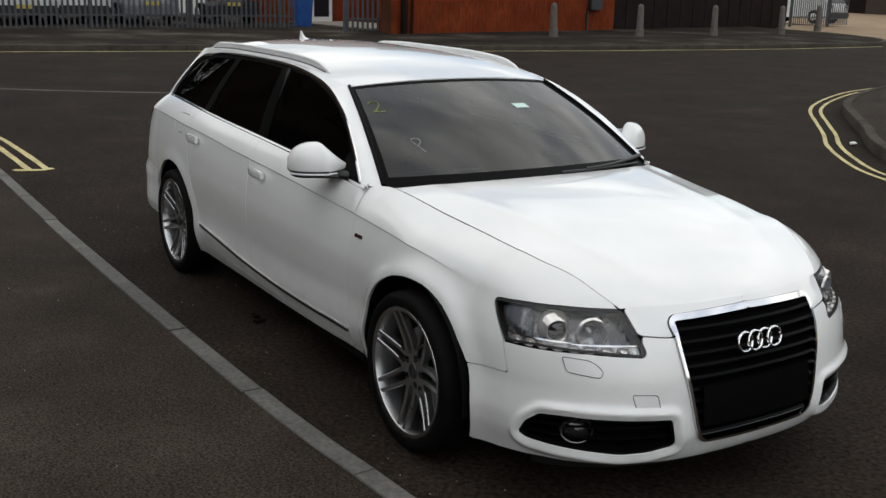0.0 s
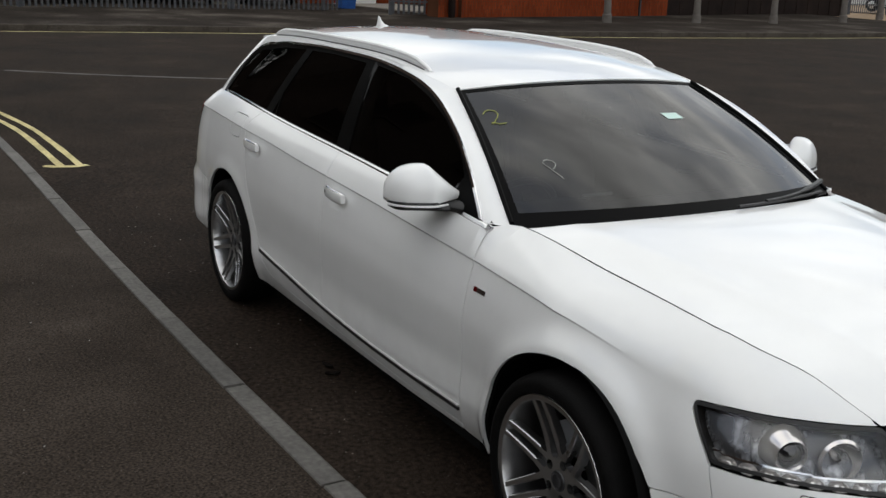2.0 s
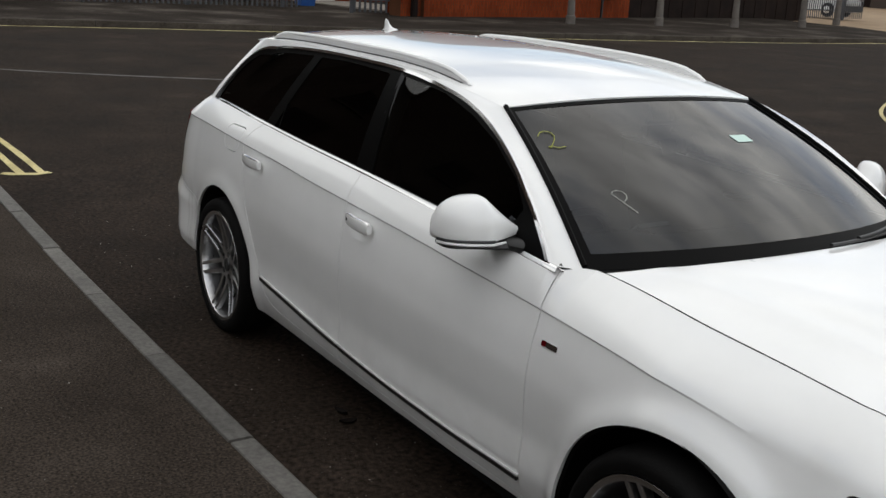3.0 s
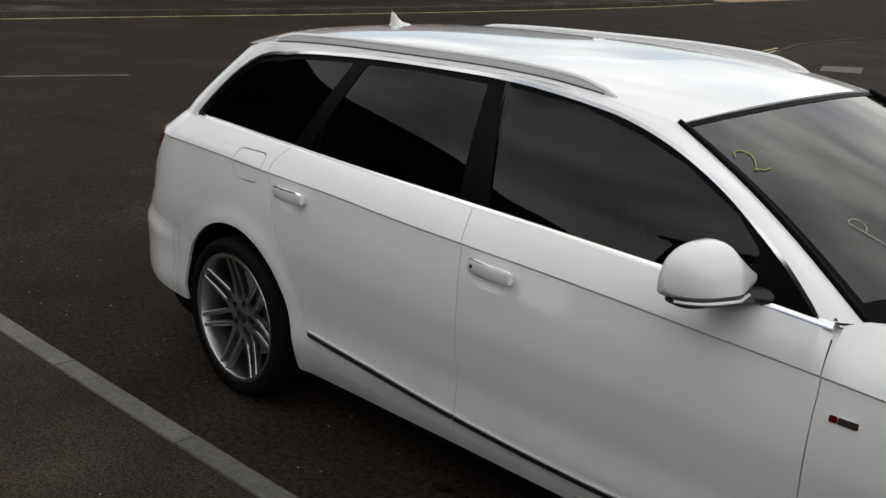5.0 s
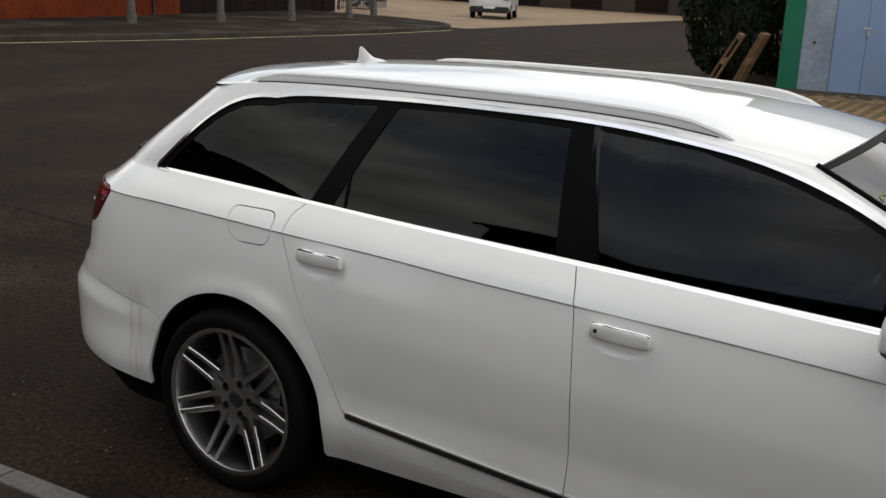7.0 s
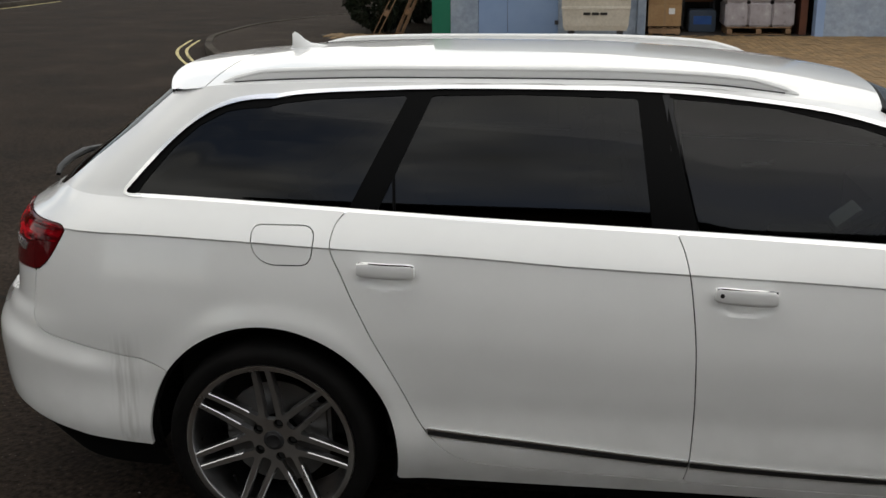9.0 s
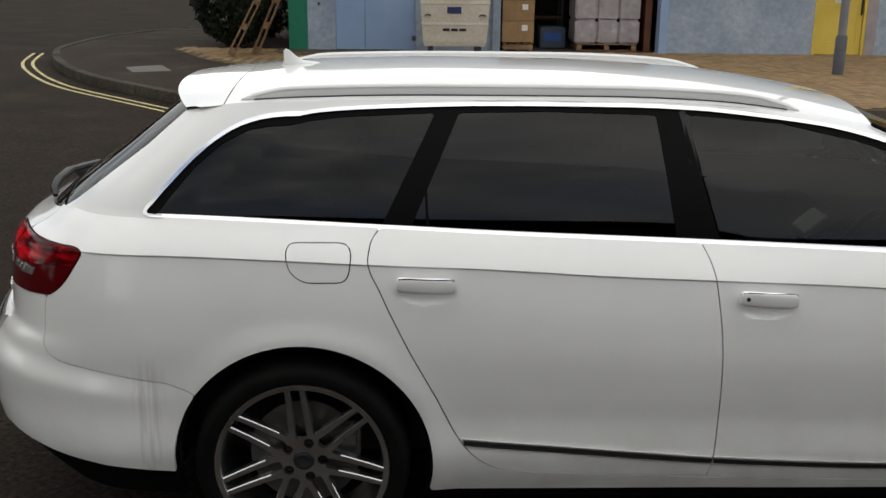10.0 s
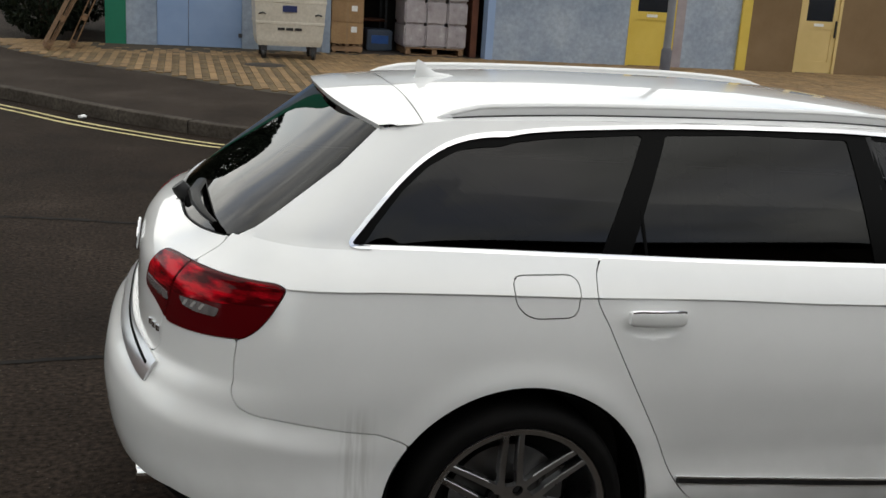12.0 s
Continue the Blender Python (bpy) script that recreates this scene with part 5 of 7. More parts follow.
for sgn in (-1, 1):
    rows = []
    for x in np.linspace(-0.35, 2.26, 27):
        zb = float(belt_z(x))
        yb = float(belt_y(x))
        rows.append([(x, sgn * (yb - 0.03), zb - 0.004), (x, sgn * (yb - 0.055), zb - 0.05), (x, sgn * 0.70, 0.70), (x, sgn * 0.70, 0.25)])
    part("door_trim", grid(rows) if sgn < 0 else flipped(grid(rows)), TRIM)
    part("inner_door_handle", tube([(1.63, sgn * 0.735, 0.872), (1.60, sgn * 0.712, 0.868), (1.54, sgn * 0.708, 0.862), (1.50, sgn * 0.712, 0.860)], 0.008, 8), SATIN)
rows = []
for x in np.linspace(-0.25, 1.62, 16):
    rows.append([(x, w * float(cant_y(x)) * 0.97, float(roof(x, w * float(cant_y(x)))) - 0.03) for w in np.linspace(-1, 1, 17)])
part("headlining", grid(rows), LINING)
part("cabin_floor", box(0.9, 0, 0.26, 3.0, 1.40, 0.03, 0.005), SEAT)
part("load_cover", box(-0.28, 0, 0.93, 0.75, 1.24, 0.02, 0.005), SEAT)
for sgn in (-1, 1):
    part("belt_pillar", tube([(1.10, sgn * 0.585, 1.31), (1.12, sgn * 0.66, 1.17), (1.14, sgn * 0.735, 0.97)], 0.035, 10), TRIM)
im = part("inner_mirror", box(1.86, 0.0, 1.215, 0.03, 0.24, 0.065, 0.012), BLACK)
part("mirror_stem", tube([(1.872, 0, 1.215), (1.892, 0, 1.222)], 0.012, 8), BLACK, im)
# ---- road, pavements and kerbs ----
BLOCK = per_piece(vary(material("block_paving", rough=0.9), [(0.3, (0.080, 0.052, 0.020)), (0.7, (0.135, 0.088, 0.036))], 2.2, 6.0, rough=(0.8, 0.95), fine=(60, 0.25)), 0.22)
BED = vary(material("paving_joint_sand", (0.05, 0.038, 0.022), 0.95), [(0.3, (0.035, 0.027, 0.016)), (0.7, (0.06, 0.045, 0.027))], 6)
GRAVEL = vary(material("yard_gravel", rough=0.95), [(0.3, (0.20, 0.135, 0.075)), (0.7, (0.30, 0.21, 0.125))], 0.6, 8.0, fine=(20, 0.25))
FAR_PAVE = vary(material("worn_pavement", rough=0.95, spec=0.03), [(0.3, (0.018, 0.0142, 0.0115)), (0.52, (0.030, 0.0245, 0.020)), (0.62, (0.062, 0.053, 0.044)), (0.75, (0.11, 0.095, 0.08))], 0.6, 9.0, fine=(16, 0.3))
CONCRETE = vary(material("pale_concrete", rough=0.9), [(0.3, (0.19, 0.17, 0.14)), (0.7, (0.27, 0.245, 0.21))], 3, 6.0, fine=(40, 0.2))
IRON = vary(material("cast_iron", (0.03, 0.025, 0.02), 0.7, metal=0.3), [(0.3, (0.022, 0.018, 0.014)), (0.7, (0.045, 0.035, 0.026))], 20, bump=0.5, bump_scale=40)


def rise(x):
    """The road is tilted gently up towards the far street to fit the camera's view."""
    return np.maximum(0, -0.008 * (np.asarray(x, float) + 2)) if np.ndim(x) else max(0.0, -0.008 * (x + 2))


def line_of(pts, step=0.25):
    """A smooth open line through points, with its normals to the left."""
    p = np.array(pts, float)
    t = np.r_[0, np.cumsum(np.linalg.norm(np.diff(p, axis=0), axis=1))]
    fx, fy = spline(t, p[:, 0]), spline(t, p[:, 1])
    u = np.linspace(0, t[-1], max(2, int(t[-1] / step)))
    q = np.stack([fx(u), fy(u)], 1)
    d = np.gradient(q, axis=0)
    d /= np.linalg.norm(d, axis=1, keepdims=True)
    return q, np.stack([-d[:, 1], d[:, 0]], 1)


def ribbon(name, pts, offset, width, z, mat, label, category, step=0.25, ragged=0.0, parent=None):
    q, n = line_of(pts, step)
    k = [random.uniform(-ragged, ragged) for _ in q]
    a, b = q + n * (offset - width / 2) + n * np.array(k)[:, None], q + n * (offset + width / 2) + n * np.array(k[::-1])[:, None]
    rows = [[(a[i][0], a[i][1], rise(a[i][0]) + z), (b[i][0], b[i][1], rise(b[i][0]) + z)] for i in range(len(q))]
    ob = mesh(name, *flipped(grid(rows)), mat, parent, smooth=False)
    return tagged(ob, label, category, kind="structure")


def kerb_line(name, pts, width, top, step, mat, label, joint=0.013, inward=1, set_back=0.0):
    """A row of kerb stones along a line; each stone is a piece of its own."""
    q, n = line_of(pts, 0.05)
    s = np.r_[0, np.cumsum(np.linalg.norm(np.diff(q, axis=0), axis=1))]
    px, py, nx, ny = (spline(s, c) for c in (q[:, 0], q[:, 1], n[:, 0], n[:, 1]))
    base = None
    a = 0.0
    while a + 0.2 < s[-1]:
        b = min(a + step, s[-1]) - joint
        rows = []
        dz, dy = random.uniform(-0.004, 0.004), random.uniform(-0.004, 0.004)
        for t in np.linspace(a, b, 4):
            x, y, ux, uy = float(px(t)), float(py(t)), float(nx(t)) * inward, float(ny(t)) * inward
            z = rise(x)
            sec = ((0.0, -0.05), (0.0, top - 0.018), (0.005, top - 0.006), (0.016, top), (width - 0.003, top + 0.001), (width, top - 0.004), (width, -0.05))
            rows.append([(x + ux * (o + dy + set_back), y + uy * (o + dy + set_back), z + h + dz) for o, h in sec])
        V, F = grid(rows)
        m = len(rows[0])
        F += [tuple(range(m)), tuple(reversed(range(len(V) - m, len(V))))]
        if inward < 0:
            F = [tuple(reversed(f)) for f in F]
        if base is None:
            base = tagged(new(name), label, "kerb", kind="structure")
        mesh("kerb_stone", V, F, mat, base, angle=25)
        a += step
    return base


# the road is one sheet to the horizon
rows = []
for x in (-900, -300, -100, -62, -40, -30, -24, -20, -16, -12, -8, -5, -2, 0, 4, 10, 30, 100, 900):
    rows.append([(x, y, rise(max(x, -62))) for y in (-900, -60, -10, 0, 10, 30, 60, 900)])
tagged(mesh("ground", *flipped(grid(rows)), ROAD, smooth=False), "dark worn asphalt road with fine stone specks", "road", kind="structure")

# near pavement beside the car
NEAR = [(14, -0.70), (5, -1.02), (3.2, -1.105), (2.57, -1.165), (1.65, -1.206), (-0.2, -1.257), (-1.3, -1.279), (-3.6, -1.312), (-5, -1.35), (-7, -1.45), (-9, -1.80), (-11, -2.6), (-12.5, -4.2), (-13, -9.5)]
q, n = line_of(NEAR, 0.3)
rows = [[(q[i][0] - n[i][0] * -0.085, q[i][1] - n[i][1] * -0.085, rise(q[i][0]) + 0.044) , (min(q[i][0], 14), -9.6, rise(q[i][0]) + 0.044)] for i in range(len(q)) if q[i][0] > -12.4]
tagged(mesh("pavement_near", *grid(rows), PATH_ASPHALT, smooth=False), "coarse dark asphalt pavement beside the road", "pavement", kind="structure")
kerb_line("kerb_near", NEAR, 0.098, 0.05, 0.915, KERB, "weathered flush concrete kerb stones", inward=1)
YL = [(-3.80, -0.92), (-5.0, -0.955), (-5.8, -1.005), (-6.3, -1.075), (-7.2, -1.22), (-8.3, -1.47), (-10, -2.05), (-11.6, -3.2), (-12.4, -4.7)]
ribbon("yellow_line_outer", YL, 0.0, 0.060, 0.004, YELLOW, "worn yellow line painted on the asphalt", "road marking", ragged=0.004)
ribbon("yellow_line_inner", YL, 0.150, 0.060, 0.004, YELLOW, "worn yellow line painted on the asphalt", "road marking", ragged=0.004)
ribbon("yellow_line_end", [(-3.79, -0.86), (-3.76, -0.97), (-3.79, -1.10), (-3.85, -1.20)], 0.0, 0.075, 0.0045, YELLOW, "splashed yellow bar at the end of the lines", "road marking", 0.04, ragged=0.012)
ribbon("white_line", [(-10.75, -0.6), (-10.2, 0.2), (-9.7, 1.1), (-9.25, 2.05), (-8.75, 3.2)], 0.0, 0.10, 0.004, WORN_WHITE, "faded white line across the road", "road marking")

# sealed cracks across the road, with ragged edges
TAR = vary(material("old_sealant", (0.006, 0.005, 0.0045), 0.8, spec=0.1), [(0.35, (0.004, 0.0035, 0.003)), (0.65, (0.012, 0.010, 0.0085))], 9)
for crack_ in ([(-8.6, 1.86), (-7.95, 1.89), (-7.62, 1.85), (-7.04, 1.81), (-6.1, 1.67), (-5.33, 1.56), (-4.63, 1.40), (-3.9, 1.34), (-2.6, 1.20), (-1.93, 1.10), (-1.62, 1.13), (-1.2, 1.18), (-0.6, 1.10)], [(-7.1, 1.82), (-6.98, 2.02), (-6.89, 2.44), (-6.54, 2.78)], [(-3.2, 3.75), (-1.95, 3.69), (-1.62, 3.65), (-1.32, 3.57), (-0.6, 3.5), (0.8, 3.44)]):
    ribbon("road_crack", crack_, 0.0, 0.035, 0.003, TAR, "dark sealed crack running across the asphalt", "crack", 0.07, ragged=0.014)
KERB_FAR = vary(material("dirty_kerb_concrete", rough=0.9, spec=0.1), [(0.3, (0.034, 0.028, 0.022)), (0.7, (0.075, 0.064, 0.052))], 2.5, 8.0, fine=(30, 0.3))

# opposite pavement with its rounded corner
ISLE = [(30, 5.4), (14, 5.5), (6, 5.75), (3, 6.0), (1, 6.18), (-0.43, 6.77), (-1.04, 7.25), (-1.67, 7.83), (-2.31, 8.56), (-3.16, 9.45), (-4.25, 10.65), (-5.14, 12.1), (-5.80, 13.6), (-6.20, 15.2), (-6.25, 17.0), (-5.6, 19.8), (-4.2, 23), (-3.5, 28)]
q, n = line_of(ISLE, 0.3)
rows = [[(q[i][0] - n[i][0] * 0.16, q[i][1] - n[i][1] * 0.16, rise(q[i][0]) + 0.118), (max(q[i][0] + 0.5, -2.0), 28.2 if q[i][0] < 14 else 16, rise(max(q[i][0] + 0.5, -2.0)) + 0.118)] for i in range(len(q))]
tagged(mesh("pavement_opposite", *flipped(grid(rows)), PATH_ASPHALT, smooth=False), "dark asphalt pavement round the street corner", "pavement", kind="structure")
kerb_line("kerb_opposite", ISLE, 0.125, 0.130, 0.915, KERB_FAR, "raised concrete kerb round the corner", inward=-1, set_back=0.05)
ribbon("double_yellow_outer", ISLE[4:14], 0.40, 0.050, 0.004, YELLOW, "double yellow line following the kerb", "road marking", ragged=0.003)
ribbon("double_yellow_inner", ISLE[4:14], 0.25, 0.050, 0.004, YELLOW, "double yellow line following the kerb", "road marking", ragged=0.003)
patch_ = [(-4.10, 11.95), (-3.82, 11.30), (-3.32, 11.55), (-3.66, 12.35)]
tagged(mesh("concrete_patch", [(x, y, 0.122 + rise(x)) for x, y in patch_], [(0, 1, 2, 3)], KERB, smooth=False), "pale concrete repair patch in the pavement", "patch", kind="structure")

# far street: kerb, line, pavement
FARK = [(-21, -60), (-18.4, -8), (-17.5, 2), (-16.75, 8), (-16.1, 12), (-15.6, 17), (-15.4, 22), (-15.7, 27), (-17.5, 29.6), (-21, 31)]
q, n = line_of(FARK, 1.0)
rows = [[(q[i][0] + n[i][0] * 0.1, q[i][1] + n[i][1] * 0.1, rise(q[i][0]) + 0.118), (-62, q[i][1], rise(-62) + 0.118)] for i in range(len(q))]
tagged(mesh("pavement_far", *flipped(grid([r[::-1] for r in rows])), FAR_PAVE, smooth=False), "stained pale pavement in front of the brick workshop", "pavement", kind="structure")
kerb_line("kerb_far", FARK[1:], 0.14, 0.125, 1.83, KERB_FAR, "raised kerb of the far street", inward=1)
ribbon("yellow_line_far", FARK[1:8], -0.22, 0.09, 0.004, YELLOW, "single yellow line along the far kerb", "road marking", 0.5, ragged=0.012)
rows = [[(-15.7 - 0.02 * (y - 27), y, rise(-15.7) + 0.012), (-62, y, rise(-62) + 0.012)] for y in (28.5, 36, 45, 60, 80)]
tagged(mesh("yard", *flipped(grid([r[::-1] for r in rows])), GRAVEL, smooth=False), "pale gravel yard beyond the side road", "yard", kind="structure")

# block paving in front of the blue units: 300 nearest blocks singly, the rest joined
apron_pts = [(-4.15, 15.2), (-3.3, 13.5), (-2.6, 12.5), (-1.9, 11.8), (-1.1, 11.05), (-0.4, 10.2), (0.2, 9.55), (1.2, 8.9), (4, 8.2), (16, 7.8), (16, 15.42), (-4.15, 15.42)]
APRON = inside(apron_pts)
apron = tagged(mesh("block_apron", [(x, y, 0.121 + rise(x)) for x, y in apron_pts], [tuple(range(len(apron_pts)))], BED, smooth=False), "yellowish block paving in front of the units", "paving", kind="structure")
spots = []
for i in range(-20, 82):
    for j in range(0, 35):
        x, y = 0.2 * i, 8.1 + 0.21 * j + (0.105 if i % 2 else 0)
        spots.append((x, y))
# ---- buildings, fences and things round the street ----
BRICK = material("red_brick", rough=0.95, spec=0.05)
bn, bl = BRICK.node_tree.nodes, BRICK.node_tree.links
bt = bn.new("ShaderNodeTexBrick")
bc = bn.new("ShaderNodeTexCoord")
bmap = bn.new("ShaderNodeMapping")
bmap.inputs["Rotation"].default_value = (radians(90), 0, radians(90))
bl.new(bc.outputs["Object"], bmap.inputs["Vector"])
bl.new(bmap.outputs["Vector"], bt.inputs["Vector"])
for k_, v_ in (("Color1", (0.135, 0.022, 0.007, 1)), ("Color2", (0.20, 0.037, 0.011, 1)), ("Mortar", (0.09, 0.038, 0.020, 1)), ("Scale", 1.0), ("Mortar Size", 0.008), ("Brick Width", 0.225), ("Row Height", 0.075)):
    bt.inputs[k_].default_value = v_
bnoise = bn.new("ShaderNodeTexNoise")
bnoise.inputs["Scale"].default_value, bnoise.inputs["Detail"].default_value = 0.9, 7.0
bl.new(bc.outputs["Object"], bnoise.inputs["Vector"])
bm_ = bn.new("ShaderNodeMix")
bm_.data_type, bm_.blend_type = "RGBA", "MULTIPLY"
bm_.inputs["Factor"].default_value = 0.7
bl.new(bt.outputs["Color"], bm_.inputs["A"])
bramp = bn.new("ShaderNodeMapRange")
bramp.inputs["From Min"].default_value, bramp.inputs["From Max"].default_value, bramp.inputs["To Min"].default_value, bramp.inputs["To Max"].default_value = 0.3, 0.7, 0.55, 1.15
bl.new(bnoise.outputs["Fac"], bramp.inputs["Value"])
bl.new(bramp.outputs["Result"], bm_.inputs["B"])
bl.new(bm_.outputs["Result"], bn["Principled BSDF"].inputs["Base Color"])

BLUE_WALL = vary(material("pale_blue_paint", rough=0.75), [(0.3, (0.21, 0.26, 0.33)), (0.52, (0.29, 0.34, 0.41)), (0.66, (0.35, 0.40, 0.46)), (0.74, (0.44, 0.48, 0.50))], 1.1, 10.0, rough=(0.6, 0.85), bump=0.3, bump_scale=9, fine=(14, 0.12))
BLUE_DOOR = vary(material("blue_door_paint", rough=0.5), [(0.3, (0.22, 0.32, 0.50)), (0.7, (0.28, 0.38, 0.56))], 1.2, 6.0, rough=(0.4, 0.6))
GREEN = vary(material("green_paint", rough=0.5), [(0.3, (0.004, 0.14, 0.075)), (0.7, (0.008, 0.18, 0.10))], 2.0)
DOOR_YELLOW = vary(material("yellow_door_paint", rough=0.45), [(0.3, (0.55, 0.39, 0.05)), (0.7, (0.64, 0.47, 0.08))], 1.6, rough=(0.35, 0.55))
DOOR_CREAM = vary(material("cream_door_paint", rough=0.5), [(0.3, (0.52, 0.38, 0.14)), (0.7, (0.60, 0.45, 0.19))], 1.6)
TAN_WALL = vary(material("tan_render", rough=0.9, spec=0.1), [(0.3, (0.16, 0.105, 0.055)), (0.7, (0.22, 0.15, 0.085))], 0.8, 7.0, bump=0.2, bump_scale=12)
DARK_GLASS = material("dark_window_glass", (0.012, 0.015, 0.02), 0.06, coat=0.5)
UPVC = material("white_window_plastic", (0.72, 0.72, 0.70), 0.4)
STEEL = vary(material("galvanised_steel", rough=0.55, metal=0.3), [(0.3, (0.045, 0.047, 0.052)), (0.7, (0.078, 0.080, 0.088))], 5, 5.0)
POLE_GREY = vary(material("grey_pole_paint", rough=0.6), [(0.3, (0.15, 0.16, 0.18)), (0.7, (0.20, 0.21, 0.23))], 4)
GARAGE = vary(material("dark_garage_door", rough=0.8, spec=0.06), [(0.3, (0.010, 0.007, 0.006)), (0.7, (0.018, 0.012, 0.010))], 2)
STORE_SHADE = vary(material("shaded_store_interior", rough=0.95), [(0.3, (0.02, 0.016, 0.014)), (0.7, (0.04, 0.032, 0.028))], 1.5)
CARD = per_piece(vary(material("cardboard", rough=0.85), [(0.3, (0.27, 0.16, 0.075)), (0.7, (0.34, 0.215, 0.105))], 4, fine=(30, 0.08)), 0.12)
WRAP = vary(material("shrink_wrap", rough=0.25, coat=0.4), [(0.3, (0.27, 0.24, 0.25)), (0.6, (0.36, 0.33, 0.34)), (0.75, (0.48, 0.46, 0.47))], 7, 6.0, rough=(0.15, 0.5), bump=0.8, bump_scale=14)
TIMBER = per_piece(vary(material("raw_timber", rough=0.85), [(0.3, (0.15, 0.085, 0.042)), (0.7, (0.25, 0.15, 0.08))], 3, stretch=(1, 1, 6), fine=(40, 0.15)), 0.2)
RUST_WOOD = vary(material("reddish_timber", rough=0.8), [(0.3, (0.10, 0.035, 0.02)), (0.7, (0.16, 0.06, 0.03))], 4)
BIN_CREAM = vary(material("cream_bin_paint", rough=0.5), [(0.3, (0.50, 0.46, 0.38)), (0.7, (0.60, 0.56, 0.48))], 2.5, 7.0, fine=(25, 0.08))
NAVY = material("navy_lid", (0.015, 0.025, 0.10), 0.45)
BLUE = vary(material("blue_plastic", (0.02, 0.09, 0.30), 0.45), [(0.3, (0.015, 0.07, 0.26)), (0.7, (0.025, 0.11, 0.36))], 4)
POST = vary(material("concrete_bollard", rough=0.9), [(0.3, (0.075, 0.065, 0.055)), (0.7, (0.13, 0.115, 0.10))], 5, 7.0, bump=0.3, bump_scale=30)
LEAF = vary(material("dark_leaf", rough=0.6, spec=0.2), [(0.3, (0.005, 0.009, 0.0045)), (0.7, (0.013, 0.021, 0.009))], 2.0)
BARK = vary(material("bark", rough=0.95), [(0.3, (0.03, 0.022, 0.015)), (0.7, (0.06, 0.045, 0.03))], 8)
FAR_WALL = vary(material("dark_brown_cladding", rough=0.8), [(0.3, (0.022, 0.014, 0.010)), (0.7, (0.04, 0.026, 0.018))], 0.4)
REAR_WALL = vary(material("brown_brick_terrace", rough=0.9, spec=0.1), [(0.3, (0.028, 0.019, 0.014)), (0.7, (0.05, 0.034, 0.026))], 0.6, fine=(8, 0.2))
SILVER = material("silver_car_paint", (0.20, 0.205, 0.22), 0.3, metal=0.5, coat=0.8)
DARK_PAINT = material("dark_car_paint", (0.012, 0.013, 0.016), 0.3, coat=0.8)
VAN_WHITE = material("white_van_paint", (0.58, 0.58, 0.58), 0.35, coat=0.5)
PLATE = material("yellow_plate", (0.50, 0.40, 0.08), 0.5)


def thing(name, label, category, group="", kind=""):
    return tagged(new(name), label, category, group, kind)


def slab(name, x0, x1, y0, y1, z0, z1, mat, parent=None, label="", category="", kind="", bevel=0.0, group=""):
    ob = mesh(name, *box((x0 + x1) / 2, (y0 + y1) / 2, (z0 + z1) / 2, x1 - x0, y1 - y0, z1 - z0, bevel), mat, parent, smooth=bool(bevel))
    return tagged(ob, label, category, group, kind)


# blue industrial units: front at y 15.4, floor 0.12
FY, FZ = 15.40, 0.12
unit = thing("wall_blue_units", "painted blockwork front of the industrial units", "building", kind="structure")
for x0, x1, z0, z1 in ((-1.77, -1.27, 0, 4.2), (-1.27, 0.16, 2.35, 4.2), (0.16, 1.69, 0, 4.2), (1.69, 4.56, 3.3, 4.2), (4.70, 7.36, 0, 4.2), (7.36, 8.31, 2.25, 4.2), (8.50, 9.68, 0, 4.2)):
    slab("wall_section", x0, x1, FY, FY + 0.25, FZ + z0, FZ + z1, BLUE_WALL, unit)
slab("wall_section", -1.77, 9.9, FY + 0.02, FY + 6, FZ + 4.2, FZ + 4.4, STORE_SHADE, unit)
slab("side_wall", -2.11, -1.86, FY + 0.06, FY + 9, FZ, FZ + 4.2, BLUE_WALL, unit)
slab("corner_board", -2.105, -1.772, FY - 0.03, FY + 0.06, FZ, FZ + 4.2, GREEN, unit, "bright green painted corner board")
slab("reveal_post", 4.56, 4.70, FY - 0.05, FY + 0.25, FZ, FZ + 4.2, BLUE_DOOR, unit, "blue steel door post")
slab("reveal_post", 1.55, 1.69, FY - 0.05, FY - 0.004, FZ, FZ + 4.2, BLUE_WALL, unit)
slab("pale_post", 8.31, 8.50, FY - 0.02, FY + 0.20, FZ, FZ + 4.2, vary(material("weathered_post", rough=0.8), [(0.3, (0.26, 0.22, 0.23)), (0.7, (0.36, 0.32, 0.32))], 3), unit)
slab("yellow_post", 9.68, 9.88, FY - 0.06, FY + 0.20, FZ, FZ + 4.2, DOOR_YELLOW, unit, "yellow painted post between the units")
tan = thing("wall_tan_unit", "tan rendered front of the next unit", "building", kind="structure")
for x0, x1, z0 in ((9.88, 10.97, 0), (10.97, 11.90, 2.25), (11.90, 22, 0)):
    slab("wall_section", x0, x1, FY, FY + 0.25, FZ + z0, FZ + 4.2, TAN_WALL, tan)
# store behind the open bay; its inner shade is put into near-black surfaces
slab("store_floor", 1.5, 4.85, FY, FY + 5, FZ - 0.02, FZ + 0.006, STORE_SHADE, unit)
slab("store_back", 1.5, 5.0, FY + 5, FY + 5.2, FZ, FZ + 4.2, STORE_SHADE, unit)
slab("store_side", 1.44, 1.69, FY + 0.25, FY + 5, FZ, FZ + 4.2, STORE_SHADE, unit)
slab("store_side", 4.70, 4.91, FY + 0.25, FY + 5, FZ, FZ + 4.2, STORE_SHADE, unit)


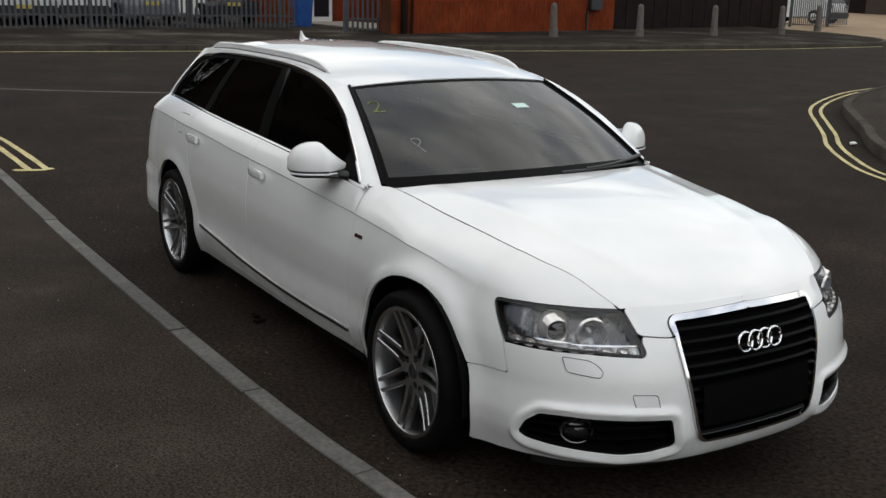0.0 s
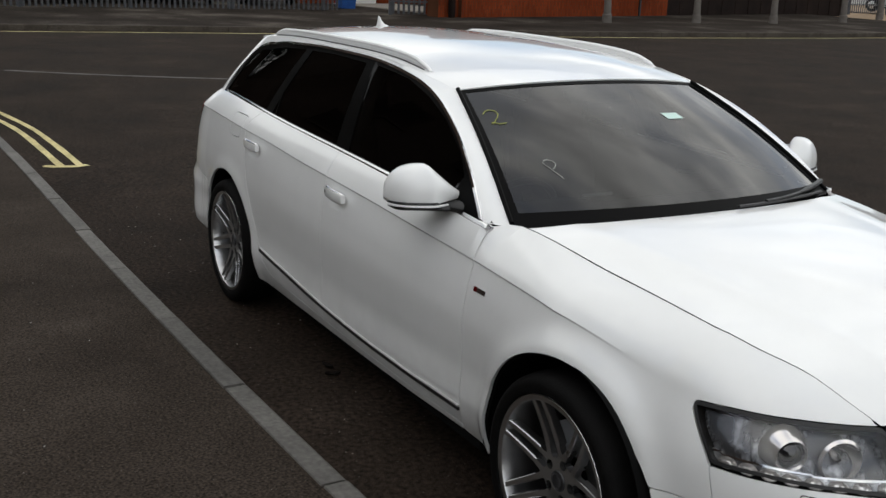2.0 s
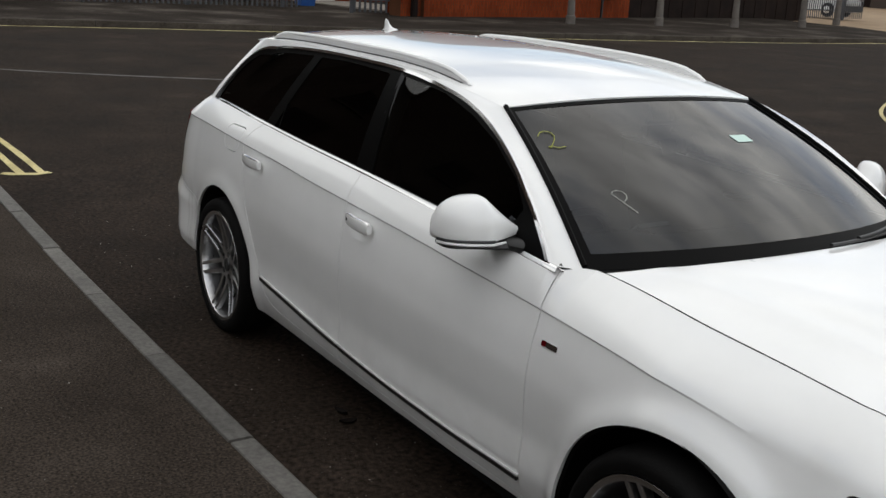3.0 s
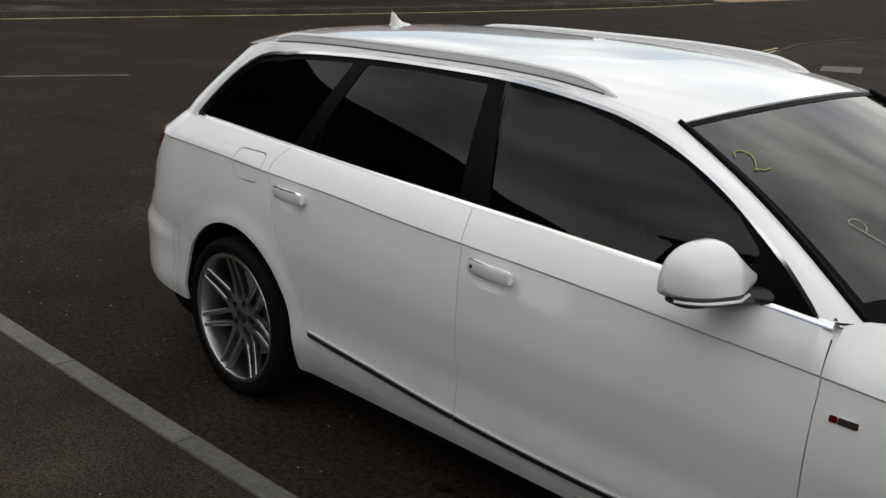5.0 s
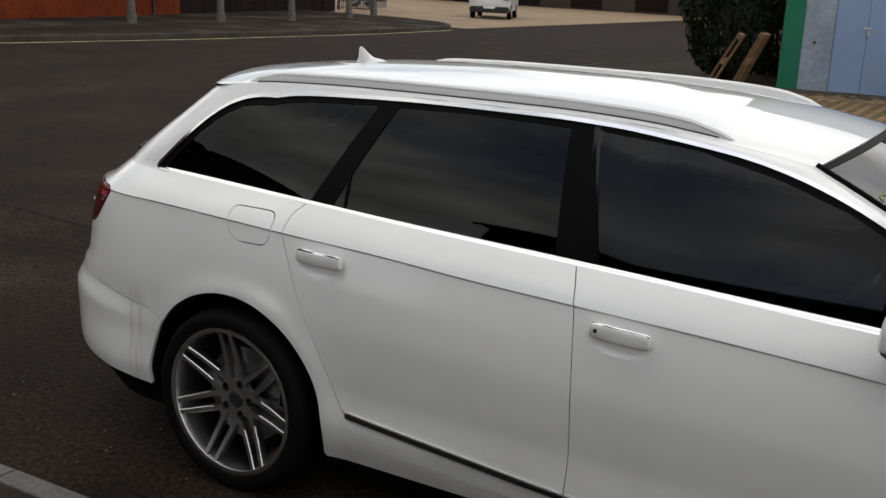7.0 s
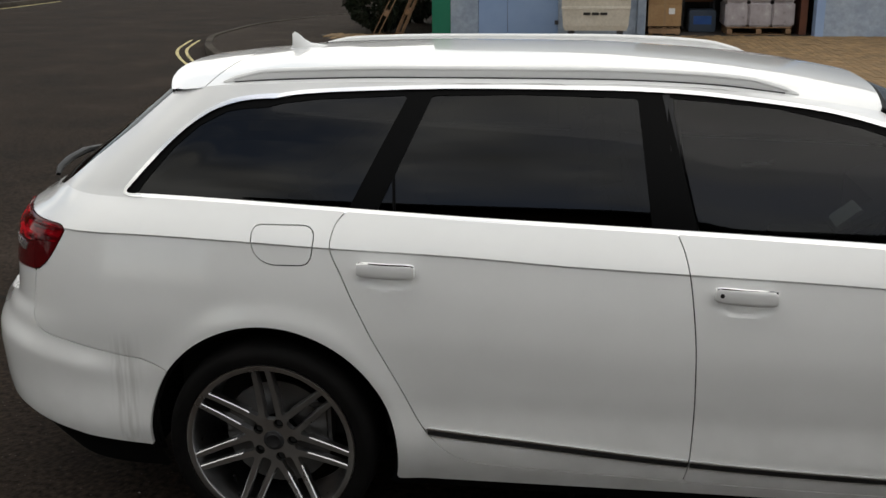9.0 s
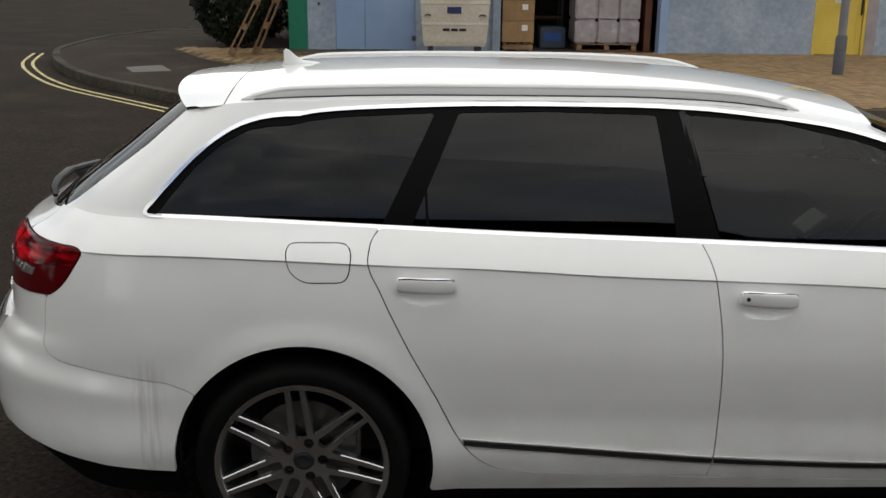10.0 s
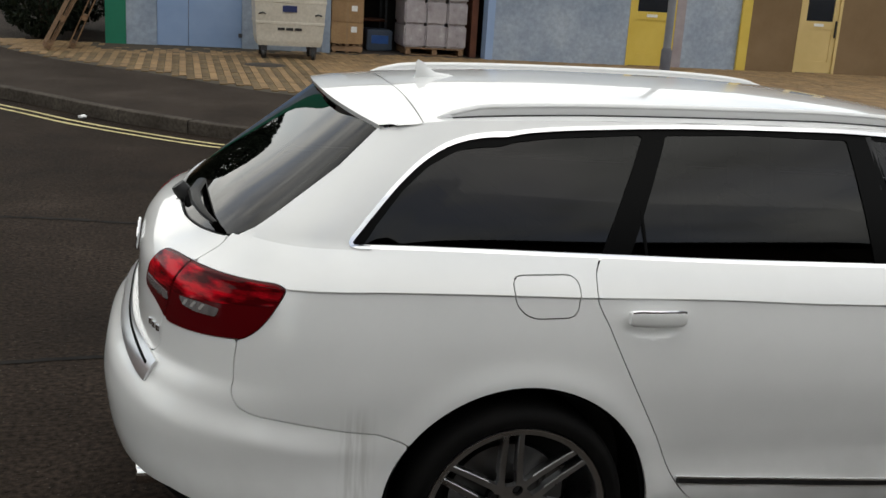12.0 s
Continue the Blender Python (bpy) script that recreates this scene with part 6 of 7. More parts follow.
def leaf_door(name, x0, x1, mat, label):
    d = thing(name, label, "door", kind="structure")
    slab("door_frame", x0, x0 + 0.06, FY - 0.01, FY + 0.12, FZ, FZ + 2.25, mat, d)
    slab("door_frame", x1 - 0.06, x1, FY - 0.01, FY + 0.12, FZ, FZ + 2.25, mat, d)
    slab("door_frame", x0 + 0.06, x1 - 0.06, FY - 0.01, FY + 0.12, FZ + 2.19, FZ + 2.25, mat, d)
    a, b = x0 + 0.065, x1 - 0.065
    slab("stile", a, a + 0.10, FY + 0.02, FY + 0.065, FZ + 0.02, FZ + 2.185, mat, d)
    slab("stile", b - 0.10, b, FY + 0.02, FY + 0.065, FZ + 0.02, FZ + 2.185, mat, d)
    slab("door_rail", a + 0.10, b - 0.10, FY + 0.02, FY + 0.065, FZ + 0.02, FZ + 0.24, mat, d)
    slab("door_rail", a + 0.10, b - 0.10, FY + 0.02, FY + 0.065, FZ + 0.88, FZ + 1.03, mat, d)
    slab("door_rail", a + 0.10, b - 0.10, FY + 0.02, FY + 0.065, FZ + 2.05, FZ + 2.185, mat, d)
    slab("door_panel", a + 0.10, b - 0.10, FY + 0.034, FY + 0.055, FZ + 0.24, FZ + 0.88, mat, d)
    slab("door_glass", a + 0.10, b - 0.10, FY + 0.036, FY + 0.05, FZ + 1.03, FZ + 2.05, DARK_GLASS, d)
    slab("letter_plate", (a + b) / 2 - 0.12, (a + b) / 2 + 0.10, FY + 0.008, FY + 0.02, FZ + 0.93, FZ + 0.985, SATIN, d, bevel=0.004)
    slab("pull_handle", b - 0.045, b - 0.02, FY - 0.02, FY + 0.02, FZ + 0.72, FZ + 1.05, BLACK, d, bevel=0.005)
    slab("kick_bar", a + 0.12, b - 0.12, FY + 0.012, FY + 0.02, FZ + 0.225, FZ + 0.25, mat, d)
    return d


leaf_door("door_1", 7.36, 8.31, DOOR_YELLOW, "bright yellow half-glazed entrance door")
leaf_door("door_2", 10.97, 11.90, DOOR_CREAM, "pale yellow half-glazed entrance door")
dd = thing("door_3", "pale blue steel double doors, shut", "door", kind="structure")
slab("door_leaf", -1.265, -0.748, FY + 0.03, FY + 0.08, FZ + 0.02, FZ + 2.34, BLUE_DOOR, dd, bevel=0.004)
slab("door_leaf", -0.740, 0.155, FY + 0.03, FY + 0.08, FZ + 0.02, FZ + 2.34, BLUE_DOOR, dd, bevel=0.004)
slab("hasp", -0.80, -0.69, FY + 0.005, FY + 0.03, FZ + 1.08, FZ + 1.12, SATIN, dd, bevel=0.003)
slab("padlock", -0.74, -0.69, FY - 0.01, FY + 0.02, FZ + 0.98, FZ + 1.07, SATIN, dd, bevel=0.006)
slab("hinge", 0.10, 0.17, FY + 0.0, FY + 0.03, FZ + 0.20, FZ + 0.27, STEEL, dd)
slab("hinge", 0.10, 0.17, FY + 0.0, FY + 0.03, FZ + 1.85, FZ + 1.92, STEEL, dd)
slab("wall_fitting", 9.15, 9.25, FY - 0.05, FY - 0.002, FZ + 1.52, FZ + 1.64, BLACK, None, "small black wall fitting on the blue front", "fitting", bevel=0.01)
slab("wall_fitting", -1.58, -1.54, FY - 0.04, FY - 0.002, FZ + 0.80, FZ + 0.84, BLACK, None, "small dark bracket on the painted wall", "bracket", bevel=0.005)

# waste container
BX, BY = 0.83, 14.25
wb = thing("waste_container", "cream steel waste container with a navy lid", "waste container")
rows = []
for z, w, d in ((0.22, 0.50, 0.40), (0.30, 0.525, 0.42), (0.56, 0.545, 0.45), (0.565, 0.553, 0.458), (0.60, 0.553, 0.458), (0.605, 0.547, 0.452), (0.90, 0.565, 0.48), (0.905, 0.573, 0.488), (0.94, 0.573, 0.488), (0.945, 0.567, 0.482), (1.16, 0.578, 0.50), (1.17, 0.60, 0.52), (1.24, 0.60, 0.52)):
    rows.append([(BX + sx * w, BY + sy_ * d, FZ + z) for sx, sy_ in ((-1, -1), (1, -1), (1, 1), (-1, 1))])
V, F = grid(rows, close=True)
F += [(3, 2, 1, 0)]
mesh("container_body", V, F, BIN_CREAM, wb, smooth=False)
lid_rows = []
for t in np.linspace(0, 1, 9):
    y = BY - 0.55 + 1.08 * t
    lid_rows.append([(BX + sx, y, FZ + z + 0.09 * math.sin(math.pi * t)) for sx, z in ((-0.64, 1.245), (-0.64, 1.295), (0.64, 1.295), (0.64, 1.245))])
V, F = grid(lid_rows, close=True)
F += [(0, 1, 2, 3), tuple(reversed(range(len(V) - 4, len(V))))]
mesh("container_lid", V, [tuple(reversed(f)) for f in F], NAVY, wb, "navy plastic lid", smooth=False)
for sx in (-1, 1):
    for sy_ in (-1, 1):
        c = mesh("castor", *moved(lathe([(0.0, -0.025), (0.07, -0.025), (0.078, 0.0), (0.07, 0.025), (0.0, 0.025)], 20), Matrix.Translation((BX + sx * 0.40, BY + sy_ * 0.32, FZ + 0.078)) @ pose(0, 0, 0, 0, 0, 70)), BLACK, wb)
        slab("castor_fork", BX + sx * 0.40 - 0.045, BX + sx * 0.40 + 0.045, BY + sy_ * 0.32 - 0.04, BY + sy_ * 0.32 + 0.04, FZ + 0.12, FZ + 0.235, STEEL, c)
for sx in (-1, 1):
    mesh("lift_handle", *tube([(BX + sx * 0.50, BY - 0.475, FZ + 0.72), (BX + sx * 0.44, BY - 0.51, FZ + 0.74), (BX + sx * 0.40, BY - 0.475, FZ + 0.72)], 0.012, 8), STEEL, wb)
slab("printed_emblem", BX - 0.13, BX + 0.10, BY - 0.482, BY - 0.476, FZ + 0.76, FZ + 0.86, NAVY, wb, "plain navy emblem shape", bevel=0.002)
for z_, w_ in ((1.00, 0.28), (0.47, 0.20)):
    for k_ in range(3):
        slab("lettering_bar", BX - w_ + k_ * w_ * 0.68, BX - w_ + k_ * w_ * 0.68 + w_ * 0.56, BY - 0.505 if z_ > 0.9 else BY - 0.452, BY - 0.49 if z_ > 0.9 else BY - 0.436, FZ + z_, FZ + z_ + 0.042, BLACK, wb)

# cardboard boxes, wrapped pallet load, crates, timber in the store
def carton(x, y, z, w, d, h, label="brown cardboard carton stacked on others"):
    c = thing("carton", label, "cardboard box", "cartons in the store")
    slab("carton_body", x, x + w, y, y + d, z, z + h, CARD, c, bevel=0.006)
    slab("packing_tape", x + w * 0.46, x + w * 0.54, y - 0.001, y + 0.001, z + 0.002, z + h - 0.002, vary(material("packing_tape", (0.30, 0.19, 0.09), 0.3), [(0.3, (0.26, 0.16, 0.08)), (0.7, (0.33, 0.21, 0.10))], 5), c)
    slab("carton_label", x + w * 0.62, x + w * 0.80, y - 0.002, y, z + h * 0.55, z + h * 0.82, UPVC, c)
    return c


def pallet(name, m, label, group="pallets"):
    p = thing(name, label, "pallet", group)
    for k in range(5):
        mesh("pallet_board", *moved(box(0, -0.40 + 0.2 * k, 0.133, 1.10, 0.10, 0.018, 0.002), m), TIMBER, p, smooth=False)
    for k in range(3):
        mesh("pallet_block", *moved(box(-0.50 + 0.5 * k, 0, 0.07, 0.09, 0.92, 0.085, 0.003), m), TIMBER, p, smooth=False)
    for k in range(3):
        mesh("pallet_board", *moved(box(0, -0.38 + 0.38 * k, 0.014, 1.10, 0.10, 0.018, 0.002), m), TIMBER, p, smooth=False)
    return p


pallet("pallet", Matrix.Translation((2.03, 15.95, FZ + 0.008)) @ pose(0, 0, 0, 0, 0, 90) @ Matrix.Diagonal((0.75, 0.6, 1, 1)), "small wooden pallet under the cartons")
zz = FZ + 0.16
for h_ in (0.38, 0.36, 0.34, 0.34, 0.36):
    carton(1.74, 15.62, zz, 0.58, 0.6, h_)
    zz += h_ + 0.003
carton(1.74, 16.3, FZ + 0.01, 0.6, 0.6, 0.5)
pallet("pallet", Matrix.Translation((3.66, 16.05, FZ + 0.008)), "wooden pallet under a wrapped load")
load = thing("wrapped_load", "stack of goods in clear shrink wrap on a pallet", "pallet load")
for k_ in range(3):
    for j_ in range(4):
        slab("wrapped_pack", 3.07 + 0.395 * k_ + random.uniform(-0.006, 0.006), 3.07 + 0.395 * (k_ + 1) - 0.004, 15.60 + random.uniform(-0.015, 0.01), 16.5, FZ + 0.155 + 0.42 * j_, FZ + 0.155 + 0.42 * (j_ + 1) - 0.003, WRAP, load, bevel=0.03)
crate = thing("plastic_crate", "blue-grey plastic crate on the store floor", "crate")
slab("crate_body", 2.50, 2.98, 16.2, 16.8, FZ + 0.012, FZ + 0.40, material("slate_plastic", (0.05, 0.07, 0.10), 0.5), crate, bevel=0.02)
slab("crate_label", 2.58, 2.90, 16.19, 16.2, FZ + 0.15, FZ + 0.30, BLUE, crate)
shelf = thing("storage_rack", "dark loaded storage rack at the back of the store", "rack")
for z_ in (0.5, 1.1, 1.7, 2.3):
    slab("rack_shelf", 2.45, 3.05, 17.2, 17.8, FZ + z_, FZ + z_ + 0.04, RUST_WOOD, shelf)
for x_ in (2.45, 3.01):
    for y_ in (17.2, 17.76):
        slab("rack_post", x_, x_ + 0.04, y_, y_ + 0.04, FZ + 0.006, FZ + 2.6, STEEL, shelf)
slab("timber_door_edge", 4.36, 4.48, FY + 0.3, FY + 1.1, FZ + 0.006, FZ + 2.6, RUST_WOOD, None, "reddish timber leaf folded back in the bay", "door leaf", bevel=0.006)

# street pole, manhole, litter
pole = thing("street_pole", "grey painted steel street pole", "street pole")
mesh("pole_shaft", *tube([(6.55, 12.0, 0.70), (6.55, 12.0, 6.0)], 0.062, 20), POLE_GREY, pole)
mesh("pole_base", *tube([(6.55, 12.0, 0.118), (6.55, 12.0, 0.68), (6.55, 12.0, 0.72)], [0.085, 0.085, 0.063], 20), vary(material("dark_pole_paint", rough=0.6), [(0.3, (0.07, 0.07, 0.085)), (0.7, (0.10, 0.10, 0.12))], 5), pole)
mh = thing("manhole_cover", "dark iron manhole cover in the block paving", "manhole cover")
mesh("cover_plate", *flipped(lathe_at([(0.0, -0.006), (0.27, -0.006), (0.275, -0.003), (0.30, -0.003), (0.31, 0.004)], Vector((0.36, 12.75, 0.136)), Vector((0, 0, 1)), 40)), IRON, mh)
lit = thing("litter", "crumpled scrap of white paper in the gutter", "litter")
bm = bmesh.new()
bmesh.ops.create_icosphere(bm, subdivisions=2, radius=0.036)
for v in bm.verts:
    v.co = Vector((v.co.x * 1.3, v.co.y, max(0.0, v.co.z * 0.7 + 0.02))) * (1 + 0.35 * noise.noise(v.co * 60))
me_ = bpy.data.meshes.new("paper_scrap")
bm.to_mesh(me_)
bm.free()
me_.materials.append(UPVC)
ob_ = new("paper_scrap", me_)
ob_.parent, ob_.location = lit, (-1.86, 7.90, 0.001)

# dead leaves and loose chippings by the kerb
DEAD_LEAF = material("dead_leaf", (0.008, 0.006, 0.005), 0.8, spec=0.1)
for x_, y_, a_ in ((1.07, -0.812, 20), (1.165, -0.828, 75)):
    lf = thing("fallen_leaf", "dark curled dead leaf on the asphalt", "leaf", "dead leaves")
    rows = [[(0.035 * u, 0.018 * w * (1 - u * u), 0.004 + 0.010 * w * w + 0.006 * u * u) for w in (-1, -0.5, 0, 0.5, 1)] for u in (-1, -0.6, 0, 0.6, 1)]
    o_ = mesh("leaf_blade", *grid(rows), DEAD_LEAF, lf)
    lf.matrix_basis = Matrix.Translation((x_, y_, 0.001)) @ pose(0, 0, 0, 0, 0, a_)
rnd_ = random.Random(8)
V, F = [], []
for _ in range(120):
    x_, y_ = rnd_.uniform(-3.5, 4.6), -1.08 + abs(rnd_.gauss(0, 0.22)) if rnd_.random() < 0.7 else rnd_.uniform(-1.0, 0.2) - 0.3
    if rnd_.random() < 0.35:
        y_ = rnd_.uniform(-2.6, -1.4)
    z_ = 0.046 if y_ < -1.35 else 0.001
    r_ = rnd_.uniform(0.0015, 0.0042)
    k_ = len(V)
    V += [(x_ + r_ * 1.3, y_, z_ + r_ * 0.6), (x_, y_ + r_, z_ + r_ * 0.5), (x_ - r_, y_, z_ + r_ * 0.6), (x_, y_ - r_ * 1.2, z_ + r_ * 0.5), (x_, y_, z_ + r_ * 1.4), (x_, y_, z_)]
    F += [(k_, k_ + 1, k_ + 4), (k_ + 1, k_ + 2, k_ + 4), (k_ + 2, k_ + 3, k_ + 4), (k_ + 3, k_, k_ + 4), (k_ + 1, k_, k_ + 5), (k_ + 2, k_ + 1, k_ + 5), (k_ + 3, k_ + 2, k_ + 5), (k_, k_ + 3, k_ + 5)]
tagged(mesh("chippings", V, F, vary(material("pale_chipping", rough=0.8), [(0.3, (0.12, 0.11, 0.10)), (0.7, (0.36, 0.34, 0.31))], 9), smooth=False), "pale loose stone chippings scattered along the kerb", "chippings", kind="stuff")

# bollards on the far pavement
first = None
for x_, y_, h_ in ((-19.2, 16.6, 1.0), (-19.2, 20.0, 1.0), (-19.15, 23.2, 1.0), (-19.8, 27.2, 1.0), (-21.5, 31.2, 0.95)):
    z_ = rise(x_) + 0.115
    if first is None:
        first = thing("bollard", "weathered concrete bollard on the pavement", "bollard", "bollards in front of the workshop")
        mesh("bollard_post", *lathe_at([(0.0, -1.0), (0.05, -0.985), (0.085, -0.94), (0.095, -0.88), (0.115, 0.0)], Vector((0, 0, 0)), Vector((0, 0, 1)), 20), POST, first)
        mesh("bollard_collar", *lathe_at([(0.115, -0.25), (0.135, -0.23), (0.140, 0.0)], Vector((0, 0, 0)), Vector((0, 0, 1)), 20), POST, first)
        first.matrix_basis = Matrix.Translation((x_, y_, z_)) @ pose(0, 0, 0, 1.5, 0, 0)
    else:
        copy_thing(first, Matrix.Translation((x_, y_, z_)) @ pose(0, 0, 0, random.uniform(-2, 2), random.uniform(-2, 2), 0))
# ---- far street: workshop, garage, palisade fence, parked vehicles ----
def wall_pose(x0, y0, x1, y1, z):
    """A frame with its x axis along the wall from (x0, y0) to (x1, y1), y pointing back."""
    return Matrix.Translation((x0, y0, z)) @ pose(0, 0, 0, 0, 0, math.degrees(math.atan2(y1 - y0, x1 - x0)))


def put(name, m, x0, x1, y0, y1, z0, z1, mat, parent=None, bevel=0.0, label=""):
    ob = mesh(name, *box((x0 + x1) / 2, (y0 + y1) / 2, (z0 + z1) / 2, x1 - x0, y1 - y0, z1 - z0, bevel), mat, parent, label, smooth=bool(bevel))
    ob.matrix_basis = m
    return ob


W0, W1 = (-20.9, 12.75), (-22.7, 21.9)
WM = wall_pose(*W0, *W1, rise(-21.5) + 0.115)
WL = math.hypot(W1[0] - W0[0], W1[1] - W0[1])
shop = thing("wall_brick_workshop", "red brick workshop front with white windows", "building", kind="structure")
wins = ((1.05, 3.1), (4.55, 5.65))
z_sill, z_head = 1.22, 2.45
xs = [0.0, wins[0][0], wins[0][1], wins[1][0], wins[1][1], WL]
for a, b, hole in ((xs[0], xs[1], 0), (xs[1], xs[2], 1), (xs[2], xs[3], 0), (xs[3], xs[4], 1), (xs[4], xs[5], 0)):
    if hole:
        put("wall_section", WM, a, b, 0, 0.3, -0.1, z_sill, BRICK, shop)
        put("wall_section", WM, a, b, 0, 0.3, z_head, 5.0, BRICK, shop)
    else:
        put("wall_section", WM, a, b, 0, 0.3, -0.1, 5.0, BRICK, shop)
put("end_wall", WM, -0.01, 0.29, 0.3, 1.6, -0.1, 5.0, BRICK, shop)
for i_, (a, b) in enumerate(wins):
    w_ = thing("window_%d" % (i_ + 1), "white plastic window in the brick wall", "window", kind="structure")
    for x0, x1, z0, z1 in ((a, a + 0.07, z_sill, z_head), (b - 0.07, b, z_sill, z_head), (a, b, z_sill, z_sill + 0.07), (a, b, z_head - 0.07, z_head)):
        put("window_frame", WM, x0 + 0.002, x1 - 0.002, 0.05, 0.12, z0 + 0.001, z1 - 0.001, UPVC, w_)
    if b - a > 1.5:
        put("mullion", WM, (a + b) / 2 + 0.15, (a + b) / 2 + 0.22, 0.052, 0.118, z_sill + 0.07, z_head - 0.07, UPVC, w_)
    put("pane", WM, a + 0.07, b - 0.07, 0.08, 0.09, z_sill + 0.07, z_head - 0.07, DARK_GLASS, w_)
    put("window_sill", WM, a - 0.08, b + 0.08, -0.06, 0.05, z_sill - 0.07, z_sill - 0.001, UPVC, w_, 0.006)
sg = thing("wall_sign", "blue sign board with white lettering bars", "sign")
put("sign_board", WM, 3.35, 4.45, -0.03, -0.002, 1.55, 2.1, BLUE, sg, 0.004)
for k_ in range(4):
    put("lettering_bar", WM, 3.50 + 0.22 * k_, 3.66 + 0.22 * k_, -0.036, -0.03, 1.62, 1.70, UPVC, sg)
bx = thing("wall_cabinet", "dark meter cabinet on the brick wall", "meter cabinet")
put("cabinet_box", WM, 7.85, 8.45, -0.18, -0.002, 0.70, 1.55, BLACK, bx, 0.01)
put("cable_duct", WM, 7.80, 7.86, -0.06, -0.002, 0.0, 0.70, BLACK, bx)
dp = thing("downpipe", "dark cast downpipe at the building corner", "downpipe")
put("pipe_run", WM, -0.42, -0.24, -0.05, 0.12, -0.02, 5.0, GARAGE, dp, 0.03)
put("corner_pier", WM, -0.75, -0.012, 0.13, 0.6, -0.1, 5.0, BRICK, shop)
G0, G1 = W1, (-25.2, 33.8)
GM = wall_pose(*G0, *G1, rise(-23.5) + 0.115)
GL = math.hypot(G1[0] - G0[0], G1[1] - G0[1])
gar = thing("garage_front", "dark brown ribbed garage doors, shut", "garage door", kind="structure")
k_ = 0.0
while k_ < GL - 0.05:
    put("door_slat", GM, k_ + 0.003, min(k_ + 0.42, GL) - 0.003, 0.10 + 0.02 * (int(k_ / 0.42) % 2), 0.2, -0.1, 4.6, GARAGE, gar)
    k_ += 0.42
put("garage_lintel", GM, 0.0, GL, -0.02, 0.3, 4.6, 5.2, GARAGE, gar)
# recessed entrance with a white door behind the fence line
EM = wall_pose(-27.2, 10.6, -28.4, 17.0, rise(-27.5) + 0.12)
ent = thing("wall_brick_entrance", "red brick wall set back behind the gate", "building", kind="structure")
put("wall_section", EM, -0.3, 1.95, 0, 0.3, -0.1, 5.0, BRICK, ent)
put("wall_section", EM, 2.85, 6.5, 0, 0.3, -0.1, 5.0, BRICK, ent)
put("wall_section", EM, 1.95, 2.85, 0, 0.3, 2.2, 5.0, BRICK, ent)
dr = thing("door_4", "white framed glazed entrance door", "door", kind="structure")
for x0, x1, z0, z1 in ((1.955, 2.07, 0, 2.19), (2.73, 2.845, 0, 2.19), (2.07, 2.73, 0, 0.16), (2.07, 2.73, 2.05, 2.19)):
    put("door_frame", EM, x0, x1, 0.02, 0.10, z0, z1, UPVC, dr)
put("door_glass", EM, 2.07, 2.73, 0.05, 0.06, 0.16, 2.05, DARK_GLASS, dr)
put("door_pull", EM, 2.66, 2.70, -0.02, 0.02, 1.05, 1.35, UPVC, dr, 0.005)
put("doorstep_slab", EM, 1.0, 3.6, -4.6, 0.0, -0.10, 0.005, CONCRETE, ent)

# palisade fence: pales on two rails
def palisade(name, x0, y0, x1, y1, z, label, height=2.1):
    m = wall_pose(x0, y0, x1, y1, z)
    n_ = math.hypot(x1 - x0, y1 - y0)
    f_ = thing(name, label, "fence")
    for zr in (0.36, height - 0.35):
        put("fence_rail", m, 0, n_, 0.012, 0.055, zr - 0.025, zr + 0.025, STEEL, f_)
    h_ = height
    prof = [(-0.034, 0.004), (-0.022, -0.012), (0.0, -0.004), (0.022, -0.012), (0.034, 0.004)]
    V = [(x, y, zz) for zz in (0.02, h_ - 0.10) for x, y in prof] + [(0, -0.004, h_)]
    F = [(i, i + 1, i + 6, i + 5) for i in range(4)] + [(5 + i, 6 + i, 10) for i in range(4)]
    pale = bpy.data.meshes.new("pale")
    pale.from_pydata(V, [], F)
    pale.materials.append(STEEL)
    k = 0.07
    while k < n_:
        o = new("pale", pale)
        o.parent, o.matrix_basis = f_, m @ Matrix.Translation((k, 0, 0)) @ pose(0, 0, 0, 0, random.uniform(-0.7, 0.7), 0)
        k += 0.1475
    k = 0.0
    while k < n_ + 0.1:
        put("fence_post", m, k - 0.05, k + 0.05, 0.06, 0.16, -0.05, h_ - 0.05, STEEL, f_)
        k += 2.75
    return f_


zf = rise(-23.6) + 0.12
palisade("palisade_fence", -23.78, -6.8, -23.5, 10.15, zf, "grey galvanised steel palisade fence")
palisade("palisade_gate", -21.75, 10.95, -21.25, 12.35, zf, "narrow steel palisade gate beside the workshop")
palisade("palisade_fence", -25.3, 34.2, -25.65, 38.3, rise(-25.4) + 0.12, "grey steel palisade fence past the garage")


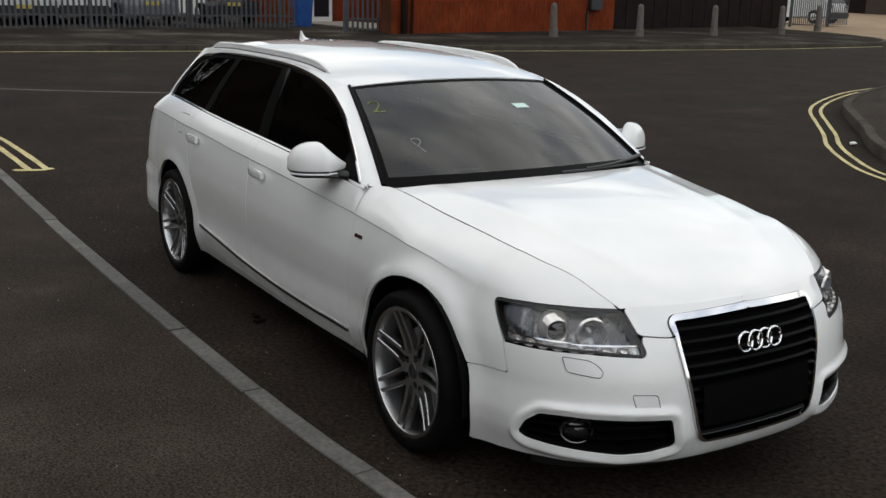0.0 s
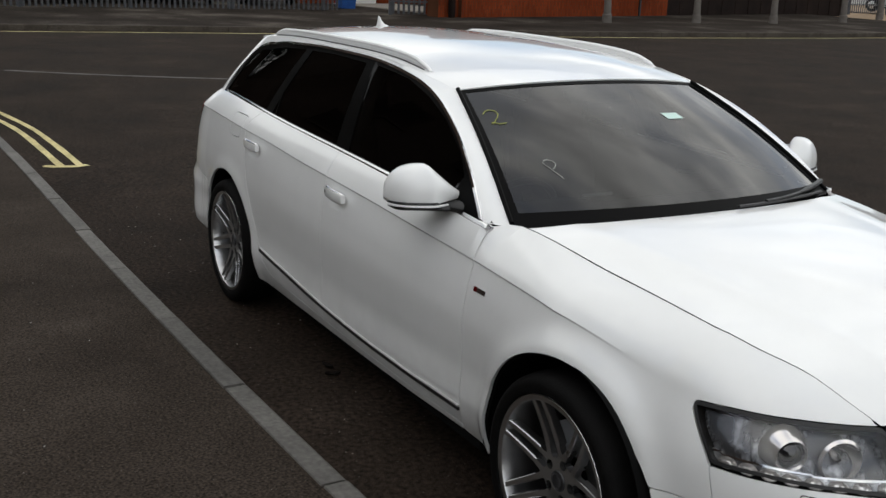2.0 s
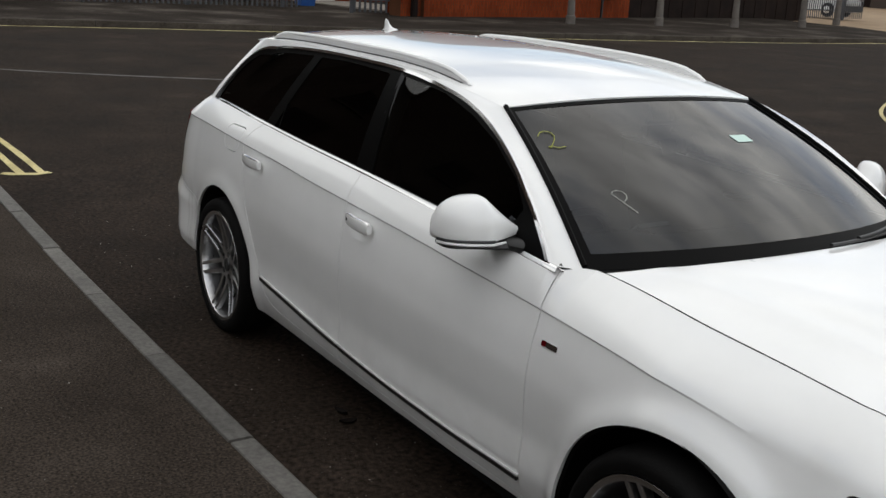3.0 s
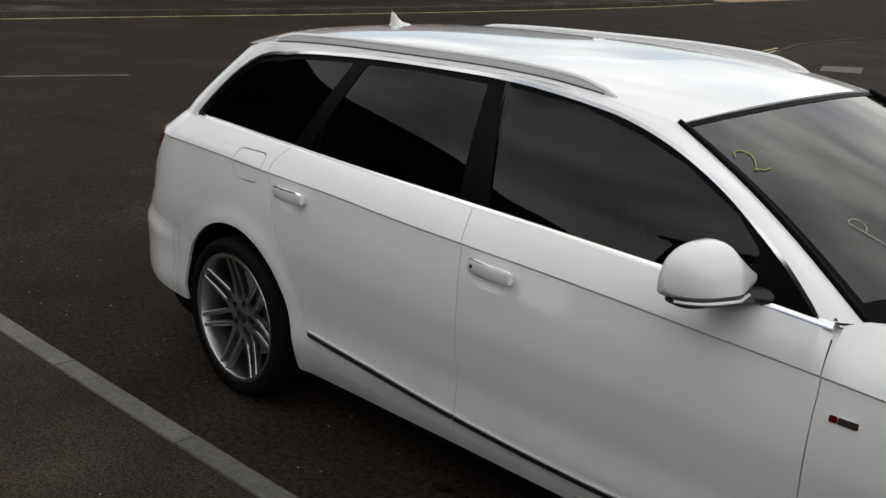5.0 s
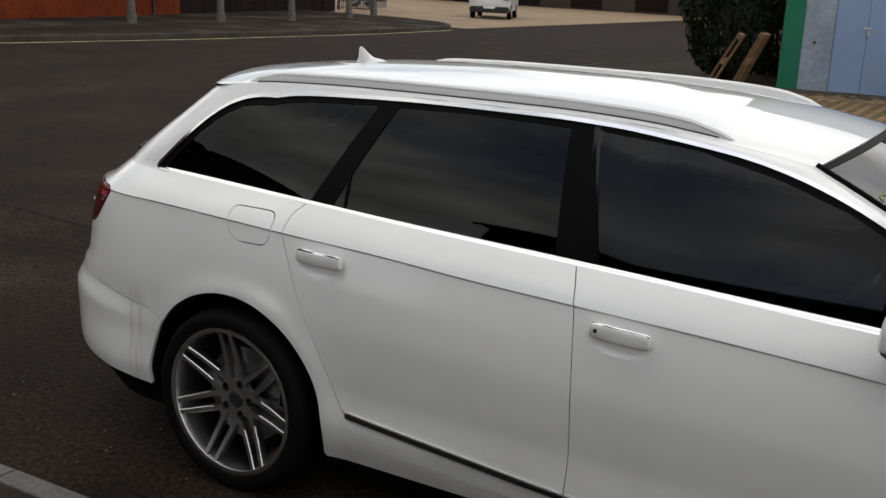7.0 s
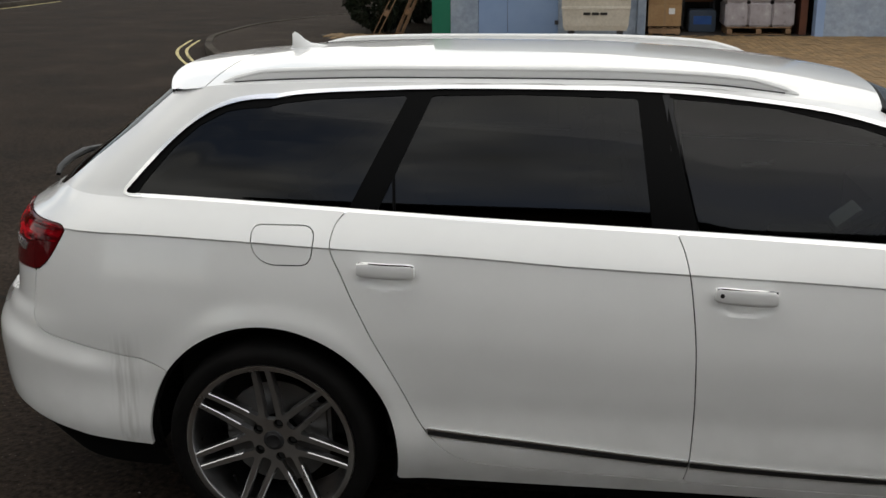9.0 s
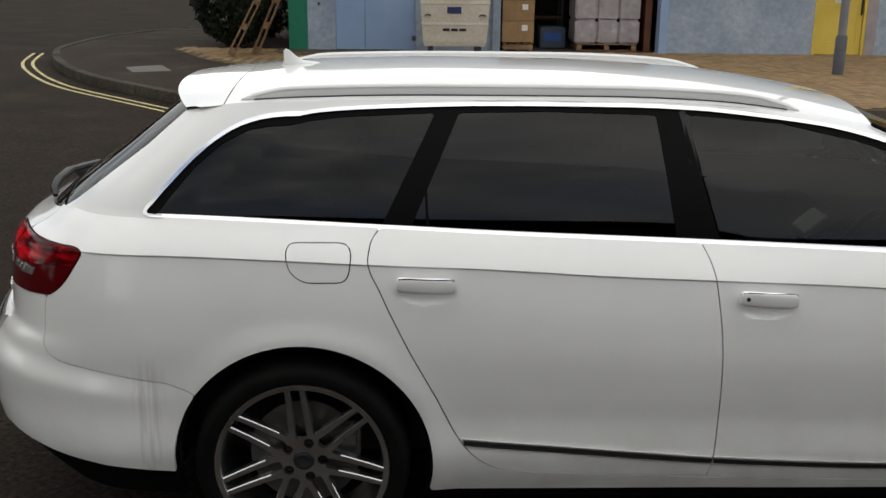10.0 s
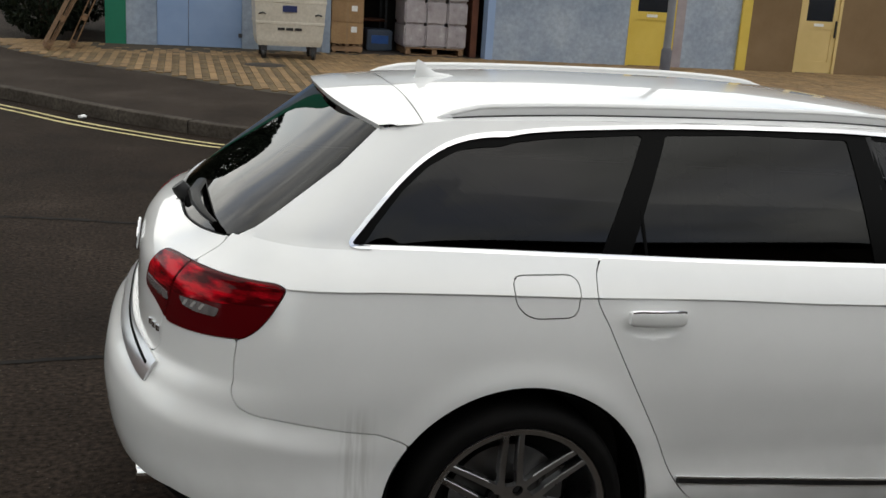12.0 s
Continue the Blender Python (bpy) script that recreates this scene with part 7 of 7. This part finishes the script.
# parked vehicles
def vehicle(name, m, length, width, height, paint, label, van=False, rear=True):
    """A parked car or van with its visible end at x = 0, running back along plus x."""
    v = thing(name, label, "van" if van else "car")
    if van:
        prof = [(0.05, 0.30, 0.90), (0.0, 0.42, 0.98), (0.02, 0.78, 1.0), (0.10, 0.98, 1.0), (0.55, 1.08, 1.0), (1.05, height * 0.93, 0.94), (1.35, height, 0.90), (length - 0.1, height, 0.90), (length, height * 0.5, 0.98), (length, 0.35, 0.95)]
    else:
        prof = [(0.08, 0.25, 0.90), (0.0, 0.42, 0.97), (0.02, 0.70, 0.99), (0.10, 0.90, 0.99), (0.32, height * 0.90, 0.80), (0.60, height * 0.985, 0.74), (1.7, height, 0.72), (2.5, height * 0.93, 0.74), (3.2, height * 0.66, 0.90), (length - 0.1, height * 0.55, 0.92), (length, 0.55, 0.92), (length - 0.05, 0.28, 0.88)]
    n = len(prof)
    rows = []
    for wv in (-1.0, -0.96, -0.86, -0.5, 0, 0.5, 0.86, 0.96, 1.0):
        rows.append([(x + 0.06 * abs(wv) ** 4, wv * k * width / 2, z - (0.04 * abs(wv) ** 6 if z > 0.5 else 0)) for x, z, k in prof])
    skin = join(grid(rows))
    V, F = skin
    sides = [tuple(range(n)), tuple(reversed(range(len(V) - n, len(V))))]
    mesh("body", V, F + sides, paint, v, angle=40)
    if van:
        ws = [(0.585, -0.40 * width, 1.10), (0.585, 0.40 * width, 1.10), (1.03, 0.37 * width, height * 0.91), (1.03, -0.37 * width, height * 0.91)]
    else:
        ws = [(0.125, -0.40 * width, 0.95), (0.125, 0.40 * width, 0.95), (0.315, 0.33 * width, height * 0.88), (0.315, -0.33 * width, height * 0.88)]
    mesh("screen", [(x - 0.012, y, z) for x, y, z in ws] + [(x + 0.02, y, z) for x, y, z in ws], [(3, 2, 1, 0), (0, 1, 5, 4), (1, 2, 6, 5), (2, 3, 7, 6), (3, 0, 4, 7)], DARK_GLASS, v, smooth=False)
    for sgn in (-1, 1):
        lamp_ = RED if rear else CLEAR
        mesh("lamp", *box(0.05, sgn * 0.40 * width, 0.80 if not van else 0.86, 0.14, 0.17 * width, 0.15, 0.03), lamp_, v)
        mesh("side_glass", *box((1.7 if not van else 1.3), sgn * (0.385 if not van else 0.452) * width, height * (0.80 if not van else 0.78), 2.0 if not van else 0.8, 0.03, 0.36 if not van else 0.5, 0.01), DARK_GLASS, v)
    mesh("bumper", *box(0.03, 0, 0.40, 0.20, width * 0.96, 0.26, 0.05), BLACK if van or not rear else paint, v)
    mesh("plate", *box(-0.078, 0, 0.50 if van else 0.62, 0.012, 0.50, 0.11, 0.003), UPVC if not rear else PLATE, v)
    for x_ in (0.80, length - 0.85):
        for sgn in (-1, 1):
            w_ = mesh("wheel", *moved(lathe([(0.0, -0.09), (0.20, -0.09), (0.29, -0.085), (0.315, -0.05), (0.315, 0.05), (0.29, 0.09), (0.0, 0.09)], 28), Matrix.Translation((x_, sgn * (width / 2 - 0.09), 0.315)) @ pose(0, 0, 0, 0, 0, 0 if sgn < 0 else 180)), RUBBER, v)
            mesh("hub", *moved(lathe([(0.0, -0.096), (0.15, -0.094), (0.19, -0.085)], 20), Matrix.Translation((x_, sgn * (width / 2 - 0.09), 0.315)) @ pose(0, 0, 0, 0, 0, 0 if sgn < 0 else 180)), SATIN, w_)
    v.matrix_basis = m
    return v


zc = rise(-26) + 0.118
face = lambda x, y, a: Matrix.Translation((x, y, zc)) @ pose(0, 0, 0, 0, 0, a)
vehicle("parked_car", face(-25.3, 6.35, 183), 4.2, 1.75, 1.45, SILVER, "silver hatchback parked behind the steel fence")
vehicle("parked_van", face(-25.2, 2.75, 182), 4.6, 1.95, 2.2, VAN_WHITE, "white van parked behind the steel fence", van=True)
vehicle("parked_car", face(-25.7, 4.50, 182), 4.0, 1.60, 1.45, VAN_WHITE, "white small car parked behind the steel fence", rear=False)
vehicle("parked_car", face(-25.6, 9.0, 182), 4.3, 1.75, 1.45, DARK_PAINT, "dark car parked behind the steel fence")
vehicle("parked_car", face(-25.8, 0.4, 182), 4.2, 1.70, 1.42, SILVER, "grey car parked behind the steel fence", rear=False)
vehicle("parked_car", face(-25.8, -2.6, 182), 4.2, 1.75, 1.45, DARK_PAINT, "dark car parked behind the steel fence")
vehicle("white_van", Matrix.Translation((-19.6, 37.2, rise(-19.6) + 0.014)) @ pose(0, 0, 0, 0, 0, 112), 4.3, 1.8, 1.95, VAN_WHITE, "white delivery van with a black bumper in the yard", van=True, rear=False)
vehicle("parked_car", Matrix.Translation((-26.4, 38.6, rise(-26.4) + 0.118)) @ pose(0, 0, 0, 0, 0, 188), 4.1, 1.7, 1.45, VAN_WHITE, "white car parked past the garage", rear=False)
wheelie = thing("wheeled_bin", "blue wheeled bin beside the entrance", "wheeled bin")
rows = []
for z, w in ((0.0, 0.22), (0.85, 0.27), (0.88, 0.30), (0.93, 0.30), (1.02, 0.20)):
    rows.append([(-24.6 + sx * w, 10.85 + sy_ * w, zc + z) for sx, sy_ in ((-1, -1), (1, -1), (1, 1), (-1, 1))])
V, F = grid(rows, close=True)
mesh("bin_body", V, F + [(3, 2, 1, 0), tuple(range(len(V) - 4, len(V)))], BLUE, wheelie, smooth=False)

# ---- hedge and leaning pallets at the corner of the units ----
def bush(name, cx, cy, z0, rx, ry, h, count, label, seed):
    b = thing(name, label, "hedge")
    rnd = random.Random(seed)
    for _ in range(9):
        a, r = rnd.uniform(0, 6.28), rnd.uniform(0.2, 0.7)
        tip = (cx + rx * r * math.cos(a), cy + ry * r * math.sin(a), z0 + h * rnd.uniform(0.55, 0.9))
        mesh("branch", *tube([(cx + rnd.uniform(-0.2, 0.2), cy + rnd.uniform(-0.2, 0.2), z0), ((cx + tip[0]) / 2, (cy + tip[1]) / 2, z0 + h * 0.35), tip], [0.05, 0.03, 0.01], 6), BARK, b)
    V, F = [], []
    for _ in range(count):
        u, a = rnd.uniform(-0.98, 1), rnd.uniform(0, 6.28)
        r = (1 - abs(u) ** 3) ** 0.5 * (0.80 + 0.25 * noise.noise(Vector((math.cos(a) * 2, math.sin(a) * 2, u * 3 + seed)))) * rnd.uniform(0.62, 1.0) ** 0.5
        p = Vector((cx + rx * r * math.cos(a), cy + ry * r * math.sin(a), z0 + h * (0.5 + 0.5 * u) + 0.05))
        s = rnd.uniform(0.035, 0.075)
        q = Euler((rnd.uniform(0, 6.28), rnd.uniform(0, 6.28), rnd.uniform(0, 6.28))).to_matrix()
        k = len(V)
        V += [tuple(p + q @ Vector(c)) for c in ((-s, 0, 0), (0, -s * 0.45, 0.012), (s * 1.2, 0, 0), (0, s * 0.45, 0.012))]
        F.append((k, k + 1, k + 2, k + 3))
    o = mesh("foliage", V, F, LEAF, b, smooth=False)
    tagged(o, kind="stuff")


bush("hedge", -3.15, 15.9, rise(-3) + 0.118, 1.05, 1.15, 3.2, 9000, "dense dark green hedge beside the units", 3)
bush("hedge", -3.0, 18.3, rise(-3) + 0.118, 1.2, 1.5, 3.4, 7000, "dense dark green hedge beside the units", 5)
for x_, y_, lean, yaw in ((-2.60, 13.9, -62, 10), (-2.30, 14.35, -66, 4)):
    pallet("leaning_pallet", Matrix.Translation((x_, y_, FZ + 0.475)) @ pose(0, 0, 0, 0, 0, yaw) @ pose(0, 0, 0, 0, lean, 0) @ Matrix.Diagonal((0.92, 0.62, 0.7, 1)), "broken wooden pallet leaning at the corner", "leaning pallets")

# ---- distance: dark sheds beyond the yard, terrace behind the camera ----
def shed(name, x0, x1, y0, y1, h, mat, label, roof_mat):
    s = thing(name, label, "building")
    slab("shed_wall", x0, x1, y0, y0 + 0.3, 0.0, h, mat, s)
    slab("shed_wall", x0, x0 + 0.3, y0 + 0.3, y1, 0.0, h, mat, s)
    slab("shed_wall", x1 - 0.3, x1, y0 + 0.3, y1, 0.0, h, mat, s)
    mesh("shed_roof", [(x0 - 0.3, y0 - 0.3, h), (x1 + 0.3, y0 - 0.3, h), (x1 + 0.3, (y0 + y1) / 2, h + 2.2), (x0 - 0.3, (y0 + y1) / 2, h + 2.2), (x1 + 0.3, y1 + 0.3, h), (x0 - 0.3, y1 + 0.3, h)], [(0, 1, 2, 3), (3, 2, 4, 5)], roof_mat, s, smooth=False)
    for k in range(int((x1 - x0) / 4.5)):
        a = x0 + 1.2 + 4.5 * k
        slab("shed_door", a, a + 2.2, y0 - 0.04, y0 - 0.002, 0.3, 2.9, GARAGE, s)
    return s


shed("far_shed", -46, -6.5, 62, 74, 5.5, FAR_WALL, "long dark shed beyond the gravel yard", GARAGE)
bush("far_tree", -9.0, 55.0, 0.1, 3.5, 3.0, 6.0, 5000, "dark trees at the end of the side road", 11)
bush("far_tree", -14.0, 58.0, 0.1, 4.0, 3.0, 6.5, 5000, "dark trees at the end of the side road", 12)
ter = thing("terrace_behind", "brown brick terrace across the pavement behind", "building")
slab("terrace_wall", -4.1, 16, -17.3, -9.7, 0.0, 5.68, REAR_WALL, ter)
SLATE = vary(material("roof_slate", rough=0.7), [(0.3, (0.03, 0.03, 0.034)), (0.7, (0.05, 0.05, 0.055))], 2)
mesh("terrace_roof", [(-4.2, -9.5, 5.68), (16.1, -9.5, 5.68), (16.1, -13.5, 6.9), (-4.2, -13.5, 6.9), (-4.2, -17.5, 5.68), (16.1, -17.5, 5.68)], [(0, 1, 2, 3), (3, 2, 5, 4), (0, 3, 4), (1, 5, 2), (4, 5, 1, 0)], SLATE, ter, smooth=False)
mesh("gutter", *tube([(-4.25, -9.46, 5.66), (16.15, -9.46, 5.66)], 0.06, 8), BLACK, ter)
for k_ in range(5):
    a_ = -3.2 + 4.0 * k_
    w_ = slab("terrace_window", a_, a_ + 1.3, -9.70, -9.66, 1.0, 2.3, DARK_GLASS, ter)
    slab("window_ledge", a_ - 0.1, a_ + 1.4, -9.66, -9.56, 0.9, 1.0, CONCRETE, w_)


block = thing("corner_block", "tall dark brick block across the side road behind", "building")
slab("block_wall", -30, -20.2, -30, -7.6, 0.1, 12.4, REAR_WALL, block)
slab("parapet", -30.1, -20.08, -30.1, -7.48, 12.4, 12.7, REAR_WALL, block)
for k_ in range(5):
    for z_ in (1.4, 4.6, 7.9):
        a_ = -27.6 + 4.2 * k_
        w_ = slab("block_window", -20.2, -20.14, a_, a_ + 1.3, z_, z_ + 1.6, GARAGE, block)
        slab("window_ledge", -20.14, -20.02, a_ - 0.1, a_ + 1.4, z_ - 0.1, z_, REAR_WALL, w_)


# trees on the corner behind, mirrored in the windows and the paint
def tree(cx, cy, h, spread, count, seed):
    t_ = thing("street_tree", "tall dark leafy tree on the corner behind", "tree", "trees on the corner")
    rnd = random.Random(seed)
    z0 = rise(cx) if cx < -2 else 0.0
    top = Vector((cx + rnd.uniform(-0.4, 0.4), cy + rnd.uniform(-0.4, 0.4), z0 + h * 0.8))
    mesh("trunk", *tube([(cx, cy, z0 - 0.05), (cx + 0.05, cy, z0 + h * 0.2), (cx, cy + 0.1, z0 + h * 0.45), tuple(top)], [0.26, 0.20, 0.15, 0.03], 10), BARK, t_)
    V, F = [], []
    for _ in range(16):
        f_, a = rnd.uniform(0.25, 0.75), rnd.uniform(0, 6.28)
        base_ = Vector((cx, cy, z0 + h * f_))
        reach = spread * rnd.uniform(0.55, 0.95) * (1.15 - 0.6 * abs(f_ - 0.4))
        tip = base_ + Vector((reach * math.cos(a), reach * math.sin(a), h * rnd.uniform(0.08, 0.22)))
        mesh("limb", *tube([tuple(base_), tuple(base_.lerp(tip, 0.5) + Vector((0, 0, 0.25))), tuple(tip)], [0.08, 0.05, 0.015], 6), BARK, t_)
        for _ in range(count // 16):
            c = base_.lerp(tip, rnd.uniform(0.35, 1.05)) + Vector((rnd.gauss(0, 0.55), rnd.gauss(0, 0.55), rnd.gauss(0, 0.5)))
            s = rnd.uniform(0.09, 0.18)
            q = Euler((rnd.uniform(0, 6.28), rnd.uniform(0, 6.28), rnd.uniform(0, 6.28))).to_matrix()
            k = len(V)
            V += [tuple(c + q @ Vector(e)) for e in ((-s, 0, 0), (0, -s * 0.5, 0.02), (s * 1.2, 0, 0), (0, s * 0.5, 0.02))]
            F.append((k, k + 1, k + 2, k + 3))
    tagged(mesh("crown", V, F, LEAF, t_, smooth=False), kind="stuff")


for i_, (x_, y_, h_, s_) in enumerate(((-29.8, -3.9, 13.5, 3.0), (-34.5, -5.0, 14.5, 4.2), (-40.0, -9.5, 15.0, 4.4))):
    tree(x_, y_, h_, s_, 9600, 21 + i_)
# ---- paving blocks, last: the 300 nearest singly, the rest joined ----
ok = [(x, y) for x, y in spots if APRON(np.array([x + 0.1]), np.array([y + 0.05]))[0] < -0.06]
near = [p for p in ok if -3.2 < p[0] < 1.2]
near.sort(key=lambda p: p[1] - 0.2 * p[0])
singles, rest = near[:300], set(ok) - set(near[:300])
bv, bf = box(0, 0, 0, 0.094, 0.202, 0.014, 0.003)
block_mesh = bpy.data.meshes.new("paving_block")
block_mesh.from_pydata(bv, [], bf)
block_mesh.materials.append(BLOCK)
for x, y in singles:
    o = new("paving_block", block_mesh)
    o.parent, o.location = apron, (x + 0.05, y + 0.1, 0.126 + rise(x) + random.uniform(-0.0015, 0.0015))
V, F = [], []
fv, ff = box(0, 0, 0, 0.094, 0.202, 0.014, 0.0)
for x, y in sorted(rest) + [(x + 0.1, y + 0.105) for x, y in ok]:
    k = len(V)
    dz = random.uniform(-0.0015, 0.0015)
    V += [(a + x + 0.05, b + y + 0.1, c + 0.126 + rise(x) + dz) for a, b, c in fv]
    F += [tuple(i + k for i in f) for f in ff]
BLOCK_FIELD = vary(material("block_paving_field", rough=0.9), [(0.3, (0.17, 0.105, 0.045)), (0.7, (0.26, 0.165, 0.075))], 2.2, 6.0, rough=(0.8, 0.95), fine=(60, 0.25))
fn, fl_ = BLOCK_FIELD.node_tree.nodes, BLOCK_FIELD.node_tree.links
geo_ = fn.new("ShaderNodeNewGeometry")
kk = fn.new("ShaderNodeMapRange")
kk.inputs["To Min"].default_value, kk.inputs["To Max"].default_value = 0.78, 1.22
fl_.new(geo_.outputs["Random Per Island"], kk.inputs["Value"])
mx_ = fn.new("ShaderNodeMix")
mx_.data_type, mx_.blend_type = "RGBA", "MULTIPLY"
mx_.inputs["Factor"].default_value = 1.0
src_ = fn["Principled BSDF"].inputs["Base Color"].links[0].from_socket
fl_.new(src_, mx_.inputs["A"])
fl_.new(kk.outputs["Result"], mx_.inputs["B"])
fl_.new(mx_.outputs["Result"], fn["Principled BSDF"].inputs["Base Color"])
tagged(mesh("paving_field", V, F, BLOCK_FIELD, apron, smooth=False), kind="stuff")
